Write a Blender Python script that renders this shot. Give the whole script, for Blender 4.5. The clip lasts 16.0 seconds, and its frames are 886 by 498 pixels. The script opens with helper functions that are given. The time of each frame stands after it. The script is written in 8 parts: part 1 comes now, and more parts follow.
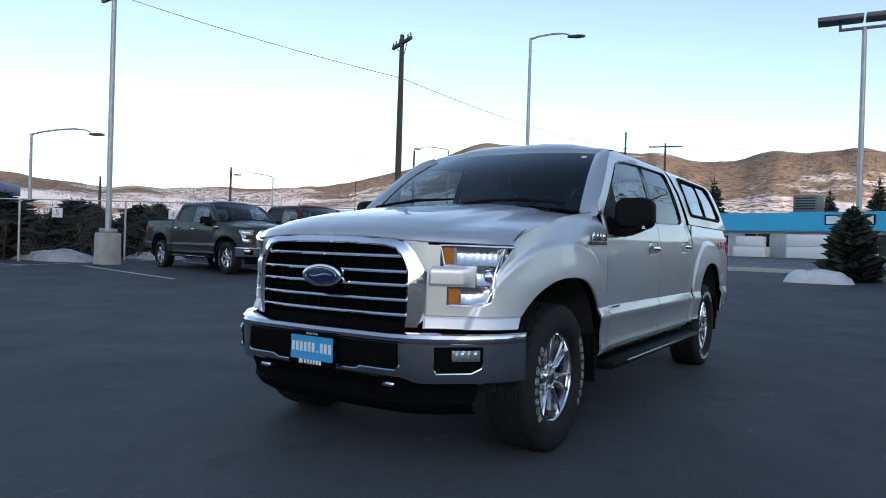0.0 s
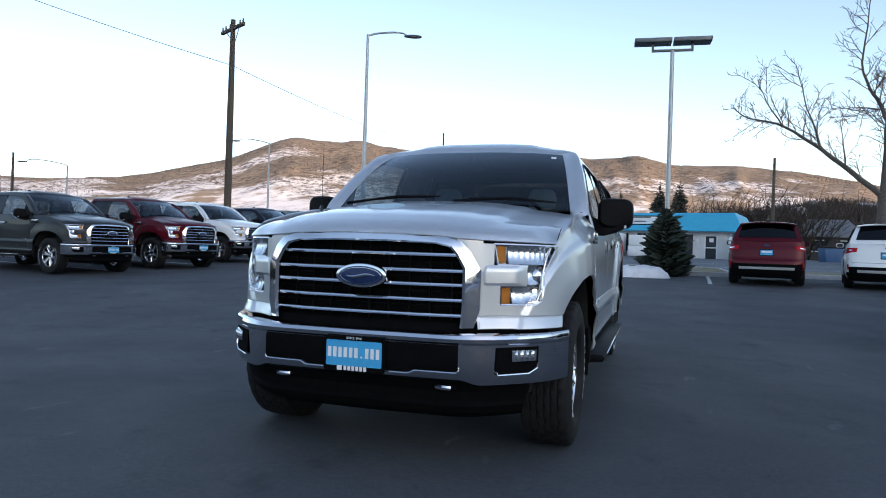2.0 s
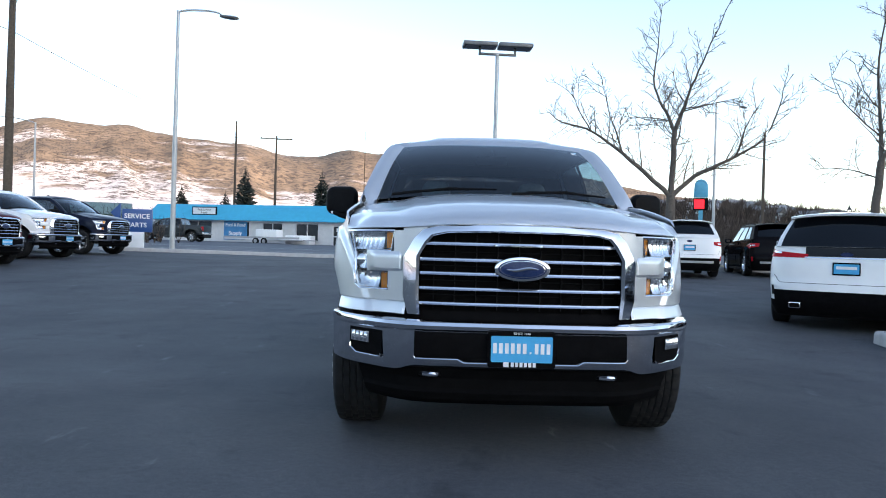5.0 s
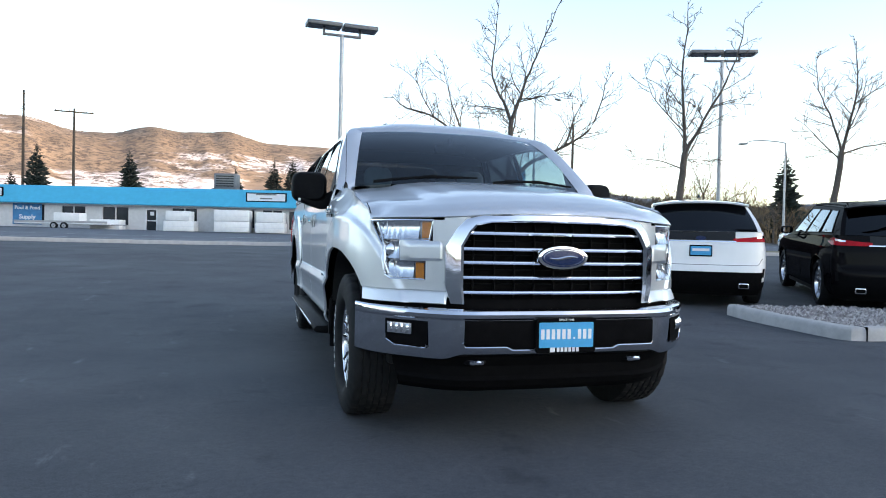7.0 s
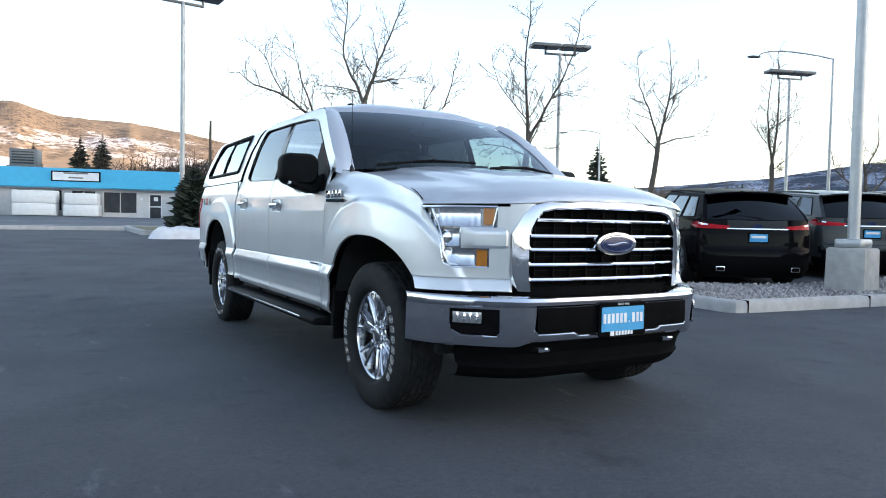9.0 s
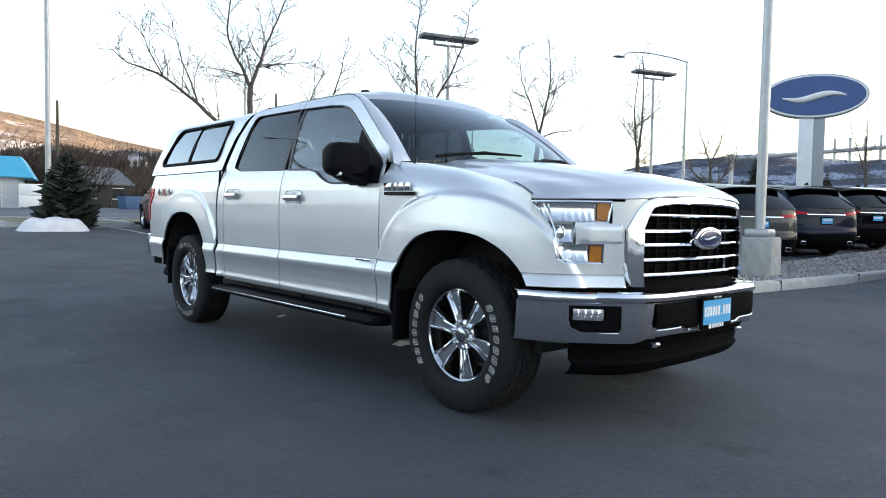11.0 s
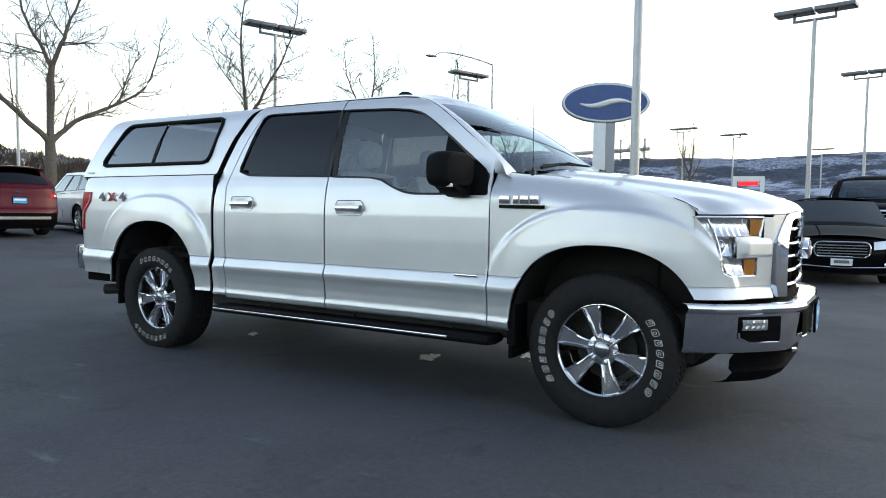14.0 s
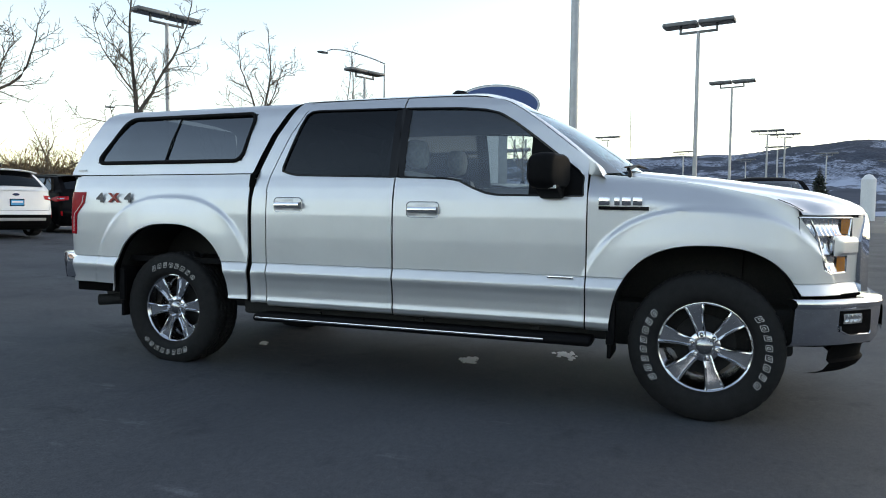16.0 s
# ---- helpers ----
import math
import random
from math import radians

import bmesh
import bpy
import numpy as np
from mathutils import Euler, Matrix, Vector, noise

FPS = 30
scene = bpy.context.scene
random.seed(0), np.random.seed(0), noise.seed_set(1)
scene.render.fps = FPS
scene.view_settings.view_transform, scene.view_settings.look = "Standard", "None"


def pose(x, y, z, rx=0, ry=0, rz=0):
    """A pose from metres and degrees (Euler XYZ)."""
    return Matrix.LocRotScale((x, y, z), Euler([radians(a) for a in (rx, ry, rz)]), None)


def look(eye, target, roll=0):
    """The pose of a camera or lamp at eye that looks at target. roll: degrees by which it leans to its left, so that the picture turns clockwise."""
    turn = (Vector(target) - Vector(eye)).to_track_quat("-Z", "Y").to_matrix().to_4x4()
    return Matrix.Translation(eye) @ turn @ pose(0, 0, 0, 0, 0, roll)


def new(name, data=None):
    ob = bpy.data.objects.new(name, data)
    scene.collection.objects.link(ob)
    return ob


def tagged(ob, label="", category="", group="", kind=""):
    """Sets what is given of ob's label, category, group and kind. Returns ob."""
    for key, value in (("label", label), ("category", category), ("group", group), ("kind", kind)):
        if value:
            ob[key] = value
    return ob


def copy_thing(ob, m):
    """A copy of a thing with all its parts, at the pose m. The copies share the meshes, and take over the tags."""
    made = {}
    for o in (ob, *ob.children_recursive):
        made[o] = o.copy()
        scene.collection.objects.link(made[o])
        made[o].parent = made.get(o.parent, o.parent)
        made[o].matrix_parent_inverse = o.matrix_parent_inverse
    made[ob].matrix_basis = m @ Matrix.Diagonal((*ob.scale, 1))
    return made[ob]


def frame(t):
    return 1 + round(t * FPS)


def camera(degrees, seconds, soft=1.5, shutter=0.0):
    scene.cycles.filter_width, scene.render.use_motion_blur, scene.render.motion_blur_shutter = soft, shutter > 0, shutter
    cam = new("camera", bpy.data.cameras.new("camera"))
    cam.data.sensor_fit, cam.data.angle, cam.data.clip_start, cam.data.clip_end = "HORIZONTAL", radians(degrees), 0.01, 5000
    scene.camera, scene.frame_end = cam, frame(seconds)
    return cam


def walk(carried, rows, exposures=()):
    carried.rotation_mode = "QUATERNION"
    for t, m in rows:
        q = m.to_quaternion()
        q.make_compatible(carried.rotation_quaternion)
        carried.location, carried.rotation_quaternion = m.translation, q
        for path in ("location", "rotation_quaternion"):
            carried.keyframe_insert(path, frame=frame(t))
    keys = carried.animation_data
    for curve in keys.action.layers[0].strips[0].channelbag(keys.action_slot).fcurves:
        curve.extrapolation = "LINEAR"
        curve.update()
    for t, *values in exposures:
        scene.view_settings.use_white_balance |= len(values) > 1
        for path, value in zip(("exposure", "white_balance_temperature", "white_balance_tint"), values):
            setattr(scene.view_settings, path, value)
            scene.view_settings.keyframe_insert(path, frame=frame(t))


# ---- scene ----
cam = camera(65.3, 16.0, 1.0)
EXPOSURES = [(0.0, 0.84, 7250, 12), (4.0, 1.5, 7400, 12), (7.0, 1.72, 7900, 12), (10.0, 1.9, 8600, 12), (13.0, 1.9, 9400, 12), (16.0, 1.45, 9300, 12)]
PATH = [
    (0, (2.466, -3.583, 1.118), (1.386, -1.9, 1.109), 1.7),
    (0.5, (2.205, -3.711, 1.116), (1.206, -1.978, 1.107), 1.7),
    (1, (1.944, -3.837, 1.115), (1.069, -2.038, 1.109), 1.7),
    (1.5, (1.658, -3.92, 1.084), (0.931, -2.056, 1.081), 1.8),
    (2, (1.367, -3.997, 1.092), (0.778, -2.086, 1.09), 1.8),
    (2.5, (1.061, -4.065, 1.085), (0.581, -2.123, 1.084), 1.8),
    (3, (0.75, -4.134, 1.086), (0.348, -2.175, 1.086), 1.8),
    (3.5, (0.445, -4.175, 1.094), (0.146, -2.197, 1.096), 1.8),
    (4, (0.149, -4.186, 1.071), (-0.051, -2.196, 1.074), 1.8),
    (6.5, (-1.232, -4.097, 1.03), (-0.817, -2.141, 1.003), 1.2),
    (7, (-1.5, -4.023, 1.044), (-0.956, -2.099, 1.006), 1.2),
    (7.5, (-1.772, -3.919, 1.033), (-1.11, -2.032, 0.984), 1.1),
    (8, (-2.049, -3.826, 1.055), (-1.245, -1.995, 0.998), 1.1),
    (8.5, (-2.301, -3.674, 1.039), (-1.39, -1.895, 0.973), 1.0),
    (9, (-2.536, -3.484, 1.042), (-1.526, -1.759, 0.964), 1.1),
    (9.5, (-2.769, -3.292, 1.051), (-1.664, -1.627, 0.964), 1.1),
    (10, (-2.992, -3.083, 1.041), (-1.805, -1.476, 0.949), 1.1),
    (12.5, (-4.001, -1.973, 1.089), (-2.454, -0.711, 0.981), 0.9),
    (13, (-4.166, -1.709, 1.105), (-2.546, -0.541, 0.997), 0.8),
    (13.5, (-4.313, -1.432, 1.104), (-2.652, -0.324, 0.996), 0.8),
    (14, (-4.457, -1.145, 1.129), (-2.746, -0.115, 1.02), 0.8),
    (14.5, (-4.597, -0.86, 1.114), (-2.853, 0.114, 1.006), 0.8),
    (15, (-4.728, -0.6, 1.133), (-2.936, 0.283, 1.025), 0.7),
    (15.5, (-4.837, -0.308, 1.122), (-3.006, 0.488, 1.015), 0.7),
    (16, (-4.925, 0.009, 1.131), (-3.059, 0.719, 1.023), 0.6),
]
walk(cam, [(t, look(eye, target, roll)) for t, eye, target, roll in PATH], EXPOSURES)


# ---- world and sun: just before sunset, the lot lies in the shade of the western ridge ----
SUN_AZ, SUN_EL = 136.0, 3.4            # degrees clockwise from +y, degrees above the horizon
world = bpy.data.worlds.new("sky")
scene.world = world
world.use_nodes = True
wn = world.node_tree.nodes
sky = wn.new("ShaderNodeTexSky")
sky.sky_type, sky.sun_disc = "NISHITA", False
sky.sun_elevation, sky.sun_rotation = radians(21.0), radians(SUN_AZ)
sky.altitude, sky.air_density, sky.dust_density, sky.ozone_density = 950, 1.0, 0.7, 1.0
wn["Background"].inputs[1].default_value = 0.15
world.node_tree.links.new(sky.outputs[0], wn["Background"].inputs[0])
sun = new("sun", bpy.data.lights.new("sun", "SUN"))
sun.data.energy, sun.data.angle, sun.data.color = 5.0, radians(0.6), (1.0, 0.76, 0.56)
az, el = radians(SUN_AZ), radians(SUN_EL)
sun.matrix_world = look((0, 0, 60), (-math.sin(az) * math.cos(el) * 10, -math.cos(az) * math.cos(el) * 10, 60 - math.sin(el) * 10))


# ---- materials ----
def nodes_of(name):
    m = bpy.data.materials.new(name)
    m.use_nodes = True
    nt = m.node_tree
    return m, nt, nt.nodes["Principled BSDF"]


def noise_ramp(nt, scale, stops, detail=6.0, coord="Object", rough=0.6, stretch=(1, 1, 1)):
    """A noise of that scale through a colour ramp. stops: (position, colour)."""
    tc, mp = nt.nodes.new("ShaderNodeTexCoord"), nt.nodes.new("ShaderNodeMapping")
    nz, rp = nt.nodes.new("ShaderNodeTexNoise"), nt.nodes.new("ShaderNodeValToRGB")
    mp.inputs["Scale"].default_value = stretch
    nz.inputs["Scale"].default_value, nz.inputs["Detail"].default_value, nz.inputs["Roughness"].default_value = scale, detail, rough
    nt.links.new(tc.outputs[coord], mp.inputs[0])
    nt.links.new(mp.outputs[0], nz.inputs["Vector"])
    nt.links.new(nz.outputs["Fac"], rp.inputs[0])
    while len(rp.color_ramp.elements) < len(stops):
        rp.color_ramp.elements.new(0.5)
    for e, (p, c) in zip(rp.color_ramp.elements, stops):
        e.position, e.color = p, (*c, 1) if len(c) == 3 else c
    return nz, rp


def mixed(nt, kind, fac, a, b):
    mx = nt.nodes.new("ShaderNodeMix")
    mx.data_type, mx.blend_type = "RGBA", kind
    for k, v in (("Factor", fac), ("A", a), ("B", b)):
        sock = [s for s in mx.inputs if s.name == k and (s.type == ("VALUE" if k == "Factor" else "RGBA"))][0]
        if isinstance(v, (int, float)):
            sock.default_value = v
        elif isinstance(v, tuple):
            sock.default_value = (*v, 1)
        else:
            nt.links.new(v, sock)
    return [s for s in mx.outputs if s.type == "RGBA"][0]


def bump(nt, p, height, strength, distance):
    b = nt.nodes.new("ShaderNodeBump")
    b.inputs["Strength"].default_value, b.inputs["Distance"].default_value = strength, distance
    nt.links.new(height, b.inputs["Height"])
    nt.links.new(b.outputs[0], p.inputs["Normal"])
    return b


def plain(name, c, rough=0.5, metal=0.0, vary=0.15, scale=8.0, relief=0.0, coat=0.0, spec=0.5):
    """A surface of one colour with a little variation at two scales and, if wished, fine relief."""
    m, nt, p = nodes_of(name)
    lo, hi = tuple(v * (1 - vary) for v in c), tuple(min(1, v * (1 + vary)) for v in c)
    nz, rp = noise_ramp(nt, scale, [(0.3, lo), (0.7, hi)])
    nt.links.new(rp.outputs[0], p.inputs["Base Color"])
    p.inputs["Roughness"].default_value, p.inputs["Metallic"].default_value = rough, metal
    p.inputs["Coat Weight"].default_value, p.inputs["Coat Roughness"].default_value = coat, 0.04
    p.inputs["Specular IOR Level"].default_value = spec
    n2, r2 = noise_ramp(nt, scale * 9, [(0.35, (max(0, rough - 0.06),) * 3), (0.7, (min(1, rough + 0.08),) * 3)])
    nt.links.new(r2.outputs[0], p.inputs["Roughness"])
    if relief:
        bump(nt, p, n2.outputs["Fac"], 0.6, relief)
    return m


def paint(name, c, metal=0.0, rough=0.35, flake=0.0, gloss=1.0, spec=0.15):
    """Car paint under clear lacquer, with a thin film of dust."""
    m, nt, p = nodes_of(name)
    nz, rp = noise_ramp(nt, 3.0, [(0.3, tuple(v * 0.96 for v in c)), (0.75, tuple(min(1, v * 1.03) for v in c))])
    nt.links.new(rp.outputs[0], p.inputs["Base Color"])
    p.inputs["Metallic"].default_value, p.inputs["Roughness"].default_value = metal, rough
    p.inputs["Coat Weight"].default_value, p.inputs["Coat Roughness"].default_value = gloss, 0.04
    p.inputs["Specular IOR Level"].default_value = spec
    if flake:
        fz, fr = noise_ramp(nt, 900, [(0.4, (rough - 0.05,) * 3), (0.6, (rough + 0.1,) * 3)], detail=1)
        nt.links.new(fr.outputs[0], p.inputs["Roughness"])
    return m


def glass(name, tint, least=0.05, power=5.0, gloss_rough=0.01):
    """A pane: tinted clear view through it, and the mirror image that the angle gives."""
    m = bpy.data.materials.new(name)
    m.use_nodes = True
    nt = m.node_tree
    nt.nodes.clear()
    out, mx = nt.nodes.new("ShaderNodeOutputMaterial"), nt.nodes.new("ShaderNodeMixShader")
    tr, gl, lw = nt.nodes.new("ShaderNodeBsdfTransparent"), nt.nodes.new("ShaderNodeBsdfGlossy"), nt.nodes.new("ShaderNodeLayerWeight")
    pw, fr = nt.nodes.new("ShaderNodeMath"), nt.nodes.new("ShaderNodeMapRange")
    tr.inputs[0].default_value = (*tint, 1)
    gl.inputs["Roughness"].default_value = gloss_rough
    gl.inputs["Color"].default_value = (0.86, 0.94, 1.0, 1)
    lw.inputs["Blend"].default_value, pw.operation, pw.inputs[1].default_value = 0.5, "POWER", power
    fr.inputs["To Min"].default_value, fr.inputs["To Max"].default_value = least, 1.0
    nt.links.new(lw.outputs["Facing"], pw.inputs[0])
    nt.links.new(pw.outputs[0], fr.inputs["Value"])
    nt.links.new(fr.outputs[0], mx.inputs[0])
    nt.links.new(tr.outputs[0], mx.inputs[1])
    nt.links.new(gl.outputs[0], mx.inputs[2])
    nt.links.new(mx.outputs[0], out.inputs[0])
    return m


def glow(name, c, strength):
    m, nt, p = nodes_of(name)
    p.inputs["Base Color"].default_value = (*c, 1)
    p.inputs["Emission Color"].default_value, p.inputs["Emission Strength"].default_value = (*c, 1), strength
    return m


def asphalt_mat(name="asphalt", k=1.0):
    """Worn asphalt: paving passes, mottling, oil stains, scuffs and the fine grain of the stones."""
    m, nt, p = nodes_of(name)
    nz, rp = noise_ramp(nt, 0.30, [(0.25, (0.046 * k, 0.051 * k, 0.059 * k)), (0.5, (0.062 * k, 0.068 * k, 0.078 * k)), (0.78, (0.088 * k, 0.094 * k, 0.105 * k))], detail=9, rough=0.72)
    fine, fr = noise_ramp(nt, 150, [(0.25, (0.5,) * 3), (0.5, (0.95,) * 3), (0.8, (1.6,) * 3)], detail=3)
    stain, sr = noise_ramp(nt, 1.7, [(0.32, (0.62, 0.62, 0.64)), (0.43, (1, 1, 1)), (0.66, (1, 1, 1)), (0.78, (1.35, 1.34, 1.32))], detail=6, rough=0.65)
    scuff, cr = noise_ramp(nt, 5.0, [(0.66, (1, 1, 1)), (0.72, (1.9, 1.88, 1.85))], detail=4, stretch=(1, 0.25, 1))
    c = mixed(nt, "MULTIPLY", 1.0, rp.outputs[0], fr.outputs[0])
    c = mixed(nt, "MULTIPLY", 0.9, c, sr.outputs[0])
    grit, gr = noise_ramp(nt, 28, [(0.3, (0.72,) * 3), (0.5, (1, 1, 1)), (0.72, (1.32,) * 3)], detail=5, rough=0.8)
    c = mixed(nt, "MULTIPLY", 0.9, c, gr.outputs[0])
    c = mixed(nt, "MULTIPLY", 0.7, c, cr.outputs[0])
    nt.links.new(c, p.inputs["Base Color"])
    r2, rr = noise_ramp(nt, 0.8, [(0.3, (0.68,) * 3), (0.75, (0.95,) * 3)], detail=8)
    nt.links.new(rr.outputs[0], p.inputs["Roughness"])
    p.inputs["Specular IOR Level"].default_value = 0.30
    bump(nt, p, grit.outputs["Fac"], 0.6, 0.006)
    return m


def hill_mat(name, grass, woods, snow, snow_at, woods_at, tree_line, low_snow=0.0):
    """Winter hillside: dry grass, snow lying in the open, and woods broken into single trees. snow_at, woods_at: where their masks begin."""
    m, nt, p = nodes_of(name)
    g1, gr = noise_ramp(nt, 0.012, [(0.3, tuple(v * 0.75 for v in grass)), (0.7, tuple(v * 1.2 for v in grass))], detail=8)
    s1, sr = noise_ramp(nt, 0.0046, [(snow_at, (0, 0, 0)), (snow_at + 0.05, (1, 1, 1))], detail=12, rough=0.66, stretch=(1, 1, 1.6))
    w1, wr = noise_ramp(nt, 0.0042, [(0.0, (0, 0, 0)), (1.0, (1, 1, 1))], detail=10, rough=0.72)
    tc, sx, up = nt.nodes.new("ShaderNodeTexCoord"), nt.nodes.new("ShaderNodeSeparateXYZ"), nt.nodes.new("ShaderNodeMapRange")
    nt.links.new(tc.outputs["Object"], sx.inputs[0])
    nt.links.new(sx.outputs["Z"], up.inputs["Value"])
    up.inputs["From Min"].default_value, up.inputs["From Max"].default_value = tree_line
    up.inputs["To Min"].default_value, up.inputs["To Max"].default_value = -0.16, 0.16
    ad, wr = nt.nodes.new("ShaderNodeMath"), nt.nodes.new("ShaderNodeValToRGB")
    nt.links.new(w1.outputs["Fac"], ad.inputs[0])
    nt.links.new(up.outputs[0], ad.inputs[1])
    nt.links.new(ad.outputs[0], wr.inputs[0])
    for e, (q, c) in zip(wr.color_ramp.elements, ((woods_at, (0, 0, 0, 1)), (woods_at + 0.07, (1, 1, 1, 1)))):
        e.position, e.color = q, c
    t1, tr = noise_ramp(nt, 0.11, [(0.44, (1, 1, 1)), (0.54, (0.1,) * 3)], detail=6, rough=0.8)
    sh, sm = nt.nodes.new("ShaderNodeMath"), nt.nodes.new("ShaderNodeValToRGB")
    sh.operation = "MULTIPLY_ADD"
    sh.inputs[1].default_value = -low_snow
    nt.links.new(up.outputs[0], sh.inputs[0])
    nt.links.new(s1.outputs["Fac"], sh.inputs[2])
    nt.links.new(sh.outputs[0], sm.inputs[0])
    for e, (q, c) in zip(sm.color_ramp.elements, ((snow_at, (0, 0, 0, 1)), (snow_at + 0.05, (1, 1, 1, 1)))):
        e.position, e.color = q, c
    d1, dr = noise_ramp(nt, 0.03, [(0.3, tuple(v * 0.6 for v in woods)), (0.7, tuple(v * 1.5 for v in woods))], detail=8)
    c = mixed(nt, "MIX", sm.outputs[0], gr.outputs[0], snow)
    mask = mixed(nt, "MULTIPLY", 1.0, wr.outputs[0], tr.outputs[0])
    c = mixed(nt, "MIX", mask, c, dr.outputs[0])
    nt.links.new(c, p.inputs["Base Color"])
    p.inputs["Roughness"].default_value = 0.95
    p.inputs["Specular IOR Level"].default_value = 0.05
    return m


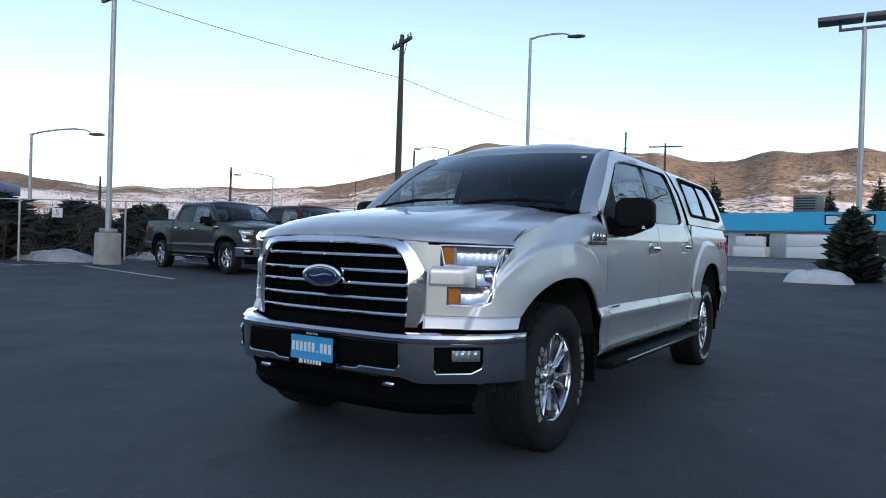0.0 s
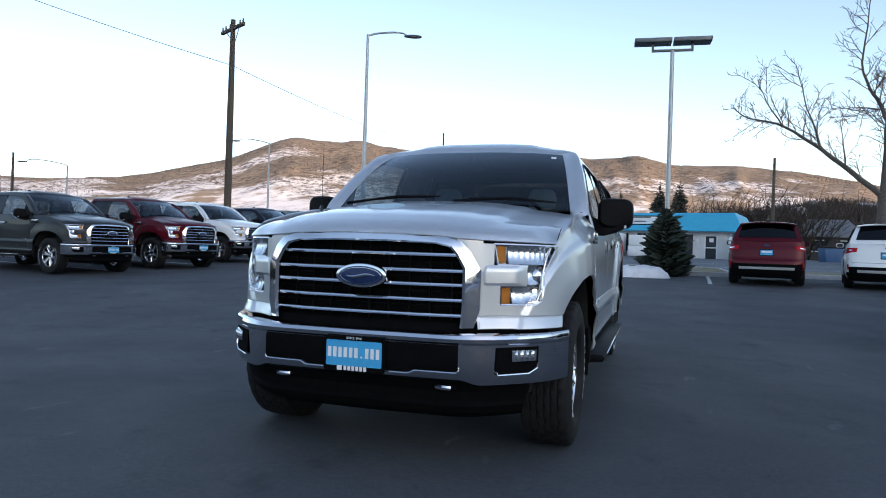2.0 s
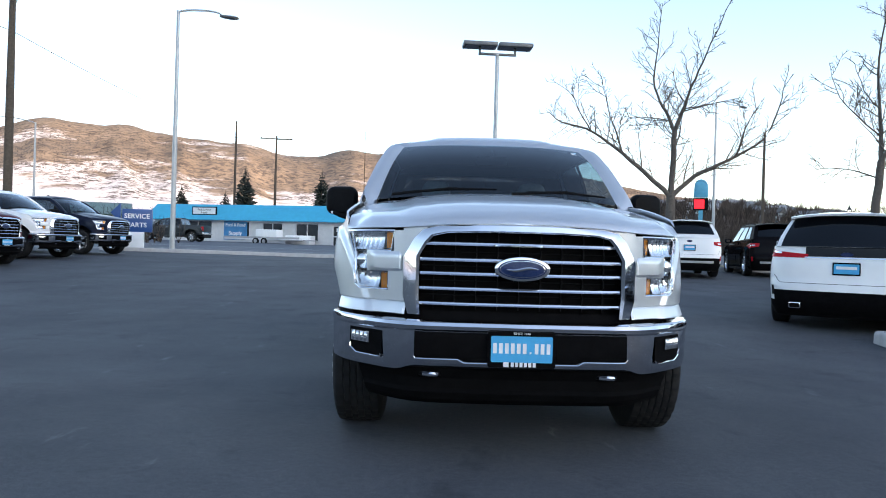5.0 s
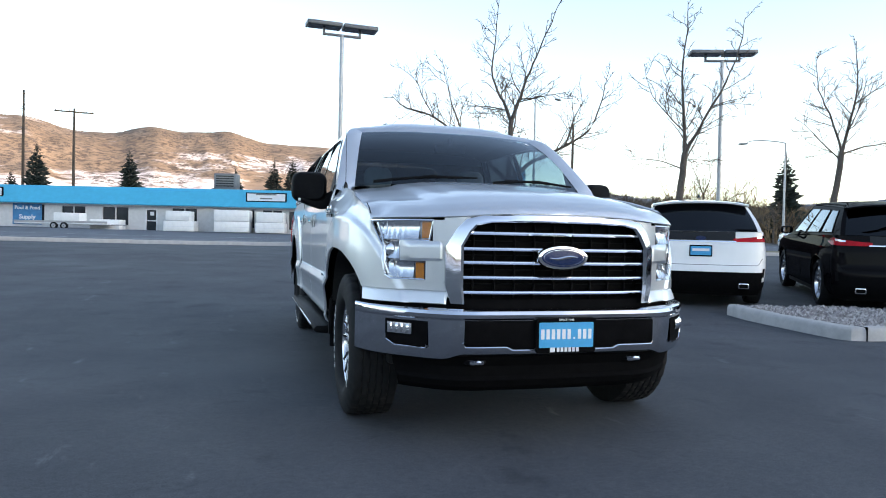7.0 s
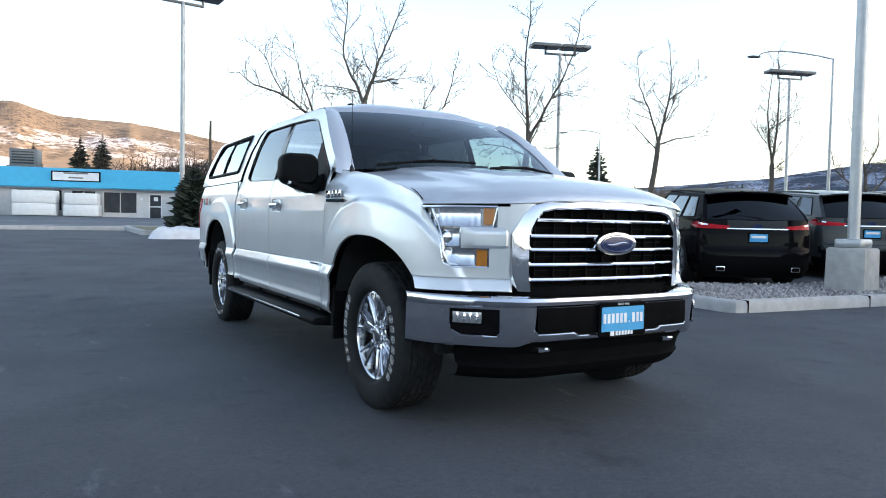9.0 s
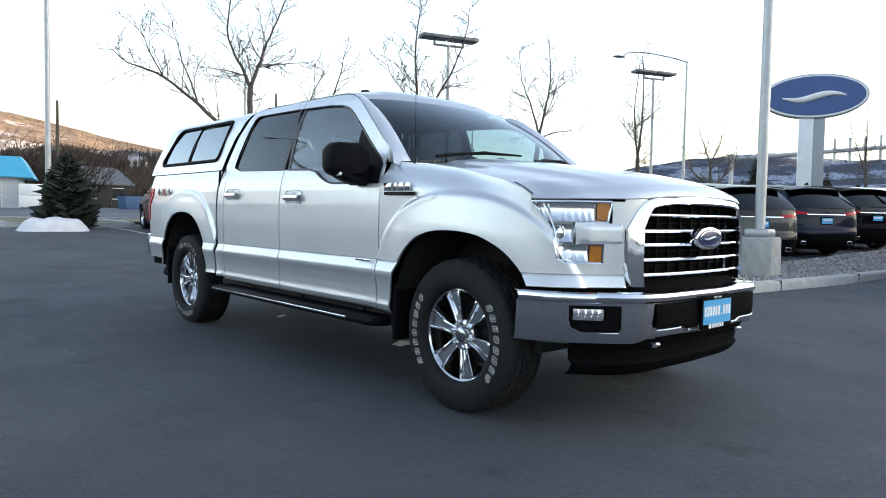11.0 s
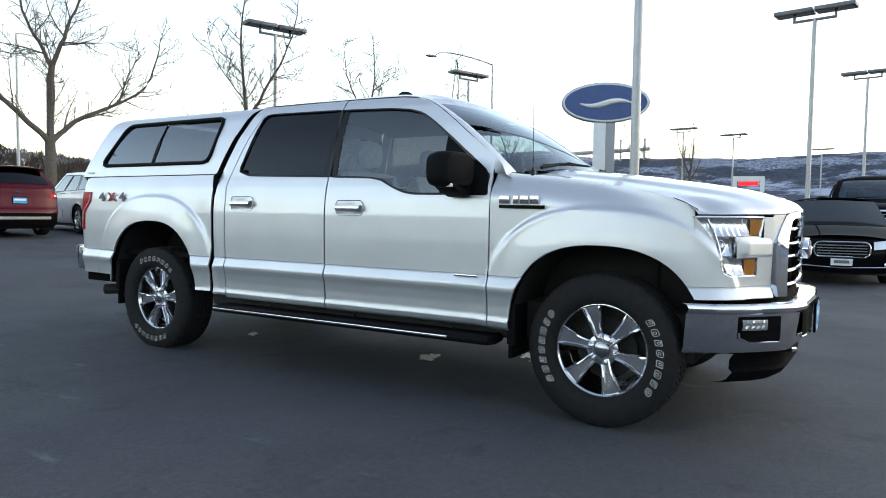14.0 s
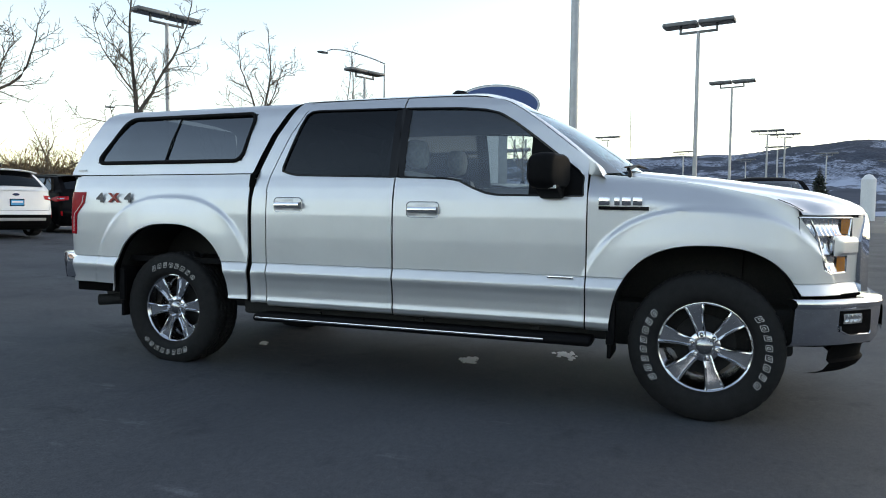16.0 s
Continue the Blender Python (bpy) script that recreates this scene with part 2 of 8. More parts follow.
M = dict(
    asphalt=asphalt_mat(),
    road=asphalt_mat("old_road_asphalt", 1.8),
    silver=paint("silver_paint", (0.665, 0.68, 0.70), metal=0.86, rough=0.42, flake=1, gloss=0.9),
    white=paint("white_paint", (0.80, 0.80, 0.80), rough=0.3),
    grey=paint("dark_grey_paint", (0.034, 0.039, 0.042), metal=0.25, rough=0.35, flake=1, gloss=0.35),
    maroon=paint("dark_red_paint", (0.085, 0.004, 0.010), metal=0.25, rough=0.4, gloss=0.35, spec=0.03),
    black=paint("black_paint", (0.005, 0.0045, 0.0055), rough=0.5, gloss=0.12, spec=0.0),
    navy=paint("navy_paint", (0.008, 0.012, 0.026), metal=0.2, rough=0.3, gloss=0.2, spec=0.05),
    chrome=plain("chrome", (0.78, 0.79, 0.81), 0.07, 1.0, 0.03, 4),
    bumper_chrome=plain("bumper_chrome", (0.62, 0.63, 0.66), 0.10, 1.0, 0.04, 4),
    alloy=plain("bright_alloy", (0.72, 0.73, 0.75), 0.13, 1.0, 0.04, 6),
    alloy_dark=plain("grey_alloy", (0.42, 0.425, 0.44), 0.18, 1.0, 0.08, 6),
    trim=plain("black_plastic", (0.006, 0.006, 0.0068), 0.55, 0, 0.2, 30, 0.0004, spec=0.07),
    gloss_black=plain("gloss_black", (0.006, 0.006, 0.007), 0.08, 0, 0.1, 8, spec=0.25),
    rubber=plain("tyre_rubber", (0.012, 0.012, 0.0125), 0.75, 0, 0.25, 24, 0.0006, spec=0.25),
    under=plain("dark_underbody", (0.012, 0.012, 0.012), 0.8, 0, 0.3, 10),
    dull_black=plain("dull_black_plastic", (0.0042, 0.0042, 0.0046), 0.8, 0, 0.25, 20, 0.0005, spec=0.03),
    seam=plain("seam_shadow_gap", (0.003, 0.003, 0.003), 0.8, 0, 0.1, 10, spec=0.05),
    cloth=plain("grey_seat_cloth", (0.24, 0.25, 0.26), 0.9, 0, 0.2, 40, 0.001),
    dash=plain("dark_dashboard", (0.022, 0.022, 0.024), 0.7, 0, 0.2, 20),
    pale_trim=plain("pale_cabin_trim", (0.11, 0.113, 0.118), 0.8, 0, 0.08, 10),
    red_lens=plain("red_lens", (0.44, 0.008, 0.016), 0.2, 0, 0.2, 20, spec=0.14),
    amber=plain("amber_lens", (0.62, 0.20, 0.02), 0.15, 0, 0.15, 30, coat=0.4),
    clear_lens=glass("clear_lens", (0.93, 0.94, 0.95)),
    pane=glass("clear_pane", (0.70, 0.75, 0.75), 0.105, 4.4),
    pane_cap=glass("smoked_cap_pane", (0.045, 0.055, 0.072), 0.14, 3.6),
    pane_front=glass("windscreen_pane", (0.27, 0.39, 0.46), 0.055, 5.0),
    pane_side=glass("side_pane", (0.16, 0.18, 0.19), 0.08, 4.0),
    pane_dark=glass("dark_privacy_pane", (0.035, 0.038, 0.048), 0.035, 5.0),
    lamp_bowl=plain("lamp_bowl_silver", (0.50, 0.51, 0.53), 0.20, 0.9, 0.10, 45),
    reflector=plain("lamp_reflector", (0.86, 0.87, 0.88), 0.16, 1.0, 0.05, 60),
    blue_plate=plain("blue_plate", (0.03, 0.36, 0.66), 0.35, 0, 0.06, 20),
    oval_blue=plain("oval_blue", (0.010, 0.024, 0.085), 0.3, 0, 0.1, 20, spec=0.3),
    letter=plain("white_print", (0.80, 0.80, 0.80), 0.45, 0, 0.05, 20),
    mark_grey=plain("raised_tyre_print", (0.78, 0.78, 0.78), 0.6, 0, 0.2, 40),
    decal=plain("grey_decal", (0.13, 0.13, 0.135), 0.4, 0, 0.1, 30),
    decal_red=plain("red_decal", (0.42, 0.05, 0.04), 0.4, 0, 0.1, 30),
    concrete=plain("concrete", (0.36, 0.35, 0.33), 0.9, 0, 0.18, 5, 0.003),
    kerb=plain("kerb_concrete", (0.42, 0.41, 0.40), 0.9, 0, 0.16, 6, 0.003),
    steel=plain("galvanised_pole", (0.42, 0.43, 0.44), 0.45, 0.6, 0.1, 6),
    lamp_grey=plain("lamp_housing_grey", (0.16, 0.165, 0.17), 0.5, 0.3, 0.1, 6),
    wood_pole=plain("weathered_pole_wood", (0.10, 0.075, 0.055), 0.9, 0, 0.3, 12, 0.004),
    snow=plain("old_snow", (0.66, 0.67, 0.70), 0.75, 0, 0.12, 4, 0.02),
    ice=plain("ice_crumb", (0.86, 0.87, 0.88), 0.4, 0, 0.06, 30),
    snow_dirty=plain("dirty_snow", (0.34, 0.34, 0.35), 0.85, 0, 0.35, 3, 0.02),
    line=plain("road_marking", (0.55, 0.55, 0.54), 0.8, 0, 0.25, 9),
    stone=plain("landscape_gravel", (0.26, 0.25, 0.25), 0.9, 0, 0.45, 14, 0.01),
    bark=plain("grey_bark", (0.115, 0.095, 0.08), 0.95, 0, 0.3, 14, 0.006),
    twig=plain("twig_bark", (0.16, 0.125, 0.10), 0.95, 0, 0.3, 14),
    needle=plain("pine_needles", (0.017, 0.025, 0.014), 0.8, 0, 0.5, 6),
    needle_far=plain("far_conifer", (0.026, 0.034, 0.026), 0.9, 0, 0.5, 3),
    hill_tree=plain("hillside_trees", (0.060, 0.052, 0.046), 0.95, 0, 0.5, 0.02, spec=0.1),
    shrub=plain("brown_shrub", (0.060, 0.042, 0.032), 0.95, 0, 0.5, 3),
    wood_far=plain("bare_willows", (0.20, 0.135, 0.075), 0.95, 0, 0.4, 0.6),
    wall_grey=plain("grey_render", (0.58, 0.59, 0.60), 0.85, 0, 0.08, 3, 0.002),
    fascia=plain("bright_blue_fascia", (0.022, 0.38, 0.58), 0.45, 0, 0.06, 2),
    shop_glass=plain("shop_window", (0.03, 0.036, 0.042), 0.06, 0, 0.4, 0.7),
    green_roof=plain("green_metal_roof", (0.04, 0.10, 0.065), 0.5, 0, 0.1, 1),
    cream=plain("cream_wall", (0.55, 0.52, 0.46), 0.85, 0, 0.08, 2),
    block_white=plain("white_wrapped_block", (0.78, 0.79, 0.79), 0.45, 0, 0.06, 3, 0.004),
    sign_blue=plain("sign_blue", (0.018, 0.075, 0.24), 0.35, 0, 0.08, 3),
    sign_white=plain("sign_white", (0.72, 0.74, 0.76), 0.4, 0, 0.06, 3),
    sign_blue2=plain("poster_blue", (0.03, 0.20, 0.42), 0.5, 0, 0.25, 1.5),
    lamp_grey2=plain("pylon_grey", (0.30, 0.32, 0.34), 0.5, 0.3, 0.06, 3),
    teal=plain("teal_sign", (0.07, 0.36, 0.52), 0.4, 0, 0.1, 3),
    led_dull=plain("pump_red", (0.45, 0.04, 0.03), 0.5, 0, 0.1, 3),
    led_red=glow("red_display", (0.9, 0.01, 0.02), 0.9),
    grass=plain("winter_grass", (0.17, 0.15, 0.085), 0.95, 0, 0.35, 1.2, 0.02),
    earth=plain("winter_earth", (0.13, 0.125, 0.12), 0.95, 0, 0.3, 0.05),
    brick_red=plain("dumpster_blue", (0.03, 0.09, 0.20), 0.6, 0, 0.15, 3),
    hill_near=hill_mat("sunlit_grass_hill", (0.29, 0.225, 0.17), (0.100, 0.086, 0.080), (0.76, 0.73, 0.74), 0.485, 0.415, (30, 120), 0.5),
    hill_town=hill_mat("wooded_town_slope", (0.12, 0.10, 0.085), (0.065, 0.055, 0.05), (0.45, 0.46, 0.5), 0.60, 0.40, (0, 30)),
    # Shade and distance put into the colours: woods, grass and snow dimmed bluish.
    hill_far=hill_mat("far_ridge_blue_shade", (0.07, 0.085, 0.115), (0.030, 0.042, 0.065), (0.34, 0.40, 0.52), 0.50, 0.40, (20, 220)),
)


def pebble_mat():
    """Stones that differ one from another."""
    m, nt, p = nodes_of("pebbles")
    gi, rp = nt.nodes.new("ShaderNodeNewGeometry"), nt.nodes.new("ShaderNodeValToRGB")
    nt.links.new(gi.outputs["Random Per Island"], rp.inputs[0])
    rp.color_ramp.elements.new(0.5)
    for e, (q, c) in zip(rp.color_ramp.elements, ((0.0, (0.12, 0.11, 0.11)), (0.55, (0.28, 0.26, 0.255)), (1.0, (0.47, 0.45, 0.44)))):
        e.position, e.color = q, (*c, 1)
    nz, r2 = noise_ramp(nt, 60, [(0.3, (0.8,) * 3), (0.7, (1.15,) * 3)])
    nt.links.new(mixed(nt, "MULTIPLY", 1.0, rp.outputs[0], r2.outputs[0]), p.inputs["Base Color"])
    p.inputs["Roughness"].default_value = 0.85
    return m


M["pebble"] = pebble_mat()


# ---- mesh tools ----
class Mesh:
    """Collects vertices and faces of one mesh."""

    def __init__(self):
        self.v, self.f = [], []

    def grid(self, rows, flip=False, close=False):
        """rows: equally long lists of points."""
        n0, w = len(self.v), len(rows[0])
        for r in rows:
            self.v += [tuple(p) for p in r]
        for i in range(len(rows) - 1):
            for j in range(w if close else w - 1):
                a, b = n0 + i * w + j, n0 + i * w + (j + 1) % w
                q = (a, b, b + w, a + w)
                self.f.append(q[::-1] if flip else q)
        return self

    def poly(self, pts):
        n0 = len(self.v)
        self.v += [tuple(p) for p in pts]
        self.f.append(tuple(range(n0, n0 + len(pts))))
        return self

    def box(self, lo, hi, m=None):
        (x0, y0, z0), (x1, y1, z1) = lo, hi
        pts = [Vector(p) for p in ((x0, y0, z0), (x1, y0, z0), (x1, y1, z0), (x0, y1, z0), (x0, y0, z1), (x1, y0, z1), (x1, y1, z1), (x0, y1, z1))]
        if m is not None:
            pts = [m @ p for p in pts]
        n = len(self.v)
        self.v += [tuple(p) for p in pts]
        self.f += [tuple(n + k for k in q) for q in ((3, 2, 1, 0), (4, 5, 6, 7), (0, 1, 5, 4), (1, 2, 6, 5), (2, 3, 7, 6), (3, 0, 4, 7))]
        return self

    def prism(self, outline, axis, a, b):
        """An outline of (u, v), pushed along an axis from a to b. For x: (y, z); for y: (x, z); for z: (x, y)."""
        put = {"x": lambda u, v, w: (w, u, v), "y": lambda u, v, w: (u, w, v), "z": lambda u, v, w: (u, v, w)}[axis]
        n, k = len(self.v), len(outline)
        self.v += [put(u, v, a) for u, v in outline] + [put(u, v, b) for u, v in outline]
        self.f += [tuple(range(n, n + k)), tuple(range(n + 2 * k - 1, n + k - 1, -1))]
        self.f += [(n + i, n + (i + 1) % k, n + k + (i + 1) % k, n + k + i)[::-1] for i in range(k)]
        return self

    def tube(self, pts, radii, sides=8, caps=True):
        pts = [Vector(p) for p in pts]
        if isinstance(radii, (int, float)):
            radii = [radii] * len(pts)
        n0, up = len(self.v), Vector((0.31, 0.17, 0.93))
        for i, p in enumerate(pts):
            d = (pts[min(i + 1, len(pts) - 1)] - pts[max(i - 1, 0)]).normalized()
            if abs(d.dot(up)) > 0.98:
                up = Vector((0.9, 0.3, 0.1))
            a = d.cross(up).normalized()
            b = d.cross(a)
            for k in range(sides):
                w = 2 * math.pi * k / sides
                self.v.append(tuple(p + radii[i] * (math.cos(w) * a + math.sin(w) * b)))
        for i in range(len(pts) - 1):
            for k in range(sides):
                a, b = n0 + i * sides + k, n0 + i * sides + (k + 1) % sides
                self.f.append((a, b, b + sides, a + sides))
        if caps:
            self.f.append(tuple(range(n0, n0 + sides))[::-1])
            self.f.append(tuple(range(len(self.v) - sides, len(self.v))))
        return self

    def lathe(self, profile, centre, axis="x", sides=48):
        """profile: (along the axis, radius)."""
        rows = []
        for a, r in profile:
            ring = []
            for k in range(sides):
                w = 2 * math.pi * k / sides
                c, s = r * math.cos(w), r * math.sin(w)
                o = {"x": (a, c, s), "y": (c, a, s), "z": (c, s, a)}[axis]
                ring.append(tuple(centre[i] + o[i] for i in range(3)))
            rows.append(ring)
        return self.grid(rows, close=True)

    def shifted(self, m):
        self.v = [tuple(m @ Vector(p)) for p in self.v]
        return self

    def mirrored(self):
        """A mirror image across x = 0."""
        o = Mesh()
        o.v, o.f = [(-x, y, z) for x, y, z in self.v], [q[::-1] for q in self.f]
        return o

    def add(self, other):
        n = len(self.v)
        self.v += other.v
        self.f += [tuple(n + i for i in q) for q in other.f]
        return self


def part(name, geo, material, parent=None, label="", sharp=35.0, merge=0.0004, bevel=0.0, rim=0.0, even=False):
    """Links a mesh as ONE object under a thing or part. rim: folds its open edges inwards (towards x = 0), as sheet metal is."""
    me = bpy.data.meshes.new(name)
    me.from_pydata(geo.v, [], geo.f)
    bm = bmesh.new()
    bm.from_mesh(me)
    if merge:
        bmesh.ops.remove_doubles(bm, verts=bm.verts, dist=merge)
        bmesh.ops.dissolve_degenerate(bm, edges=bm.edges, dist=merge * 0.5)
    if rim:
        edges = [e for e in bm.edges if e.is_boundary]
        out = bmesh.ops.extrude_edge_only(bm, edges=edges)
        for v in [g for g in out["geom"] if isinstance(g, bmesh.types.BMVert)]:
            v.co.x -= math.copysign(rim, v.co.x) if abs(v.co.x) > 0.05 else 0
            v.co.z -= rim * 0.3
    if bevel:
        es = [e for e in bm.edges if len(e.link_faces) == 2 and e.calc_face_angle(0) > radians(40)]
        bmesh.ops.bevel(bm, geom=es, offset=bevel, segments=2, profile=0.5, affect="EDGES", clamp_overlap=True)
    if not even:
        bmesh.ops.recalc_face_normals(bm, faces=bm.faces)
    bm.to_mesh(me)
    bm.free()
    if len(me.polygons):
        me.polygons.foreach_set("use_smooth", [True] * len(me.polygons))
        me.set_sharp_from_angle(angle=radians(sharp))
    me.materials.append(M[material] if isinstance(material, str) else material)
    ob = new(name, me)
    if parent is not None:
        ob.parent = parent
    if label:
        ob["label"] = label
    return ob


def thing(name, label, category, group="", kind=""):
    return tagged(new(name), label, category, group, kind)


def lerp(a, b, t):
    return a + (b - a) * t


def table(pairs):
    """A function through (position, value) pairs."""
    xs, ys = [p[0] for p in pairs], [p[1] for p in pairs]
    return lambda x: float(np.interp(x, xs, ys))


def soft_table(pairs, span=None):
    """The same with rounded bends, running on straight at the ends."""
    (xa, ya), (xb, yb), (xc, yc), (xd, yd) = pairs[0], pairs[1], pairs[-2], pairs[-1]
    f = table([(xa - 1, ya - (yb - ya) / (xb - xa)), *pairs, (xd + 1, yd + (yd - yc) / (xd - xc))])
    span = span or (xd - xa) * 0.022
    return lambda x: (f(x - span) + 2 * f(x) + f(x + span) + f(x - span / 2) * 2 + f(x + span / 2) * 2) / 8


def smooth(a, b, x):
    t = max(0.0, min(1.0, (x - a) / (b - a)))
    return t * t * (3 - 2 * t)


def text_mesh(body, size, depth=0.004, bold=0.0):
    """Letters of the built-in font as a Mesh in the x-z plane, centred, facing -y."""
    cu = bpy.data.curves.new("letters", "FONT")
    cu.body, cu.size, cu.extrude, cu.align_x, cu.align_y, cu.resolution_u, cu.offset = body, size, depth, "CENTER", "CENTER", 3, bold
    ob = bpy.data.objects.new("letters", cu)
    scene.collection.objects.link(ob)
    me = ob.evaluated_get(bpy.context.evaluated_depsgraph_get()).to_mesh()
    g = Mesh()
    g.v, g.f = [(v.co.x, -v.co.z, v.co.y) for v in me.vertices], [tuple(p.vertices) for p in me.polygons]
    bpy.data.objects.remove(ob)
    bpy.data.curves.remove(cu)
    return g


def rounded(w, h, r, n=5):
    """The outline of a rounded rectangle round the origin."""
    pts = []
    for cx, cy, a0 in ((w / 2 - r, h / 2 - r, 0), (-w / 2 + r, h / 2 - r, 90), (-w / 2 + r, -h / 2 + r, 180), (w / 2 - r, -h / 2 + r, 270)):
        for k in range(n + 1):
            a = radians(a0 + 90 * k / n)
            pts.append((cx + r * math.cos(a), cy + r * math.sin(a)))
    return pts


def oval(w, h, n=40):
    return [(w / 2 * math.cos(2 * math.pi * k / n), h / 2 * math.sin(2 * math.pi * k / n)) for k in range(n)]


def ground_z(x, y):
    """The lot lies level round the truck and rises towards the street."""
    z = 0.030 * max(0.0, min(y, 17.0) - 3.0) + 0.013 * max(0.0, min(y, 66.0) - 17.0)
    z += 0.030 * max(0.0, min(x, 22.0) - 7.0) * smooth(1.7, 3.2, y) * smooth(17.0, 8.0, y)
    return z + 0.008 * max(0.0, min(-x, 18.0) - 5.0) * smooth(3, 9, y)


# ---- ground, lot, road and hills ----
def sheet(x0, x1, y0, y1, step, lift):
    nx, ny = max(2, round((x1 - x0) / step)), max(2, round((y1 - y0) / step))
    return Mesh().grid([[(lerp(x0, x1, i / nx), lerp(y0, y1, j / ny), ground_z(lerp(x0, x1, i / nx), lerp(y0, y1, j / ny)) + lift) for i in range(nx + 1)] for j in range(ny + 1)])


def rings():
    """Wide country from the lot outwards to the foot of the hills."""
    g = Mesh()
    radii = [0, 10, 20, 30, 40, 55, 70, 90, 120, 160, 220, 300, 450, 700, 1200, 2500, 4600]
    rows = []
    for r in radii:
        rows.append([(r * math.sin(2 * math.pi * k / 72), r * math.cos(2 * math.pi * k / 72), ground_z(r * math.sin(2 * math.pi * k / 72), r * math.cos(2 * math.pi * k / 72)) - (0.5 if r < 100 else 0.08)) for k in range(72)])
    return g.grid(rows, close=True)


tagged(part("ground", rings(), "earth"), "pale winter earth round the lot and street", "ground", kind="structure")
tagged(part("parking_lot", sheet(-46, 48, -90, 25.5, 1.0, 0), "asphalt"), "dark worn asphalt parking lot with faint stains", "asphalt", kind="structure")
tagged(part("road", sheet(-90, 120, 26.2, 47, 2.0, -0.02), "road"), "grey asphalt street behind the lot", "road", kind="structure")
tagged(part("verge", sheet(-90, 120, 25.5, 26.2, 1.0, 0.03), "concrete"), "pale concrete edge strip along the street", "pavement", kind="structure")
tagged(part("forecourt", sheet(-60, 30, 47, 75, 3.0, -0.02), "road"), "asphalt forecourt of the shop across the street", "asphalt", kind="structure")


SKYLINE = [(-180, 4), (-120, 4.5), (-80, 4.5), (-65, 4.0), (-58.7, 3.4), (-56.7, 3.75), (-54.9, 3.55), (-51.6, 3.9), (-48.4, 3.75), (-45, 4.1), (-42.4, 4.3), (-40.3, 4.7), (-37.7, 5.35), (-35, 6.05), (-33, 6.7),
           (-31.2, 7.55), (-29.3, 8.05), (-27.4, 7.85), (-25.6, 7.9), (-24.3, 8.35), (-22.9, 8.0), (-21.3, 7.87), (-18, 7.6), (-15.3, 7.5), (-12.4, 6.72), (-9.7, 6.8), (-7, 7.4), (-5.4, 7.2), (-3.6, 7.1),
           (-2.2, 7.4), (1.2, 6.73), (4.9, 6.8), (9.3, 6.35), (11.9, 5.9), (14.1, 5.4), (16.8, 4.8), (26, 3.6)]
# Past 102 degrees the crest is unseen; there it hides the low sun.
RIDGE = [(20, 2.2), (40, 2.6), (56, 3.6), (62, 4.6), (67, 4.8), (72, 4.2), (78, 4.3), (84, 4.1), (88, 4.4), (92, 4.3), (96, 4.9), (100, 5.3), (106, 5.0), (120, 4.8), (150, 4.2), (180, 4)]


def hills(skyline, near, far, a0, a1, rough, seed):
    """Slopes that climb from near to a crest at far, whose crest stands at the angle that skyline gives."""
    top, g, rows = soft_table(skyline, 0.9), Mesh(), []
    nr, na = 60, int((a1 - a0) * 4)
    for j in range(nr + 1):
        s, row = j / nr, []
        r = lerp(near, far, s)
        for i in range(na + 1):
            a = lerp(a0, a1, i / na)
            az = radians(a)
            n1 = noise.fractal(Vector((r * math.sin(az) * 0.0022 + seed, r * math.cos(az) * 0.0022, seed)), 0.9, 2.1, 6)
            crest = math.tan(radians(top(a) + 0.07 * noise.fractal(Vector((a * 0.45, seed, 0)), 0.8, 2.0, 5))) * far
            shape = 0.10 * smooth(0, 0.35, s) + 0.90 * smooth(0.22, 0.98, s) ** 1.25
            gully = abs(noise.noise(Vector((a * 0.16 + seed, s * 1.2, seed)))) * 0.06 * math.sin(min(1.0, s * 1.05) * math.pi) + abs(noise.noise(Vector((a * 0.42 + s * 2.2, s * 3.0, seed + 5)))) * 0.07 * math.sin(min(1.0, s * 1.02) * math.pi)
            z = lerp(-6, 1, s) + crest * shape * (1 + rough * n1 * (1 - s * 0.97) - gully) + 2 * n1 * s
            row.append((r * math.sin(az), r * math.cos(az), z))
        rows.append(row)
    # behind the crest
    rows.append([(x * 1.25, y * 1.25, z * 0.4) for x, y, z in rows[-1]])
    return g.grid(rows)


slopes = hills(SKYLINE, 190, 1500, -180, 30, 0.30, 3.1)
tagged(part("hills", slopes, "hill_near", sharp=180, merge=0), "snow-patched brown hills lit by the low sun", "hills", kind="structure")
tagged(part("ridge", hills(RIDGE, 900, 3000, 14, 182, 0.25, 8.4), "hill_far", sharp=180, merge=0), "far wooded ridge with snow, blue shade put into its colours", "mountains", kind="structure")


def hill_woods(verts, per_row, rows, count, seed):
    """Small far conifers in stands over the upper slopes and along the crest."""
    rnd, g = random.Random(seed), Mesh()
    while count:
        j, i = int(lerp(34, rows, rnd.random() ** 0.8)), rnd.randrange(int(per_row * 0.5), per_row - 1)
        p = Vector(verts[j * per_row + i]).lerp(Vector(verts[j * per_row + i + 1]), rnd.random()).lerp(Vector(verts[max(0, j - 1) * per_row + i]), rnd.random())
        if noise.noise(p * 0.0045) + 0.35 * noise.noise(p * 0.02) < 0.10:
            continue
        count -= 1
        h = rnd.uniform(0.8, 1.9)
        r, n, tw = h * rnd.uniform(0.22, 0.42), len(g.v), rnd.random() * 6
        g.v += [(p.x + r * math.cos(tw + k * 1.5708), p.y + r * math.sin(tw + k * 1.5708), p.z - 1 + h * 0.12) for k in range(4)] + [(p.x, p.y, p.z + h)]
        g.f += [(n + k, n + (k + 1) % 4, n + 4) for k in range(4)]
    return g


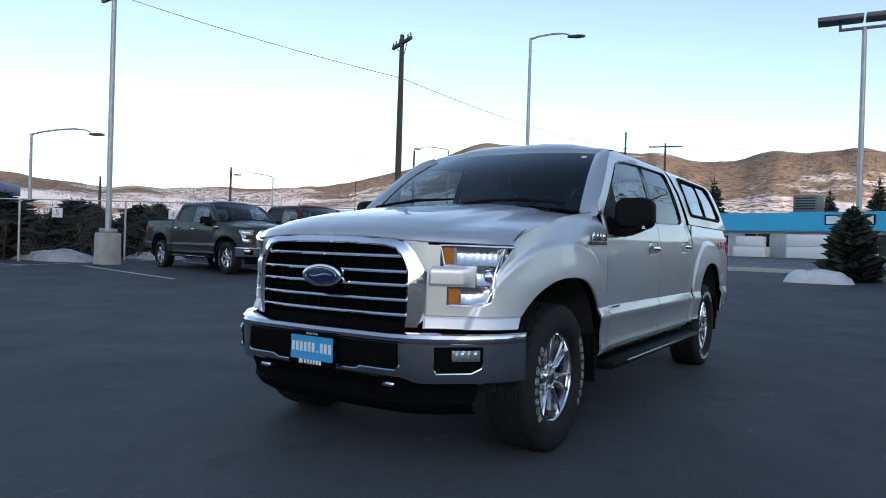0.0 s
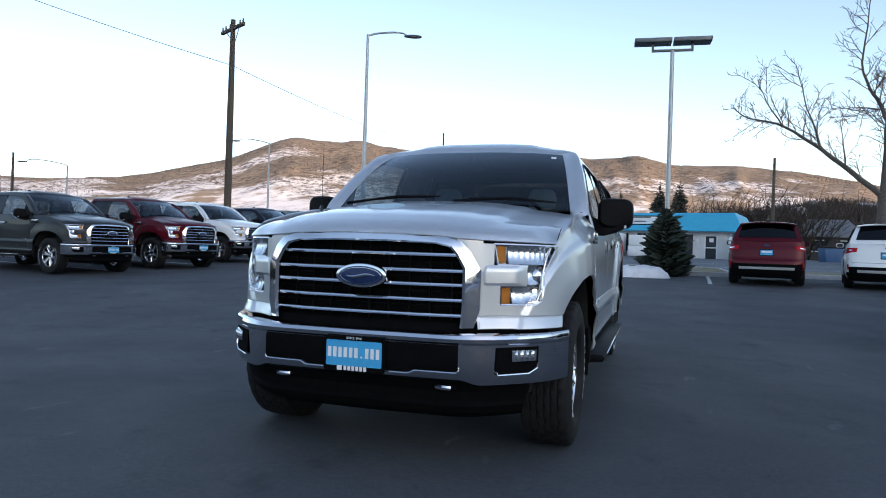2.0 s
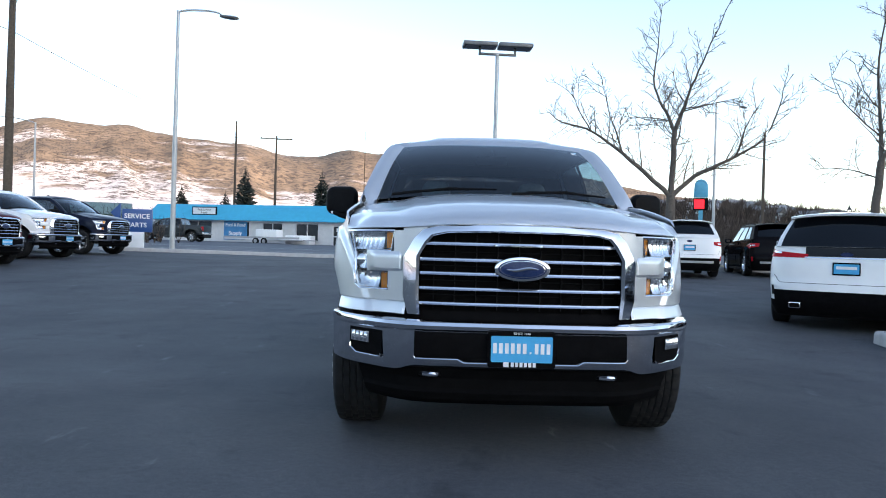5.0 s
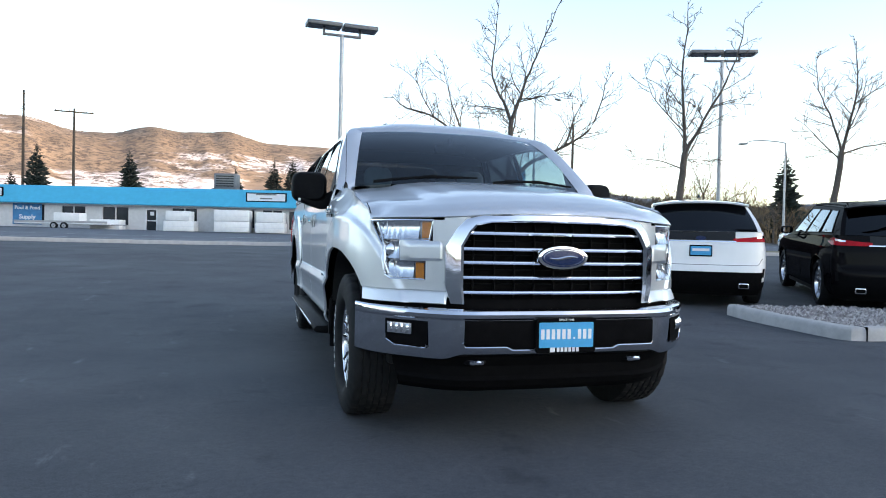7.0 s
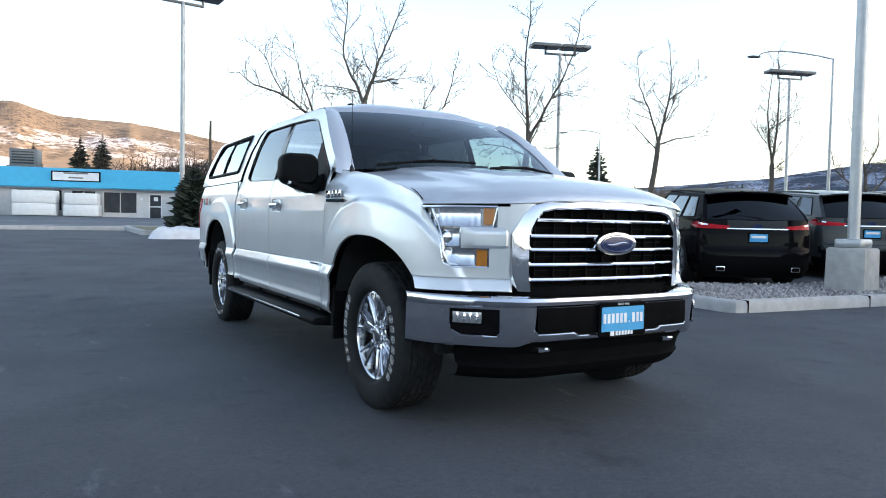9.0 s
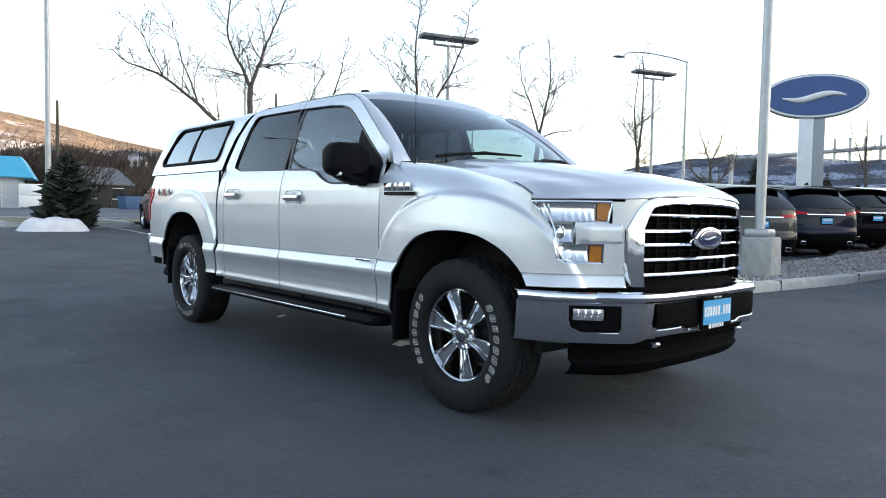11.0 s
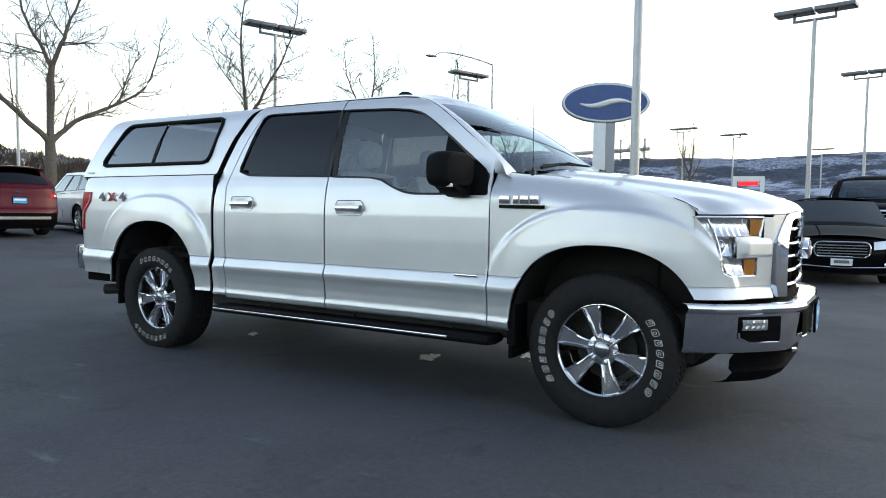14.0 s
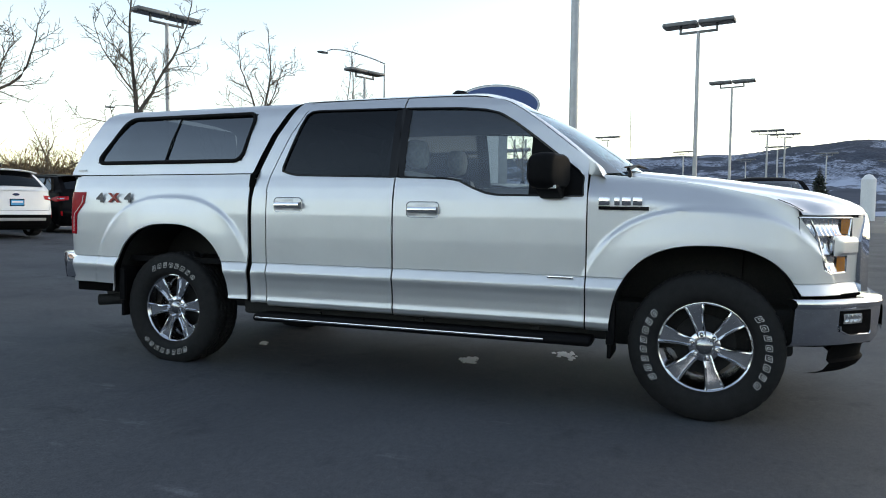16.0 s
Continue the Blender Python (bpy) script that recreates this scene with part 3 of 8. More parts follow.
tagged(part("hill_wood", hill_woods(slopes.v, 841, 60, 16000, 6), "hill_tree", sharp=180, merge=0), "stands of dark trees on the upper slopes", "woods", kind="stuff")


# ---- the pickup: faces -y, front axle over the origin ----
PLAN = [(0.0, -0.865), (0.30, -0.855), (0.50, -0.82), (0.57, -0.785), (0.66, -0.715), (0.74, -0.665), (0.80, -0.61), (0.845, -0.555), (0.885, -0.475), (0.925, -0.38), (0.962, -0.27), (0.988, -0.12), (1.0, 0.05), (1.0, 0.66)]


def arc_table():
    s, out = 0.0, [(0.0, *PLAN[0])]
    for (x0, y0), (x1, y1) in zip(PLAN, PLAN[1:]):
        s += math.hypot(x1 - x0, y1 - y0)
        out.append((s, x1, y1))
    return out


ARC = arc_table()
arc_x, arc_y = soft_table([(s, x) for s, x, y in ARC], 0.03), soft_table([(s, y) for s, x, y in ARC], 0.03)
S_END = ARC[-1][0]


def s_at_x(x):
    return float(np.interp(x, [a[1] for a in ARC], [a[0] for a in ARC]))


def s_at_y(y):
    return float(np.interp(y, [a[2] for a in ARC][3:], [a[0] for a in ARC][3:]))


# half width of the body side, by height
WALL = table([(0.42, 0.90), (0.46, 0.945), (0.485, 0.975), (0.515, 0.984), (0.545, 0.978), (0.60, 0.981), (0.66, 0.990), (0.695, 1.000), (0.715, 1.000), (0.7635, 0.983), (0.7685, 0.978), (0.7755, 0.985), (0.79, 0.985), (0.95, 0.990), (1.10, 0.990), (1.20, 0.982),
              (1.28, 0.966), (1.33, 0.950), (1.36, 0.938), (1.50, 0.905), (1.65, 0.862), (1.79, 0.805), (1.84, 0.770), (1.875, 0.730)])
FRONT_ARCH, REAR_ARCH = (0.005, 0.40, 0.505, 0.565), (3.60, 0.42, 0.520, 0.605)


def arch_level(a, y, z, grow=0.0):
    cy, cz, w, h = a
    return (abs(y - cy) / (w + grow)) ** 2.5 + (max(0.0, z - cz) / (h + grow)) ** 2.5


def arch_z(a, y):
    """The height of the opening's edge over y, or None beside the opening."""
    cy, cz, w, h = a
    k = 1 - (abs(y - cy) / w) ** 2.5
    return cz + h * k ** 0.4 if k > 0 else None


def flare(y, z):
    """The wheel arches stand proud of the side."""
    out = 0.0
    for a, grow in ((FRONT_ARCH, 0.205), (REAR_ARCH, 0.205)):
        if arch_level(a, y, z, grow) < 1 and abs(y - a[0]) < 0.75:
            f0 = arch_level(a, y, z, grow)
            edge = smooth(1.0, 0.93, f0)
            out = max(out, 0.016 * edge + 0.016 * smooth(0.93, 0.40, f0))
    return out


def wall(y, z, sgn=1):
    return (sgn * (WALL(z) + flare(y, z)), y, z)


def hood_edge(y):
    """The height at which the side meets the bonnet."""
    return float(np.interp(y, [-0.50, -0.40, -0.30, 0.0, 0.30, 0.64], [1.128, 1.186, 1.226, 1.288, 1.330, 1.357]))


def fender_x(s, z, top):
    """Side and front corner along the plan's arc; rounded over at the top."""
    lower = WALL(min(z, 1.05)) - 1.0
    x, y = arc_x(s), arc_y(s)
    over = (0.010 + 0.075 * smooth(-0.46, 0.10, y)) * smooth(top - 0.17, top, z) ** 1.4
    nx, ny = arc_y(min(S_END, s + 0.01)) - arc_y(s - 0.01), -(arc_x(min(S_END, s + 0.01)) - arc_x(s - 0.01))
    k = 1 / math.hypot(nx, ny)
    out = lower - over + flare(y, z)
    return (x + nx * k * out, y + ny * k * out, z)


LEVELS = [0.42 + 0.0125 * k for k in range(119)] + [0.485, 0.515, 0.695, 0.715, 0.7635, 0.7685, 0.7755]
LEVELS = sorted(LEVELS)


def columns(cols, low, high, place):
    """A sheet of columns: at each c of cols it runs from low(c) to high(c) through the common levels."""
    g = []
    for c in cols:
        lo, hi = low(c), high(c)
        g.append([place(c, min(max(z, lo), hi)) for z in [lo] + LEVELS + [hi]])
    return Mesh().grid(g)


def spaced(a, b, step):
    n = max(1, int(round(abs(b - a) / step)))
    return [lerp(a, b, k / n) for k in range(n + 1)]


def arch_cols(a, y0, y1):
    """Columns that crowd where the opening's edge is steep."""
    cy, w = a[0], a[2]
    inner = [cy + w * math.sin(math.pi / 2 * t) for t in [k / 36 for k in range(-36, 37)]]
    ys = sorted(set([round(v, 5) for v in spaced(y0, y1, 0.016) + inner if y0 <= v <= y1]))
    return ys


WIN_TOP = table([(0.655, 1.300), (0.675, 1.352), (0.72, 1.388), (0.98, 1.588), (1.10, 1.675), (1.20, 1.735), (1.30, 1.762), (1.45, 1.778), (1.90, 1.795), (2.50, 1.805), (2.56, 1.795), (2.585, 1.76), (2.70, 1.395)])
WIN_LOW = table([(0.66, 1.228), (1.17, 1.232), (1.25, 1.245), (1.33, 1.275), (1.42, 1.318), (1.50, 1.333), (1.85, 1.345), (2.58, 1.362), (2.64, 1.375), (2.70, 1.395)])
DRIP = table([(0.56, 1.37), (0.61, 1.415), (0.80, 1.565), (0.95, 1.680), (1.08, 1.770), (1.16, 1.815), (1.26, 1.845), (1.40, 1.862), (1.70, 1.870), (2.55, 1.875), (2.70, 1.87)])


def cab_rear(z):
    return float(np.interp(z, [0.5, 1.20, 1.36, 1.63, 1.83, 1.9], [2.905, 2.905, 2.885, 2.775, 2.665, 2.62]))


def both(fn):
    """The part for the left and, mirrored, for the right side."""
    g = fn()
    return (g, g.mirrored())


def wheel(parent, c, side, turn=0.0):
    """A tyre with raised white outlined marks and a six-spoke bright wheel. side: +1 left."""
    root = part("wheel", Mesh().lathe([(-0.10, 0.20), (-0.10, 0.255), (0.03, 0.262), (0.085, 0.262), (0.098, 0.258), (0.10, 0.244), (0.092, 0.236), (0.03, 0.228), (-0.02, 0.222)], (0, 0, 0), "x", 64), "alloy", parent, "bright six-spoke alloy wheel")
    prof = [(-0.13, 0.245), (-0.137, 0.30), (-0.135, 0.35), (-0.122, 0.387), (-0.10, 0.402), (0.10, 0.402), (0.122, 0.388), (0.134, 0.365), (0.141, 0.335), (0.141, 0.30), (0.136, 0.272), (0.122, 0.252), (0.10, 0.246)]
    tread = [(-0.112, 1), (-0.078, 1), (-0.072, 0), (-0.068, 2), (-0.040, 2), (-0.036, 0), (-0.032, 1), (-0.004, 1), (0.0, 0), (0.004, 2), (0.032, 2), (0.036, 0), (0.040, 1), (0.068, 1), (0.072, 0), (0.078, 2), (0.112, 2)]
    rows, n = [], 180
    for x, r in prof[:4]:
        rows.append([(x, r * math.cos(2 * math.pi * k / n), r * math.sin(2 * math.pi * k / n)) for k in range(n)])
    for x, phase in tread:                  # blocks parted by grooves
        ring = []
        for k in range(n):
            r = 0.399 if phase == 0 or (k + (3 if phase == 2 else 0)) % 6 == 0 else 0.408 - 0.005 * smooth(0.07, 0.115, abs(x))
            ring.append((x, r * math.cos(2 * math.pi * k / n), r * math.sin(2 * math.pi * k / n)))
        rows.append(ring)
    for x, r in prof[6:]:
        rows.append([(x, (r + (0.006 if r > 0.37 and k % 6 < 3 else 0)) * math.cos(2 * math.pi * k / n), (r + (0.006 if r > 0.37 and k % 6 < 3 else 0)) * math.sin(2 * math.pi * k / n)) for k in range(n)])
    tyre = Mesh().grid(rows, close=True)
    part("tyre", tyre, "rubber", root, "black all-terrain tyre", sharp=50)
    for mid in (90, 270):                   # two rows of outlined blocks round the sidewall
        for k in range(8):
            marks = Mesh()
            a = radians(mid + (k - 3.5) * 9.6)
            m = Matrix.Rotation(a, 4, "X") @ Matrix.Translation((0.1402, 0, 0.318))
            h, w, lean = 0.0165, (0.0165, 0.0135, 0.0175, 0.0150)[k % 4], 0.004
            shape = [(u + lean * v / h, v) for u, v in rounded(2 * w, 2 * h, (0.012, 0.003, 0.008, 0.003)[k % 4], 3)]
            for ring in (shape, [(u * 0.36, v * 0.44 + (0.003 if k % 2 else -0.002)) for u, v in shape]):
                pts = [m @ Vector((0, u, v)) for u, v in ring]
                marks.tube(pts + pts[:1], 0.0017, 4, False)
            part("sidewall_mark", marks, "mark_grey", root)
    for k in range(6):
        m = Matrix.Rotation(radians(60 * k + 15), 4, "X")
        sp = Mesh()
        rows = []
        for r, hw, x in ((0.052, 0.026, 0.070), (0.09, 0.024, 0.074), (0.13, 0.030, 0.078), (0.18, 0.041, 0.083), (0.215, 0.049, 0.088), (0.236, 0.055, 0.088)):
            rows.append([(x - 0.035, -hw - 0.006, r), (x, -hw, r), (x + 0.004, -hw + 0.009, r), (x - 0.005, -hw + 0.012, r), (x - 0.006, 0, r), (x - 0.005, hw - 0.012, r), (x + 0.004, hw - 0.009, r), (x, hw, r), (x - 0.035, hw + 0.006, r)])
        sp.grid(rows)
        spoke = part("spoke", sp.shifted(m), "alloy", root, sharp=28)
        for sd in (-1, 1):
            rib = [(0.076, sd * 0.022, 0.075), (0.083, sd * 0.0235, 0.12), (0.090, sd * 0.034, 0.18), (0.094, sd * 0.044, 0.222), (0.088, sd * 0.050, 0.238)]
            part("spoke_rib", Mesh().tube(rib, [0.005, 0.0065, 0.007, 0.0075, 0.006], 6).shifted(m), "chrome", spoke)
    part("hub", Mesh().lathe([(0.03, 0.085), (0.066, 0.084), (0.072, 0.075), (0.072, 0.045), (0.078, 0.042)], (0, 0, 0), "x", 36), "alloy", root)
    part("centre_cap", Mesh().lathe([(0.072, 0.042), (0.086, 0.040), (0.09, 0.034), (0.091, 0.001)], (0, 0, 0), "x", 30), "alloy_dark", root, "grey oval-marked centre cap")
    for k in range(6):
        a = radians(60 * k + 45)
        part("lug_nut", Mesh().lathe([(0.066, 0.0125), (0.088, 0.0118), (0.093, 0.007), (0.094, 0.0005)], (0, 0.0675 * math.cos(a), 0.0675 * math.sin(a)), "x", 10), "chrome", root)
    part("brake_disc", Mesh().lathe([(-0.02, 0.02), (0.0, 0.02), (0.0, 0.165), (-0.02, 0.165), (-0.02, 0.02)], (0, 0, 0), "x", 36), "under", root)
    root.matrix_basis = (pose(*c, 0, 0, 0) if side > 0 else pose(*c, 0, 0, 180)) @ pose(0, 0, 0, turn)
    return root


def build_pickup(skin, label):
    t = thing("pickup_truck", label, "pickup truck")
    dark = "seam"
    # dark inner shell that closes the gaps between panels
    shell = Mesh()
    for sg in (1, -1):
        cols = arch_cols(FRONT_ARCH, -0.42, 0.64) + [v for v in arch_cols(REAR_ARCH, 0.66, 4.55)]
        rows = []
        for y in cols:
            lo = 0.50
            for a in (FRONT_ARCH, REAR_ARCH):
                z = arch_z(a, y)
                lo = max(lo, z + 0.012) if z else lo
            hi = min(1.34, hood_edge(y) - 0.06) if y < 0.64 else 1.24 if y < 1.35 else 1.33
            k = 0.955 if y > -0.1 else 0.955 - 0.10 * smooth(-0.1, -0.42, y)
            rows.append([(sg * WALL(lerp(lo, hi, q / 8)) * k, y, lerp(lo, hi, q / 8)) for q in range(9)])
        shell.grid(rows)
    shell.box((-0.93, 2.90, 0.50), (0.93, 2.96, 1.34))
    part("inner_shell", shell, dark, t)
    for name, lo, hi in (("front_subframe", (-0.78, -0.45, 0.36), (0.78, 0.5, 0.62)), ("floor_pan", (-0.88, 0.52, 0.40), (0.88, 3.05, 0.52)), ("rear_subframe", (-0.72, 3.05, 0.42), (0.72, 4.5, 0.66)),
                         ("engine", (-0.55, -0.2, 0.60), (0.55, 0.5, 0.95)), ("bed_support", (-0.5, 3.2, 0.6), (0.5, 4.4, 0.8))):
        part(name, Mesh().box(lo, hi), "under", t, bevel=0.02)
    for a, w in ((FRONT_ARCH, 0.5), (REAR_ARCH, 0.5)):      # wheel housings
        for sg in (1, -1):
            rows = []
            for k in range(25):
                y = a[0] + a[2] * 0.985 * math.sin(math.pi / 2 * (k - 12) / 12)
                z = (arch_z(a, y) or a[1]) + 0.004
                edge_x = 0.965 if y > 0.1 else min(0.965, arc_x(s_at_y(y)) - 0.045)
                rows.append([(sg * x, y, z) for x in (edge_x, edge_x - 0.07, 0.72, 0.52)])
            g = Mesh().grid(rows)
            g.poly([r[-1] for r in rows][::-1])
            part("wheel_housing", g, "under", t)

    # --- panels of the two sides ---
    for sg in (1, -1):
        def side(g):
            return g if sg > 0 else g.mirrored()
        # front wing: from the door seam round to the headlamp's rear edge, and on below the lamp to the grille
        s0 = s_at_y(-0.45)
        lamp_edge = table([(s_at_x(0.575), 0.822), (s_at_y(-0.605), 0.822), (s_at_y(-0.57), 0.845), (s_at_y(-0.545), 0.985), (s0, 1.120), (s0 + 0.0005, 1.13)])

        def wing_low(y):
            z = arch_z(FRONT_ARCH, y)
            return max(0.47, z) if z else (0.47 if y > 0 else 0.712)

        ys = arch_cols(FRONT_ARCH, -0.45, 0.637)
        g = columns([s_at_y(y) for y in ys], lambda s: wing_low(arc_y(s)), lambda s: hood_edge(arc_y(s)), lambda s, z: fender_x(s, z, hood_edge(arc_y(s))))
        ss = spaced(s_at_x(0.575), s0, 0.012) + [s_at_y(-0.605), s_at_y(-0.57), s_at_y(-0.545)]
        g3 = columns(sorted(ss), lambda s: 0.712, lambda s: lamp_edge(s), lambda s, z: fender_x(s, z, 1.4))
        # strip between lamp and grille, and the block that steps into the lamp
        g4 = columns(spaced(s_at_x(0.575), s_at_x(0.628), 0.01), lambda s: 0.82, lambda s: 1.122, lambda s, z: fender_x(s, z, 1.4))
        g4.add(columns(spaced(s_at_x(0.625), s_at_x(0.657), 0.01), lambda s: 0.815, lambda s: 0.925, lambda s, z: fender_x(s, z, 1.4)))

        def block(s, z):
            x, y, zz = fender_x(s, z, 1.4)
            k = 0.016 * smooth(s_at_x(0.772), s_at_x(0.72), s) * smooth(0.918, 0.932, z) * smooth(1.018, 1.000, z)
            return (x, y - k, zz)
        g5 = columns(spaced(s_at_x(0.60), s_at_x(0.772), 0.008), lambda s: 0.918, lambda s: 1.018, block)
        chamfer = table([(s_at_x(0.47), 1.135), (s_at_x(0.52), 1.090), (s_at_x(0.566), 1.0), (s_at_x(0.58), 0.98)])
        g6 = columns(spaced(s_at_x(0.47), s_at_x(0.58), 0.008), chamfer, lambda s: 1.143, lambda s, z: fender_x(s, z, 1.4))
        for q in (g3, g4, g5, g6):
            g.add(q)
        part("front_wing", side(g), skin, t, rim=0.012)
        # doors
        g = columns([0.645, 0.655, 0.666, 0.668] + spaced(0.70, 1.845, 0.04), lambda y: 0.475, lambda y: WIN_LOW(y) if y > 0.667 else 1.372, lambda y, z: wall(y, z))
        up = []
        for y in spaced(0.645, 1.845, 0.015):
            lo, hi = (WIN_TOP(y) if y > 0.666 else 1.345), DRIP(y) - 0.006
            up.append([wall(y, lerp(lo, hi, k / 6)) for k in range(7)])
        g.add(Mesh().grid(up))
        fd = part("front_door", side(g), skin, t, rim=0.012)
        g = columns(spaced(1.855, 2.70, 0.04), lambda y: 0.48, lambda y: WIN_LOW(y), lambda y, z: wall(y, z))
        back = lambda z: cab_rear(z) - 0.105 if z > 1.25 else 2.785
        rows = [[wall(lerp(2.70 if z < 1.395 else 2.70 - (z - 1.395) * 0.33, back(z), k / 4), z) for k in range(5)] for z in [0.48] + [v for v in LEVELS if 0.48 < v < 1.80] + [1.80]]
        g.add(Mesh().grid(rows))
        up = []
        for y in spaced(1.855, 2.575, 0.03):
            lo, hi = WIN_TOP(y), 1.868
            up.append([wall(y, lerp(lo, hi, k / 6)) for k in range(7)])
        g.add(Mesh().grid(up))
        rd = part("rear_door", side(g), skin, t, rim=0.012)
        # cab corner behind the rear door
        rows = [[wall(lerp((cab_rear(z) - 0.098 if z > 1.25 else 2.793), cab_rear(z), k / 4), z) for k in range(5)] for z in [0.50] + [v for v in LEVELS if 0.50 < v < 1.87] + [1.872]]
        part("cab_corner", side(Mesh().grid(rows)), skin, t, rim=0.012)
        # load bed side
        def bed_low(y):
            z = arch_z(REAR_ARCH, y)
            return max(0.52, z) if z else (0.52 if y < 3.6 else 0.575)
        g = columns(arch_cols(REAR_ARCH, 2.935, 4.50), bed_low, lambda y: 1.373, lambda y, z: wall(y, z))
        corner = []
        for k in range(9):
            a = math.pi / 2 * k / 8
            corner.append((0.10 - 0.10 * math.cos(a), 4.50 + 0.10 * math.sin(a)))
        g.add(Mesh().grid([[(WALL(z) - ix, y, z) for z in [0.575] + [v for v in LEVELS if 0.575 < v < 1.365] + [1.365]] for ix, y in corner]))
        part("bed_side", side(g), skin, t, rim=0.012)
        # glass of the doors and the black pillar between
        gl = []
        for y in spaced(0.985, 1.80, 0.03):
            gl.append([(p[0] - 0.010, p[1], p[2]) for p in (wall(y, lerp(WIN_LOW(y), WIN_TOP(y), k / 8)) for k in range(9))])
        part("window_glass", side(Mesh().grid(gl)), "pane", fd)
        gl = []
        for y in spaced(0.668, 0.985, 0.025):
            gl.append([(p[0] - 0.004, p[1], p[2]) for p in (wall(y, lerp(WIN_LOW(y), WIN_TOP(y), k / 6)) for k in range(7))])
        part("mirror_sail", side(Mesh().grid(gl)), "trim", fd, "black plastic mirror triangle")
        gl = []
        for y in spaced(1.895, 2.70, 0.03):
            gl.append([(p[0] - 0.010, p[1], p[2]) for p in (wall(y, lerp(WIN_LOW(y), WIN_TOP(y), k / 8)) for k in range(9))])
        part("window_glass", side(Mesh().grid(gl)), "pane_dark", rd, "dark tinted glass")
        for own, ya, yb in ((fd, 1.795, 1.845), (rd, 1.855, 1.90)):
            gl = [[(p[0] - 0.006, p[1], p[2]) for p in (wall(y, lerp(WIN_LOW(y), WIN_TOP(y), k / 8)) for k in range(9))] for y in (ya, (ya + yb) / 2, yb)]
            part("pillar_cover", side(Mesh().grid(gl)), "gloss_black", own)
        # rubber seals round the glass
        for own, y0, y1 in ((fd, 0.668, 1.845), (rd, 1.855, 2.692)):
            ring = [wall(y, WIN_LOW(y)) for y in spaced(y0, y1, 0.03)] + [wall(y, WIN_TOP(y)) for y in spaced(y1, y0, 0.03)]
            part("window_seal", side(Mesh().tube([(p[0] - 0.002, p[1], p[2]) for p in ring] + [(ring[0][0] - 0.002, ring[0][1], ring[0][2])], 0.0075, 6, False)), "gloss_black", own)
        # handles
        for own, yc, zc in ((fd, 1.645, 1.142), (rd, 2.615, 1.165)):
            x = wall(yc, zc)[0]
            cup = Mesh()
            cup.add(Mesh().prism([(yc + u, zc + v) for u, v in rounded(0.215, 0.092, 0.025)], "x", x - 0.004, x + 0.003))
            part("handle_cup", side(cup), skin, own, bevel=0.002)
            ring = [(x + 0.003, yc + u, zc + v) for u, v in rounded(0.215, 0.094, 0.025)]
            part("cup_edge", side(Mesh().tube(ring + ring[:1], 0.0028, 5, False)), "alloy_dark", own)
            part("handle_recess", side(Mesh().prism([(yc + u, zc + v) for u, v in rounded(0.09, 0.078, 0.02)], "x", x + 0.002, x + 0.0045)), skin, own)
            bar = Mesh().grid([[(x + 0.004 + hx, yc - 0.008 + u, zc + hz) for hx, hz in ((0, -0.017), (0.022, -0.020), (0.034, -0.010), (0.036, 0.004), (0.030, 0.016), (0.012, 0.019), (0, 0.017))] for u in (-0.095, -0.088, 0, 0.088, 0.095)])
            part("door_handle", side(bar), "chrome", own, "chrome door handle")
        # tail lamp
        g = Mesh()
        lamp = table([(0.935, 4.497), (1.085, 4.492), (1.10, 4.475), (1.155, 4.43), (1.17, 4.415), (1.245, 4.41)])
        rows = []
        for z in spaced(0.935, 1.25, 0.02):
            y0 = lamp(z)
            line = []
            for k in range(13):
                y = lerp(y0, 4.605, k / 12)
                q = max(0.0, (y - 4.50) / 0.105)
                line.append((WALL(z) + 0.006 - 0.105 * (1 - math.sqrt(max(0, 1 - q * q))), y, z))
            rows.append(line)
        tl = part("tail_lamp", side(g.grid(rows)), "red_lens", t, "red tail lamp", rim=0.02)
        rows = [[(WALL(z) + 0.0085, lamp(z) + d, z) for d in (0.018, 0.0225)] for z in spaced(0.955, 1.23, 0.02)]
        part("lamp_band", side(Mesh().grid(rows)), "letter", tl)
        # mud flaps
        for yc, za, zb in ((0.505, 0.31, 0.64), (4.07, 0.33, 0.70)):
            part("mud_flap", side(Mesh().box((0.72, yc - 0.012, za), (0.975, yc + 0.012, zb)).box((0.960, yc - 0.03, zb - 0.25), (0.985, yc + 0.018, zb - 0.02))), "trim", t, bevel=0.006)
        # running board
        rb = part("running_board", side(Mesh().prism([(0.86, 0.385), (0.95, 0.375), (1.055, 0.385), (1.07, 0.40), (1.068, 0.42), (1.05, 0.432), (0.90, 0.432), (0.86, 0.425)], "y", 0.60, 2.84)), "trim", t, "black running board with a bright strip", bevel=0.01)
        part("bright_strip", side(Mesh().box((1.062, 0.86, 0.404), (1.0745, 2.82, 0.417))), "chrome", rb, bevel=0.003)
        for yb in (0.95, 1.7, 2.45):
            part("board_bracket", side(Mesh().box((0.7, yb - 0.03, 0.40), (0.9, yb + 0.03, 0.45))), "under", rb)
        # door mirror
        g = Mesh()
        rows = []
        for k, q in enumerate(((0.00, 0.80), (0.015, 0.93), (0.05, 1.0), (0.10, 0.99), (0.135, 0.90), (0.15, 0.72))):
            d, sc = q
            rows.append([(1.098 + u * sc, 0.765 + d + 0.10 * (u / 0.14) * 0.35, 1.362 + v * sc) for u, v in rounded(0.232, 0.205, 0.06, 4)])
        mr = part("door_mirror", side(g.grid(rows, close=True).poly(rows[0][::-1]).poly(rows[-1])), "trim", t, "large black door mirror")
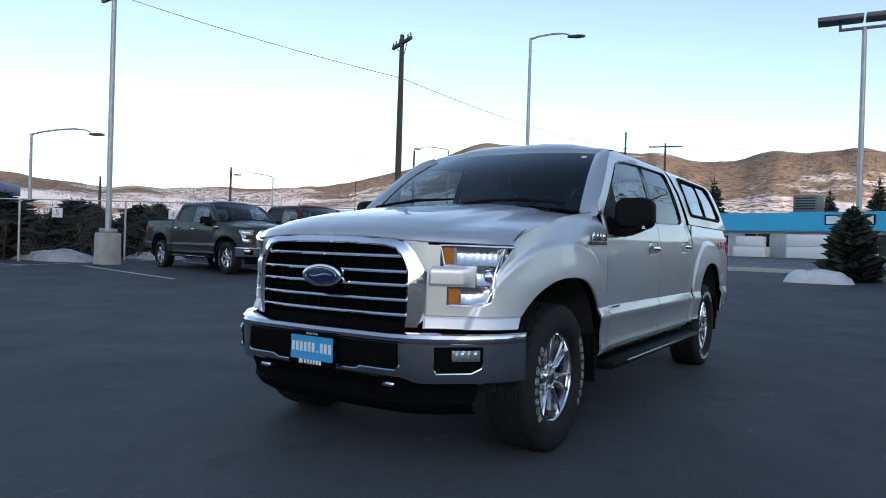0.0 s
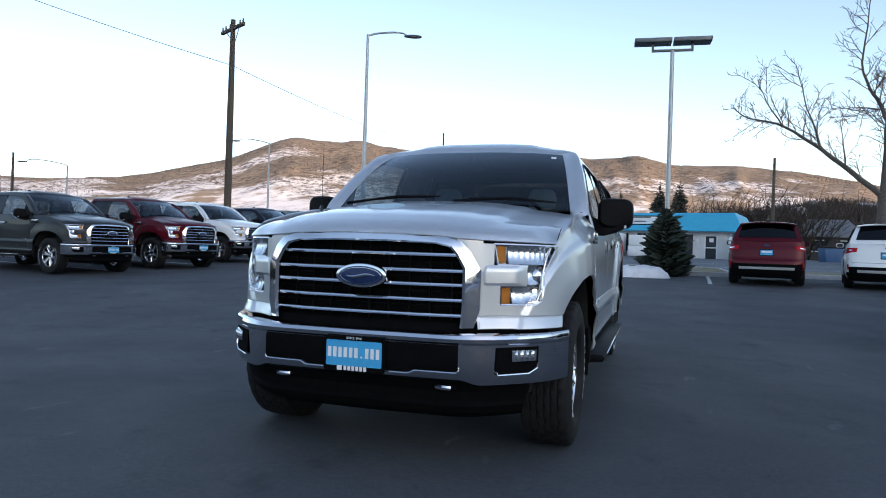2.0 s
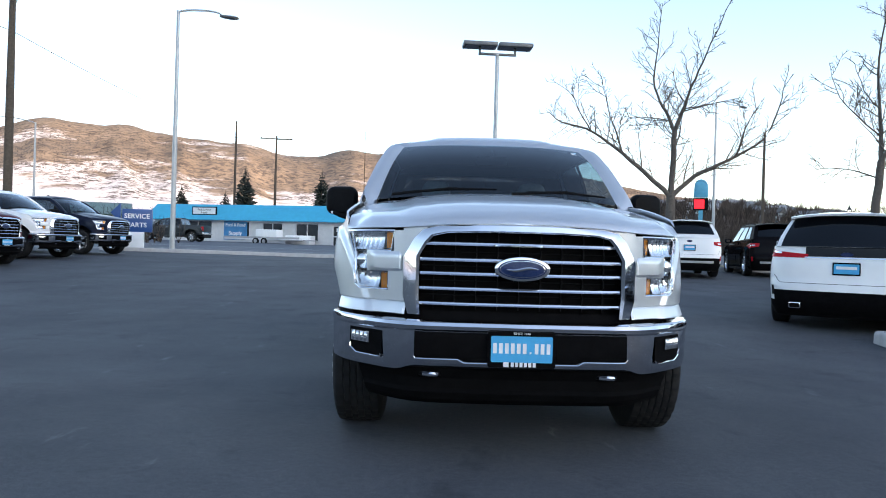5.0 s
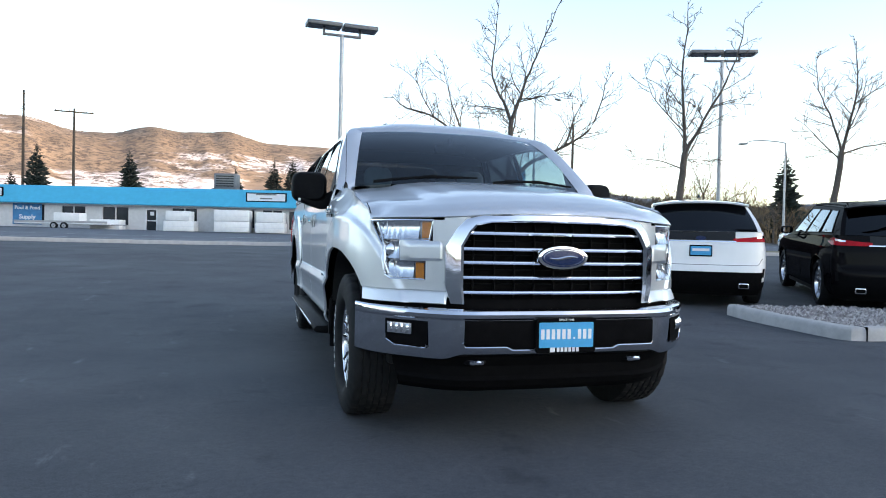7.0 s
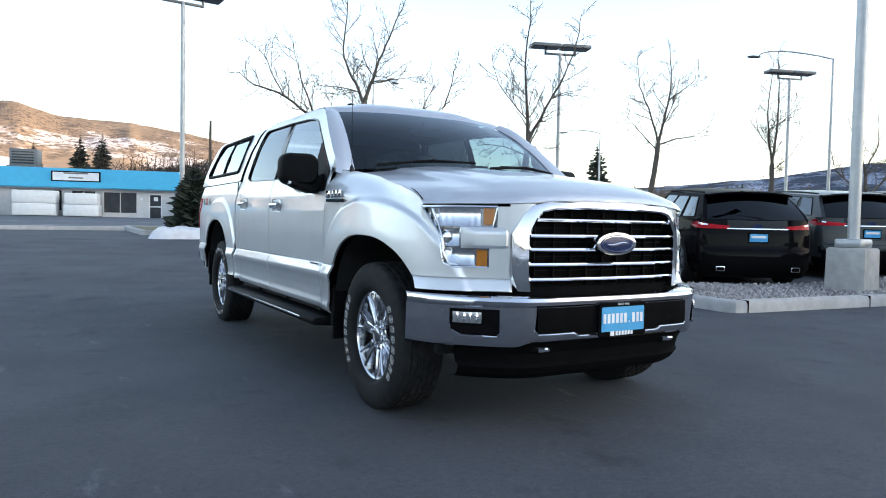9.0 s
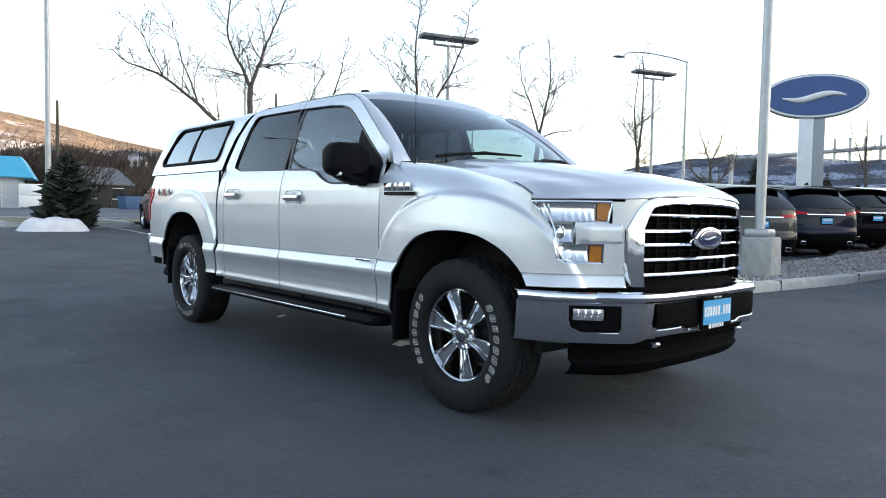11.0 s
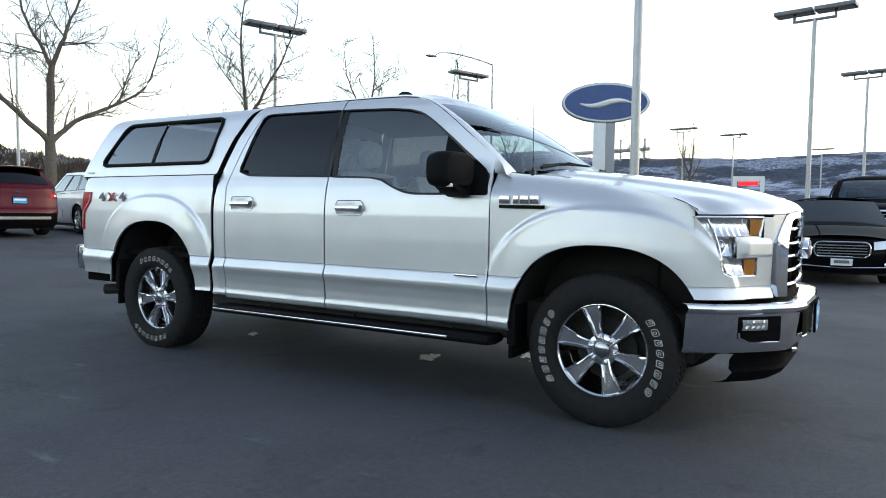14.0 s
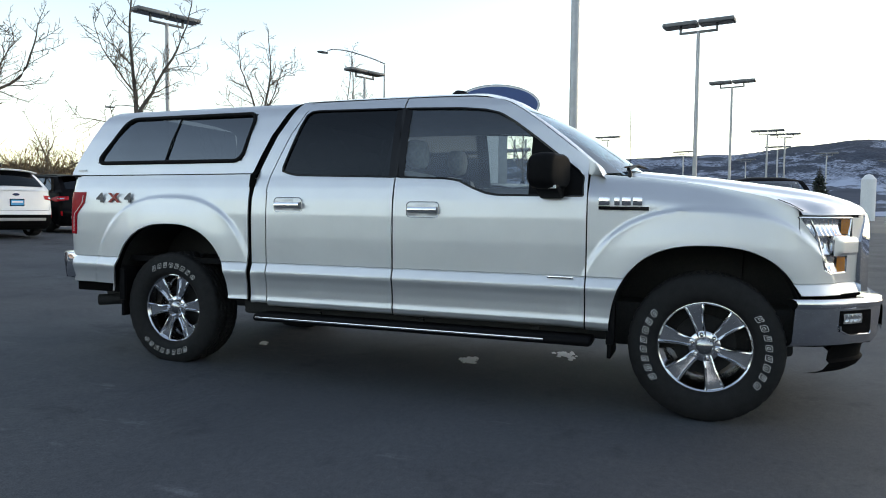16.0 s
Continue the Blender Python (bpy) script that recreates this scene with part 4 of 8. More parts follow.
        part("mirror_lower", side(Mesh().prism([(0.93, 1.215), (1.02, 1.212), (1.11, 1.240), (1.158, 1.262), (1.158, 1.285), (1.04, 1.29), (0.97, 1.33), (0.93, 1.35)], "y", 0.775, 0.905)), "trim", mr, bevel=0.012)
        part("mirror_glass", side(Mesh().prism([(1.098 + u, 1.365 + v) for u, v in rounded(0.20, 0.17, 0.045)], "y", 0.918, 0.923)), "chrome", mr)
        part("turn_signal", side(Mesh().box((1.10, 0.785, 1.264), (1.172, 0.85, 1.284))), "sign_white", mr, "clear turn signal", bevel=0.004)
        # badge on the wing and small badge on the door
        x = 0.996
        bd = part("wing_badge", side(Mesh().prism([(0.575, 1.152), (0.305, 1.148), (0.305, 1.168), (0.575, 1.170)], "x", x, x + 0.008)), "gloss_black", t, "chrome and black badge")
        for k, (ya, w) in enumerate(((0.545, 0.062), (0.475, 0.030), (0.425, 0.050), (0.365, 0.052))):
            g = Mesh().box((x, ya - w / 2, 1.176), (x + 0.010, ya + w / 2, 1.222))
            part("badge_mark", side(g), "chrome", bd, bevel=0.004)
        part("door_badge", side(Mesh().box((0.995, 0.71, 0.755), (1.003, 0.86, 0.769))), "chrome", t, "small chrome badge", bevel=0.002)
        # headlamp
        s_in = s_at_x(0.632)
        edge = table([(0.822, s_at_y(-0.605)), (0.845, s_at_y(-0.572)), (0.985, s_at_y(-0.547)), (1.120, s0)])

        def lamp_sheet(inset, z0, z1, inner, step=0.012):
            rows = []
            for z in spaced(z0, z1, step):
                sa, sb = inner, edge(z)
                rows.append([(lambda p: (p[0] - inset * 0.75, p[1] + inset, p[2]))(fender_x(lerp(sa, sb, k / 16), z, 1.4)) for k in range(17)])
            return Mesh().grid(rows)

        hl = part("headlamp", side(lamp_sheet(0.030, 0.822, 0.918, s_at_x(0.655)).add(lamp_sheet(0.030, 0.918, 1.018, s_at_x(0.772))).add(lamp_sheet(0.030, 1.018, 1.12, s_at_x(0.625)))), "lamp_bowl", t, "clear C-shaped headlamp")
        part("lens", side(lamp_sheet(0.0, 0.824, 0.918, s_at_x(0.657)).add(lamp_sheet(0.0, 0.918, 1.018, s_at_x(0.772))).add(lamp_sheet(0.0, 1.018, 1.119, s_at_x(0.628)))), "clear_lens", hl, "clear lens").visible_shadow = False
        for z0, z1, xa, xb, n in ((1.024, 1.114, 0.694, 0.885, 9), (0.828, 0.914, 0.716, 0.872, 6), (0.926, 1.012, 0.778, 0.872, 4)):
            sa, sb = s_at_x(xa), s_at_x(xb)
            rows, bowl = [], Mesh()
            dip = lambda q, k: 0.021 * (1 - ((q - 0.7) / 0.7) ** 2) - 0.0035 * (k % 2)
            for k in range(n * 2 + 1):
                s = lerp(sa, sb, k / (n * 2))
                rows.append([(lambda p: (p[0] - 0.006 - 0.5 * dip(q, k), p[1] + 0.007 + dip(q, k), p[2]))(fender_x(s, lerp(z0, z1, q), 1.4)) for q in (0, 0.16, 0.32, 0.48, 0.64, 0.8, 0.9, 1)])
            bowl.grid(rows)
            part("reflector", side(bowl), "reflector", hl, sharp=20)
        for xc, zc, r in ((0.815, 0.968, 0.038),):
            p = fender_x(s_at_x(xc), zc, 1.4)
            part("projector", side(Mesh().lathe([(0.05, r), (0.0, r), (-0.012, r * 0.9), (-0.02, r * 0.5), (-0.022, 0.001)], (p[0] - 0.018, p[1] + 0.032, zc), "y", 24)), "reflector", hl)
        for xa, xb, z0, z1 in ((0.640, 0.672, 1.032, 1.110), (0.666, 0.698, 0.830, 0.907)):
            amb = Mesh()
            rows = [[(lambda p: (p[0] - 0.004, p[1] + 0.004 + 0.024 * k / 3, p[2]))(fender_x(s_at_x(lerp(xa, xb, k / 3)), z, 1.4)) for k in range(4)] for z in spaced(z0, z1, 0.02)]
            amb.grid(rows)
            part("amber_reflector", side(amb), "amber", hl, "amber reflector")
        # side walls of the lamp's bowl and its bright outline
        loop = [(s_at_x(0.628), 1.119), (s0, 1.119), (s_at_y(-0.547), 0.985), (s_at_y(-0.572), 0.845), (s_at_y(-0.605), 0.824), (s_at_x(0.657), 0.824), (s_at_x(0.657), 0.918), (s_at_x(0.772), 0.918), (s_at_x(0.772), 1.018), (s_at_x(0.645), 1.018), (s_at_x(0.628), 1.119)]
        pts = []
        for (sa, za), (sb, zb) in zip(loop, loop[1:]):
            n = max(2, int(math.hypot(sb - sa, zb - za) / 0.02))
            pts += [fender_x(lerp(sa, sb, k / n), lerp(za, zb, k / n), 1.4) for k in range(n)]
        part("bowl_wall", side(Mesh().grid([[p, (p[0] - 0.016, p[1] + 0.022, p[2]), (p[0] - 0.026, p[1] + 0.036, p[2])] for p in pts + pts[:1]])), "lamp_bowl", hl)
        part("lamp_gap", side(Mesh().tube([(p[0] - 0.004, p[1] + 0.007, p[2]) for p in pts + pts[:1]], 0.0060, 6, False)), "seam", hl)
        strip = [(s_at_y(-0.50) - 0.012, 1.108), (s_at_y(-0.525) - 0.012, 1.05), (s_at_y(-0.548) - 0.014, 0.985), (s_at_y(-0.560) - 0.016, 0.91), (s_at_y(-0.575) - 0.018, 0.845), (s_at_y(-0.605) - 0.03, 0.835)]
        part("chrome_strip", side(Mesh().tube([(lambda p: (p[0] - 0.005, p[1] + 0.007, p[2]))(fender_x(q, z, 1.4)) for q, z in strip], [0.006, 0.008, 0.008, 0.008, 0.008, 0.006], 8)), "alloy", hl, "chrome strip inside the lamp")
        part("lamp_rim", side(Mesh().tube([(p[0] - 0.006, p[1] + 0.007, p[2]) for p in pts + pts[:1]], 0.0086, 8, False)), "alloy", hl)

    # --- bonnet ---
    rise = table([(0, 0), (0.015, 0.022), (0.04, 0.040), (0.09, 0.062), (0.2, 0.092), (0.4, 0.128), (0.8, 0.185), (1.25, 0.232), (1.5, 0.25)])
    hd = []
    us = spaced(-1, 1, 0.02)
    lip = table([(0, 0.033), (0.22, 0.031), (0.45, 0.021), (0.53, 0.013), (0.65, 0.007), (1, 0.002)])
    for k in range(31):
        v = (k / 30) ** 1.6
        row = []
        for u in us:
            x0 = abs(u) * 0.890
            yf = arc_y(s_at_x(x0)) + 0.003
            yc = 0.375 + 0.185 * abs(u) ** 2.2
            y = lerp(yf, yc, v)
            w = lerp(0.890, 0.905, smooth(-0.45, 0.1, y))
            d = y - yf
            dome = 0.013 * smooth(0.70, 0.60, abs(u)) * smooth(0.02, 0.3, d) * (1 - 0.25 * smooth(0.45, 0.1, abs(u)))
            z = 1.131 + lip(abs(u)) + rise(d) - 0.022 * abs(u) ** 3 * smooth(0.0, 0.4, d) + dome
            if abs(u) > 0.80:
                z = lerp(z, min(z, hood_edge(y) + 0.004), smooth(0.80, 1.0, abs(u)) ** 2.2)
            row.append((math.copysign(abs(u) * w, u), y, z))
        hd.append(row)
    part("bonnet", Mesh().grid(hd), skin, t, "long silver bonnet with raised centre" if skin == "silver" else "", rim=0.015)
    for sg, y0, y1 in ((1, -0.46, -0.34), (-1, -0.46, -0.34), (1, 0.44, 0.55), (-1, 0.44, 0.55)):      # ends of the shut line between bonnet and wing
        part("bonnet_seam", Mesh().tube([(sg * lerp(0.886, 0.902, smooth(-0.45, 0.1, y)), y, hood_edge(y) + 0.0035) for y in spaced(y0, y1, 0.02)], 0.0024, 5), "seam", t)
    part("cowl", Mesh().grid([[(x, 0.345 + 0.19 * (x / 0.85) ** 2 + d, 1.375 + h - 0.045 * (x / 0.85) ** 2) for x in spaced(-0.76, 0.76, 0.08)] for d, h in ((0.0, -0.01), (0.03, 0.0), (0.09, 0.012))]), "trim", t)
    # --- windscreen, roof and rear cab wall ---
    def screen(u, v, inset=0.0):
        xb, xt = 0.835, 0.69
        x = u * lerp(xb, xt, v)
        y = lerp(0.40, 1.12, v) + (0.17 * (1 - v) + 0.10 * v) * abs(u) ** 2.2
        z = lerp(1.395, 1.832, v) + 0.035 * math.sin(v * math.pi) - 0.016 * abs(u) ** 3 * v - 0.034 * abs(u) ** 2.2 * (1 - v) ** 2
        return (x, y + inset, z - inset * 0.5)
    part("windscreen", Mesh().grid([[screen(u, v) for u in spaced(-1, 1, 0.08)] for v in spaced(0, 1, 0.08)]), "pane_front", t, "windscreen")
    for sg in (1, -1):      # screen pillars
        rows = []
        for k in range(-1, 17):
            v = k / 16
            a = Vector(screen(1, v)) + Vector((0, 0, min(0.0, v)))
            yd = lerp(0.60, 1.22, v)
            b = wall(yd, DRIP(yd) + 0.5 * min(0.0, v))
            rows.append([(sg * lerp(a[0] - 0.012, b[0], q), lerp(a[1] - 0.012, b[1], q), lerp(a[2], b[2], q) + 0.014 * math.sin(q * math.pi)) for q in (0, 0.25, 0.5, 0.75, 1)])
            low = yd < 0.70             # the foot reaches down to the wing
            rows[-1].append((sg * (0.925 if low else b[0] - 0.004), yd, min(b[2], hood_edge(min(yd, 0.64)) - 0.006) if low else b[2] - 0.004))
        part("screen_pillar", Mesh().grid(rows), skin, t)
    rf = []
    for v in spaced(0, 0.3, 0.02) + spaced(0.35, 1, 0.05):
        y = lerp(1.122, 2.655, v)
        row = []
        f = math.sin(min(1, v * 4.5) * math.pi / 2) ** 0.8
        crest = lerp(1.832, 1.942, f) - 0.016 * smooth(0.6, 1, v)
        for u in spaced(-1, 1, 0.05):
            yy = y + 0.10 * abs(u) ** 2.2 * (1 - v)
            rim_z = DRIP(yy) + 0.004
            half_w = lerp(0.69, WALL(min(rim_z, 1.875)) - 0.003, smooth(0.0, 0.05, v))
            front_z = 1.832 - 0.016 * abs(u) ** 3
            side_z = crest - max(0.0, crest - rim_z) * abs(u) ** 3.6 - 0.008 * smooth(0.58, 0.64, abs(u)) * smooth(0.9, 0.8, abs(u))
            row.append((u * half_w, yy, lerp(front_z, side_z, smooth(0.0, 0.05, v))))
        rf.append(row)
    part("roof", Mesh().grid(rf), skin, t, rim=0.02)
    part("roof_fin", Mesh().grid([[(-0.42 + u * w, 1.55 + d, 1.935 + h) for u, h in ((-1, 0), (-0.7, hh * 0.8), (0, hh), (0.7, hh * 0.8), (1, 0))] for d, w, hh in ((0, 0.008, 0.004), (0.03, 0.022, 0.022), (0.08, 0.026, 0.028), (0.11, 0.015, 0.01))]), "gloss_black", t)
    rear = [[(x * (WALL(z) - 0.02), cab_rear(z) - 0.004, z) for x in (-1, -0.85, 0, 0.85, 1)] for z in (0.6, 1.36, 1.42)]
    part("cab_back", Mesh().grid(rear).grid([[(x * (WALL(z) - 0.02), cab_rear(z) - 0.004, z) for x in (-1, -0.85, 0, 0.85, 1)] for z in (1.76, 1.82, 1.86)]), skin, t)
    part("rear_pane", Mesh().grid([[(x * (WALL(z) - 0.02), cab_rear(z) - 0.006, z) for x in (-1, 0, 1)] for z in (1.42, 1.76)]), "pane_side", t)
    # --- cabin ---
    cabin = Mesh().box((-0.90, 0.62, 0.50), (0.90, 2.84, 0.56)).box((-0.86, 2.70, 0.56), (0.86, 2.80, 1.25))
    part("cabin_floor", cabin, "dash", t)
    dashb = [[(x, 0.50 + d + 0.05 * (1 - (x / 0.85) ** 2) * 0, z + 0.01 * math.cos(x * 5)) for x in spaced(-0.84, 0.84, 0.12)] for d, z in ((0, 1.36), (0.25, 1.375), (0.42, 1.35), (0.47, 1.25), (0.45, 0.9))]
    part("dashboard", Mesh().grid(dashb), "dash", t)
    for sg in (1, -1):
        part("door_trim", Mesh().grid([[(sg * (WALL(z) - 0.06), y, z) for z in (0.55, 0.9, 1.2, 1.235 if y < 1.4 else 1.335)] for y in spaced(0.70, 2.75, 0.1)]), "pale_trim", t)
        rows = []
        for q in spaced(0, 1, 0.1):
            y = lerp(1.40, 2.60, q)
            rows.append([(sg * x, y, z) for x, z in ((0.64, 1.845), (0.70, 1.825), (0.765, 1.79))])
        part("roof_lining", Mesh().grid(rows), "pale_trim", t)
    part("headlining", Mesh().grid([[(x, y, z - 0.05 * (abs(x) / 0.7) ** 4) for x in spaced(-0.66, 0.66, 0.11)] for y, z in ((1.26, 1.835), (1.42, 1.87), (2.0, 1.88), (2.62, 1.86))]), "pale_trim", t)

    def seat(x, y, w):
        st = part("seat", Mesh().grid([[(x + u * w / 2, y + d, z - 0.02 * abs(u) ** 3) for u in (-1, -0.9, -0.6, 0, 0.6, 0.9, 1)] for d, z in ((-0.02, 0.75), (-0.04, 0.86), (0.05, 0.90), (0.45, 0.88), (0.50, 0.92), (0.62, 1.30), (0.66, 1.40), (0.72, 1.41), (0.76, 1.30), (0.66, 0.75))]), "cloth", t, "grey cloth seat")
        for hx in ([x] if w < 0.8 else [x - 0.42, x + 0.42]):
            rows = []
            for q in range(9):
                th = math.pi * (q / 8 - 0.5)
                k = math.cos(th) ** 0.45 if abs(math.cos(th)) > 1e-6 else 0.02
                rows.append([(hx + px * k, y + 0.70 + py * k, 1.53 + 0.10 * math.sin(th)) for px, py in rounded(0.25, 0.11, 0.05, 3)])
            part("headrest", Mesh().grid(rows, close=True), "cloth", st, "grey headrest", sharp=60)
    seat(0.42, 1.22, 0.56)
    seat(-0.42, 1.22, 0.56)
    seat(0.0, 2.02, 1.5)
    ring = [(0.40 + 0.185 * math.cos(a), 1.06 - 0.09 * math.sin(a), 1.30 + 0.165 * math.sin(a)) for a in [2 * math.pi * k / 28 for k in range(29)]]
    sw = part("steering_wheel", Mesh().tube(ring, 0.015, 8, False), "trim", t, "black steering wheel")
    part("wheel_hub", Mesh().box((0.23, 1.03, 1.27), (0.57, 1.08, 1.31)).box((0.33, 1.02, 1.22), (0.47, 1.07, 1.34)), "trim", sw, bevel=0.012)
    part("inner_mirror", Mesh().prism([(u, 1.715 + v) for u, v in rounded(0.25, 0.07, 0.03)], "y", 1.12, 1.155).box((-0.012, 1.14, 1.73), (0.012, 1.16, 1.80)), "trim", t)
    # wipers
    for x0, x1 in ((0.18, 0.74), (-0.62, -0.02)):
        a, b = screen(x0 / 0.835, 0.03), screen(x1 / 0.835, 0.045)
        wp = part("wiper", Mesh().tube([(a[0], a[1] - 0.03, a[2] + 0.015), (lerp(a[0], b[0], 0.5), lerp(a[1], b[1], 0.5) - 0.04, lerp(a[2], b[2], 0.5) + 0.028), (b[0], b[1] - 0.03, b[2] + 0.018)], [0.006, 0.011, 0.006], 6), "trim", t, "black wiper blade")
        part("wiper_arm", Mesh().tube([(lerp(a[0], b[0], 0.5), lerp(a[1], b[1], 0.5) - 0.045, lerp(a[2], b[2], 0.5) + 0.035), (a[0] - 0.10, a[1] - 0.06, a[2] - 0.005)], [0.006, 0.011], 6), "trim", wp)
    an = part("antenna_base", Mesh().lathe([(0, 0.002), (0.012, 0.014), (0.03, 0.013), (0.05, 0.004)], (-0.90, 0.42, 1.328), "z", 12), "gloss_black", t)
    part("antenna", Mesh().tube([(-0.90, 0.42, 1.36), (-0.90, 0.425, 1.80)], [0.0022, 0.0015], 5), "trim", an)
    part("screen_sticker", Mesh().poly([(lambda p: (p[0], p[1] - 0.003, p[2]))(screen(u, v)) for u, v in ((0.86, 0.86), (0.91, 0.86), (0.91, 0.92), (0.86, 0.92))]), "sign_white", t)

    # --- grille ---
    def face(x, z):
        return arc_y(s_at_x(abs(x))) + 0.05 * max(0, z - 1.0)
    def frame_ring(pts_out, pts_in, d0, d1):
        g, n = Mesh(), len(pts_out)
        rows = []
        for k in list(range(n)):
            (xo, zo), (xi, zi) = pts_out[k], pts_in[k]
            rows.append([(xo, face(xo, zo) + 0.03, zo), (xo, face(xo, zo) - d0, zo), (lerp(xo, xi, 0.15), face(xo, zo) - d0 - 0.008, lerp(zo, zi, 0.15)), (lerp(xo, xi, 0.8), face(xi, zi) - d1, lerp(zo, zi, 0.8)), (xi, face(xi, zi) - d1 + 0.008, zi), (xi, face(xi, zi) + 0.07, zi)])
        return g.grid([r for r in rows])
    outer = [(-0.545, 0.715), (-0.57, 0.80), (-0.572, 0.99), (-0.52, 1.085), (-0.475, 1.130), (-0.40, 1.147), (-0.2, 1.158), (0, 1.160), (0.2, 1.158), (0.40, 1.147), (0.475, 1.130), (0.52, 1.085), (0.572, 0.99), (0.57, 0.80), (0.545, 0.715)]
    inner = [(-0.485, 0.715), (-0.492, 0.80), (-0.492, 1.00), (-0.455, 1.065), (-0.425, 1.098), (-0.36, 1.112), (-0.18, 1.118), (0, 1.119), (0.18, 1.118), (0.36, 1.112), (0.425, 1.098), (0.455, 1.065), (0.492, 1.00), (0.492, 0.80), (0.485, 0.715)]
    gr = part("grille", frame_ring(outer, inner, 0.003, 0.017), "chrome", t, "chrome-framed grille with five bars", sharp=25)
    back = Mesh().grid([[(x, face(x, 0.9) + 0.085, z) for x in spaced(-0.56, 0.56, 0.07)] for z in (0.70, 0.9, 1.13)])
    part("grille_mesh", back, "seam", gr)
    mesh = Mesh()
    for k in range(-4, 5):
        x = k * 0.105
        mesh.box((x - 0.003, face(x, 0.9) + 0.066, 0.74), (x + 0.003, face(x, 0.9) + 0.085, 1.11))
    for z in (0.81, 0.88, 0.952, 1.022):
        mesh.tube([(x, face(x, z) + 0.078, z) for x in spaced(-0.48, 0.48, 0.06)], 0.004, 5)
    part("grille_slats", mesh, "trim", gr)
    for z in (1.062, 0.985, 0.918, 0.845, 0.772):
        rows = []
        for x in spaced(-0.489, 0.489, 0.05):
            y = face(x, z)
            rows.append([(x, y + 0.034, z + 0.007), (x, y + 0.010, z + 0.009), (x, y + 0.002, z + 0.006), (x, y - 0.002, z - 0.001), (x, y + 0.004, z - 0.008), (x, y + 0.012, z - 0.010), (x, y + 0.034, z - 0.008)])
        part("grille_bar", Mesh().grid(rows), "chrome", gr, sharp=30)
    em = part("emblem", Mesh().prism([(u, 0.948 + v) for u, v in oval(0.268, 0.118)], "y", -0.905, -0.85), "chrome", gr, "blue oval emblem with chrome rim", bevel=0.006)
    part("emblem_field", Mesh().prism([(u, 0.948 + v) for u, v in oval(0.232, 0.092)], "y", -0.909, -0.90), "oval_blue", em, bevel=0.002)
    ln = Mesh()
    ln.tube([(x, -0.9105, 0.947 + 0.006 * math.sin(x * 40)) for x in spaced(-0.075, 0.075, 0.004)], [0.002 + 0.006 * math.cos(x * 20) for x in spaced(-0.075, 0.075, 0.004)], 6)
    ring = [(u, -0.9098, 0.948 + v) for u, v in oval(0.212, 0.078, 40)]
    ln.tube(ring + ring[:1], 0.0016, 5, False)
    part("emblem_stroke", ln, "alloy", em)
    # Black sheet stands in for the shade between grille and bumper.
    part("lower_grille_shadow", Mesh().grid([[(x, face(x, 0.7) + 0.03, z) for x in spaced(-0.80, 0.80, 0.08)] for z in (0.64, 0.735)]), "dull_black", t)

    # --- front bumper ---
    BUMP = soft_table([(0, -0.935), (0.45, -0.918), (0.56, -0.89), (0.66, -0.83), (0.80, -0.70), (0.88, -0.60), (0.925, -0.52), (0.955, -0.43)])
    xs = spaced(-0.955, 0.955, 0.0239)
    prof = [(0.445, 0.05), (0.455, 0.018), (0.475, 0.008), (0.60, 0.0), (0.645, -0.002), (0.655, -0.012), (0.672, -0.014), (0.688, -0.006), (0.695, 0.012), (0.695, 0.10)]
    prof_mid = [(0.475, 0.05), (0.48, 0.022), (0.50, 0.010)] + prof[3:]
    rows = []
    for x in xs:
        m = smooth(0.60, 0.50, abs(x))
        rows.append([(x * (1 if abs(x) < 0.9 else 1 - d * 0.2), BUMP(abs(x)) + d, lerp(z0, z1, m)) for (z0, d), (z1, _) in zip(prof, prof_mid)])
    bp = part("front_bumper", Mesh().grid(rows), "bumper_chrome", t, "chrome front bumper with black insets", sharp=25)
    # black insets left and right of the plate, fog lamp pockets, tow hooks, air dam
    for sg in (1, -1):
        ins = [[(sg * x, BUMP(x) - 0.004 - 0.006 * smooth(0, 0.1, abs(q - 0.5) * -1 + 0.5), lerp(0.520 if x > 0.27 else 0.505, 0.643, q)) for q in (0, 0.08, 0.3, 0.7, 0.92, 1)] for x in spaced(0.155, 0.505, 0.035)]
        part("bumper_inset", Mesh().grid(ins), "dull_black", bp, "black bumper inset")
        part("inset_edge", Mesh().tube([(sg * x, BUMP(x) - 0.006, 0.514 if x > 0.27 else 0.499) for x in spaced(0.155, 0.50, 0.03)] + [(sg * 0.508, BUMP(0.508) - 0.004, 0.53)], 0.005, 6), "chrome", bp)
        poc = [[(sg * x, BUMP(x) - 0.004, lerp(0.505 + 0.02 * smooth(0.80, 0.84, x), 0.633, q)) for q in spaced(0, 1, 0.2)] for x in spaced(0.665, 0.838, 0.02)]
        part("fog_pocket", Mesh().grid(poc), "dull_black", bp, "black fog lamp pocket")
        fx = 0.782
        lens = [[(sg * x, BUMP(x) - d, z) for z, d in ((0.563, 0.0), (0.566, 0.012), (0.592, 0.015), (0.618, 0.012), (0.621, 0.0))] for x in spaced(fx - 0.049, fx + 0.049, 0.014)]
        fog = part("fog_lamp", Mesh().grid(lens), "reflector", bp, "small rectangular fog lamp", sharp=60)
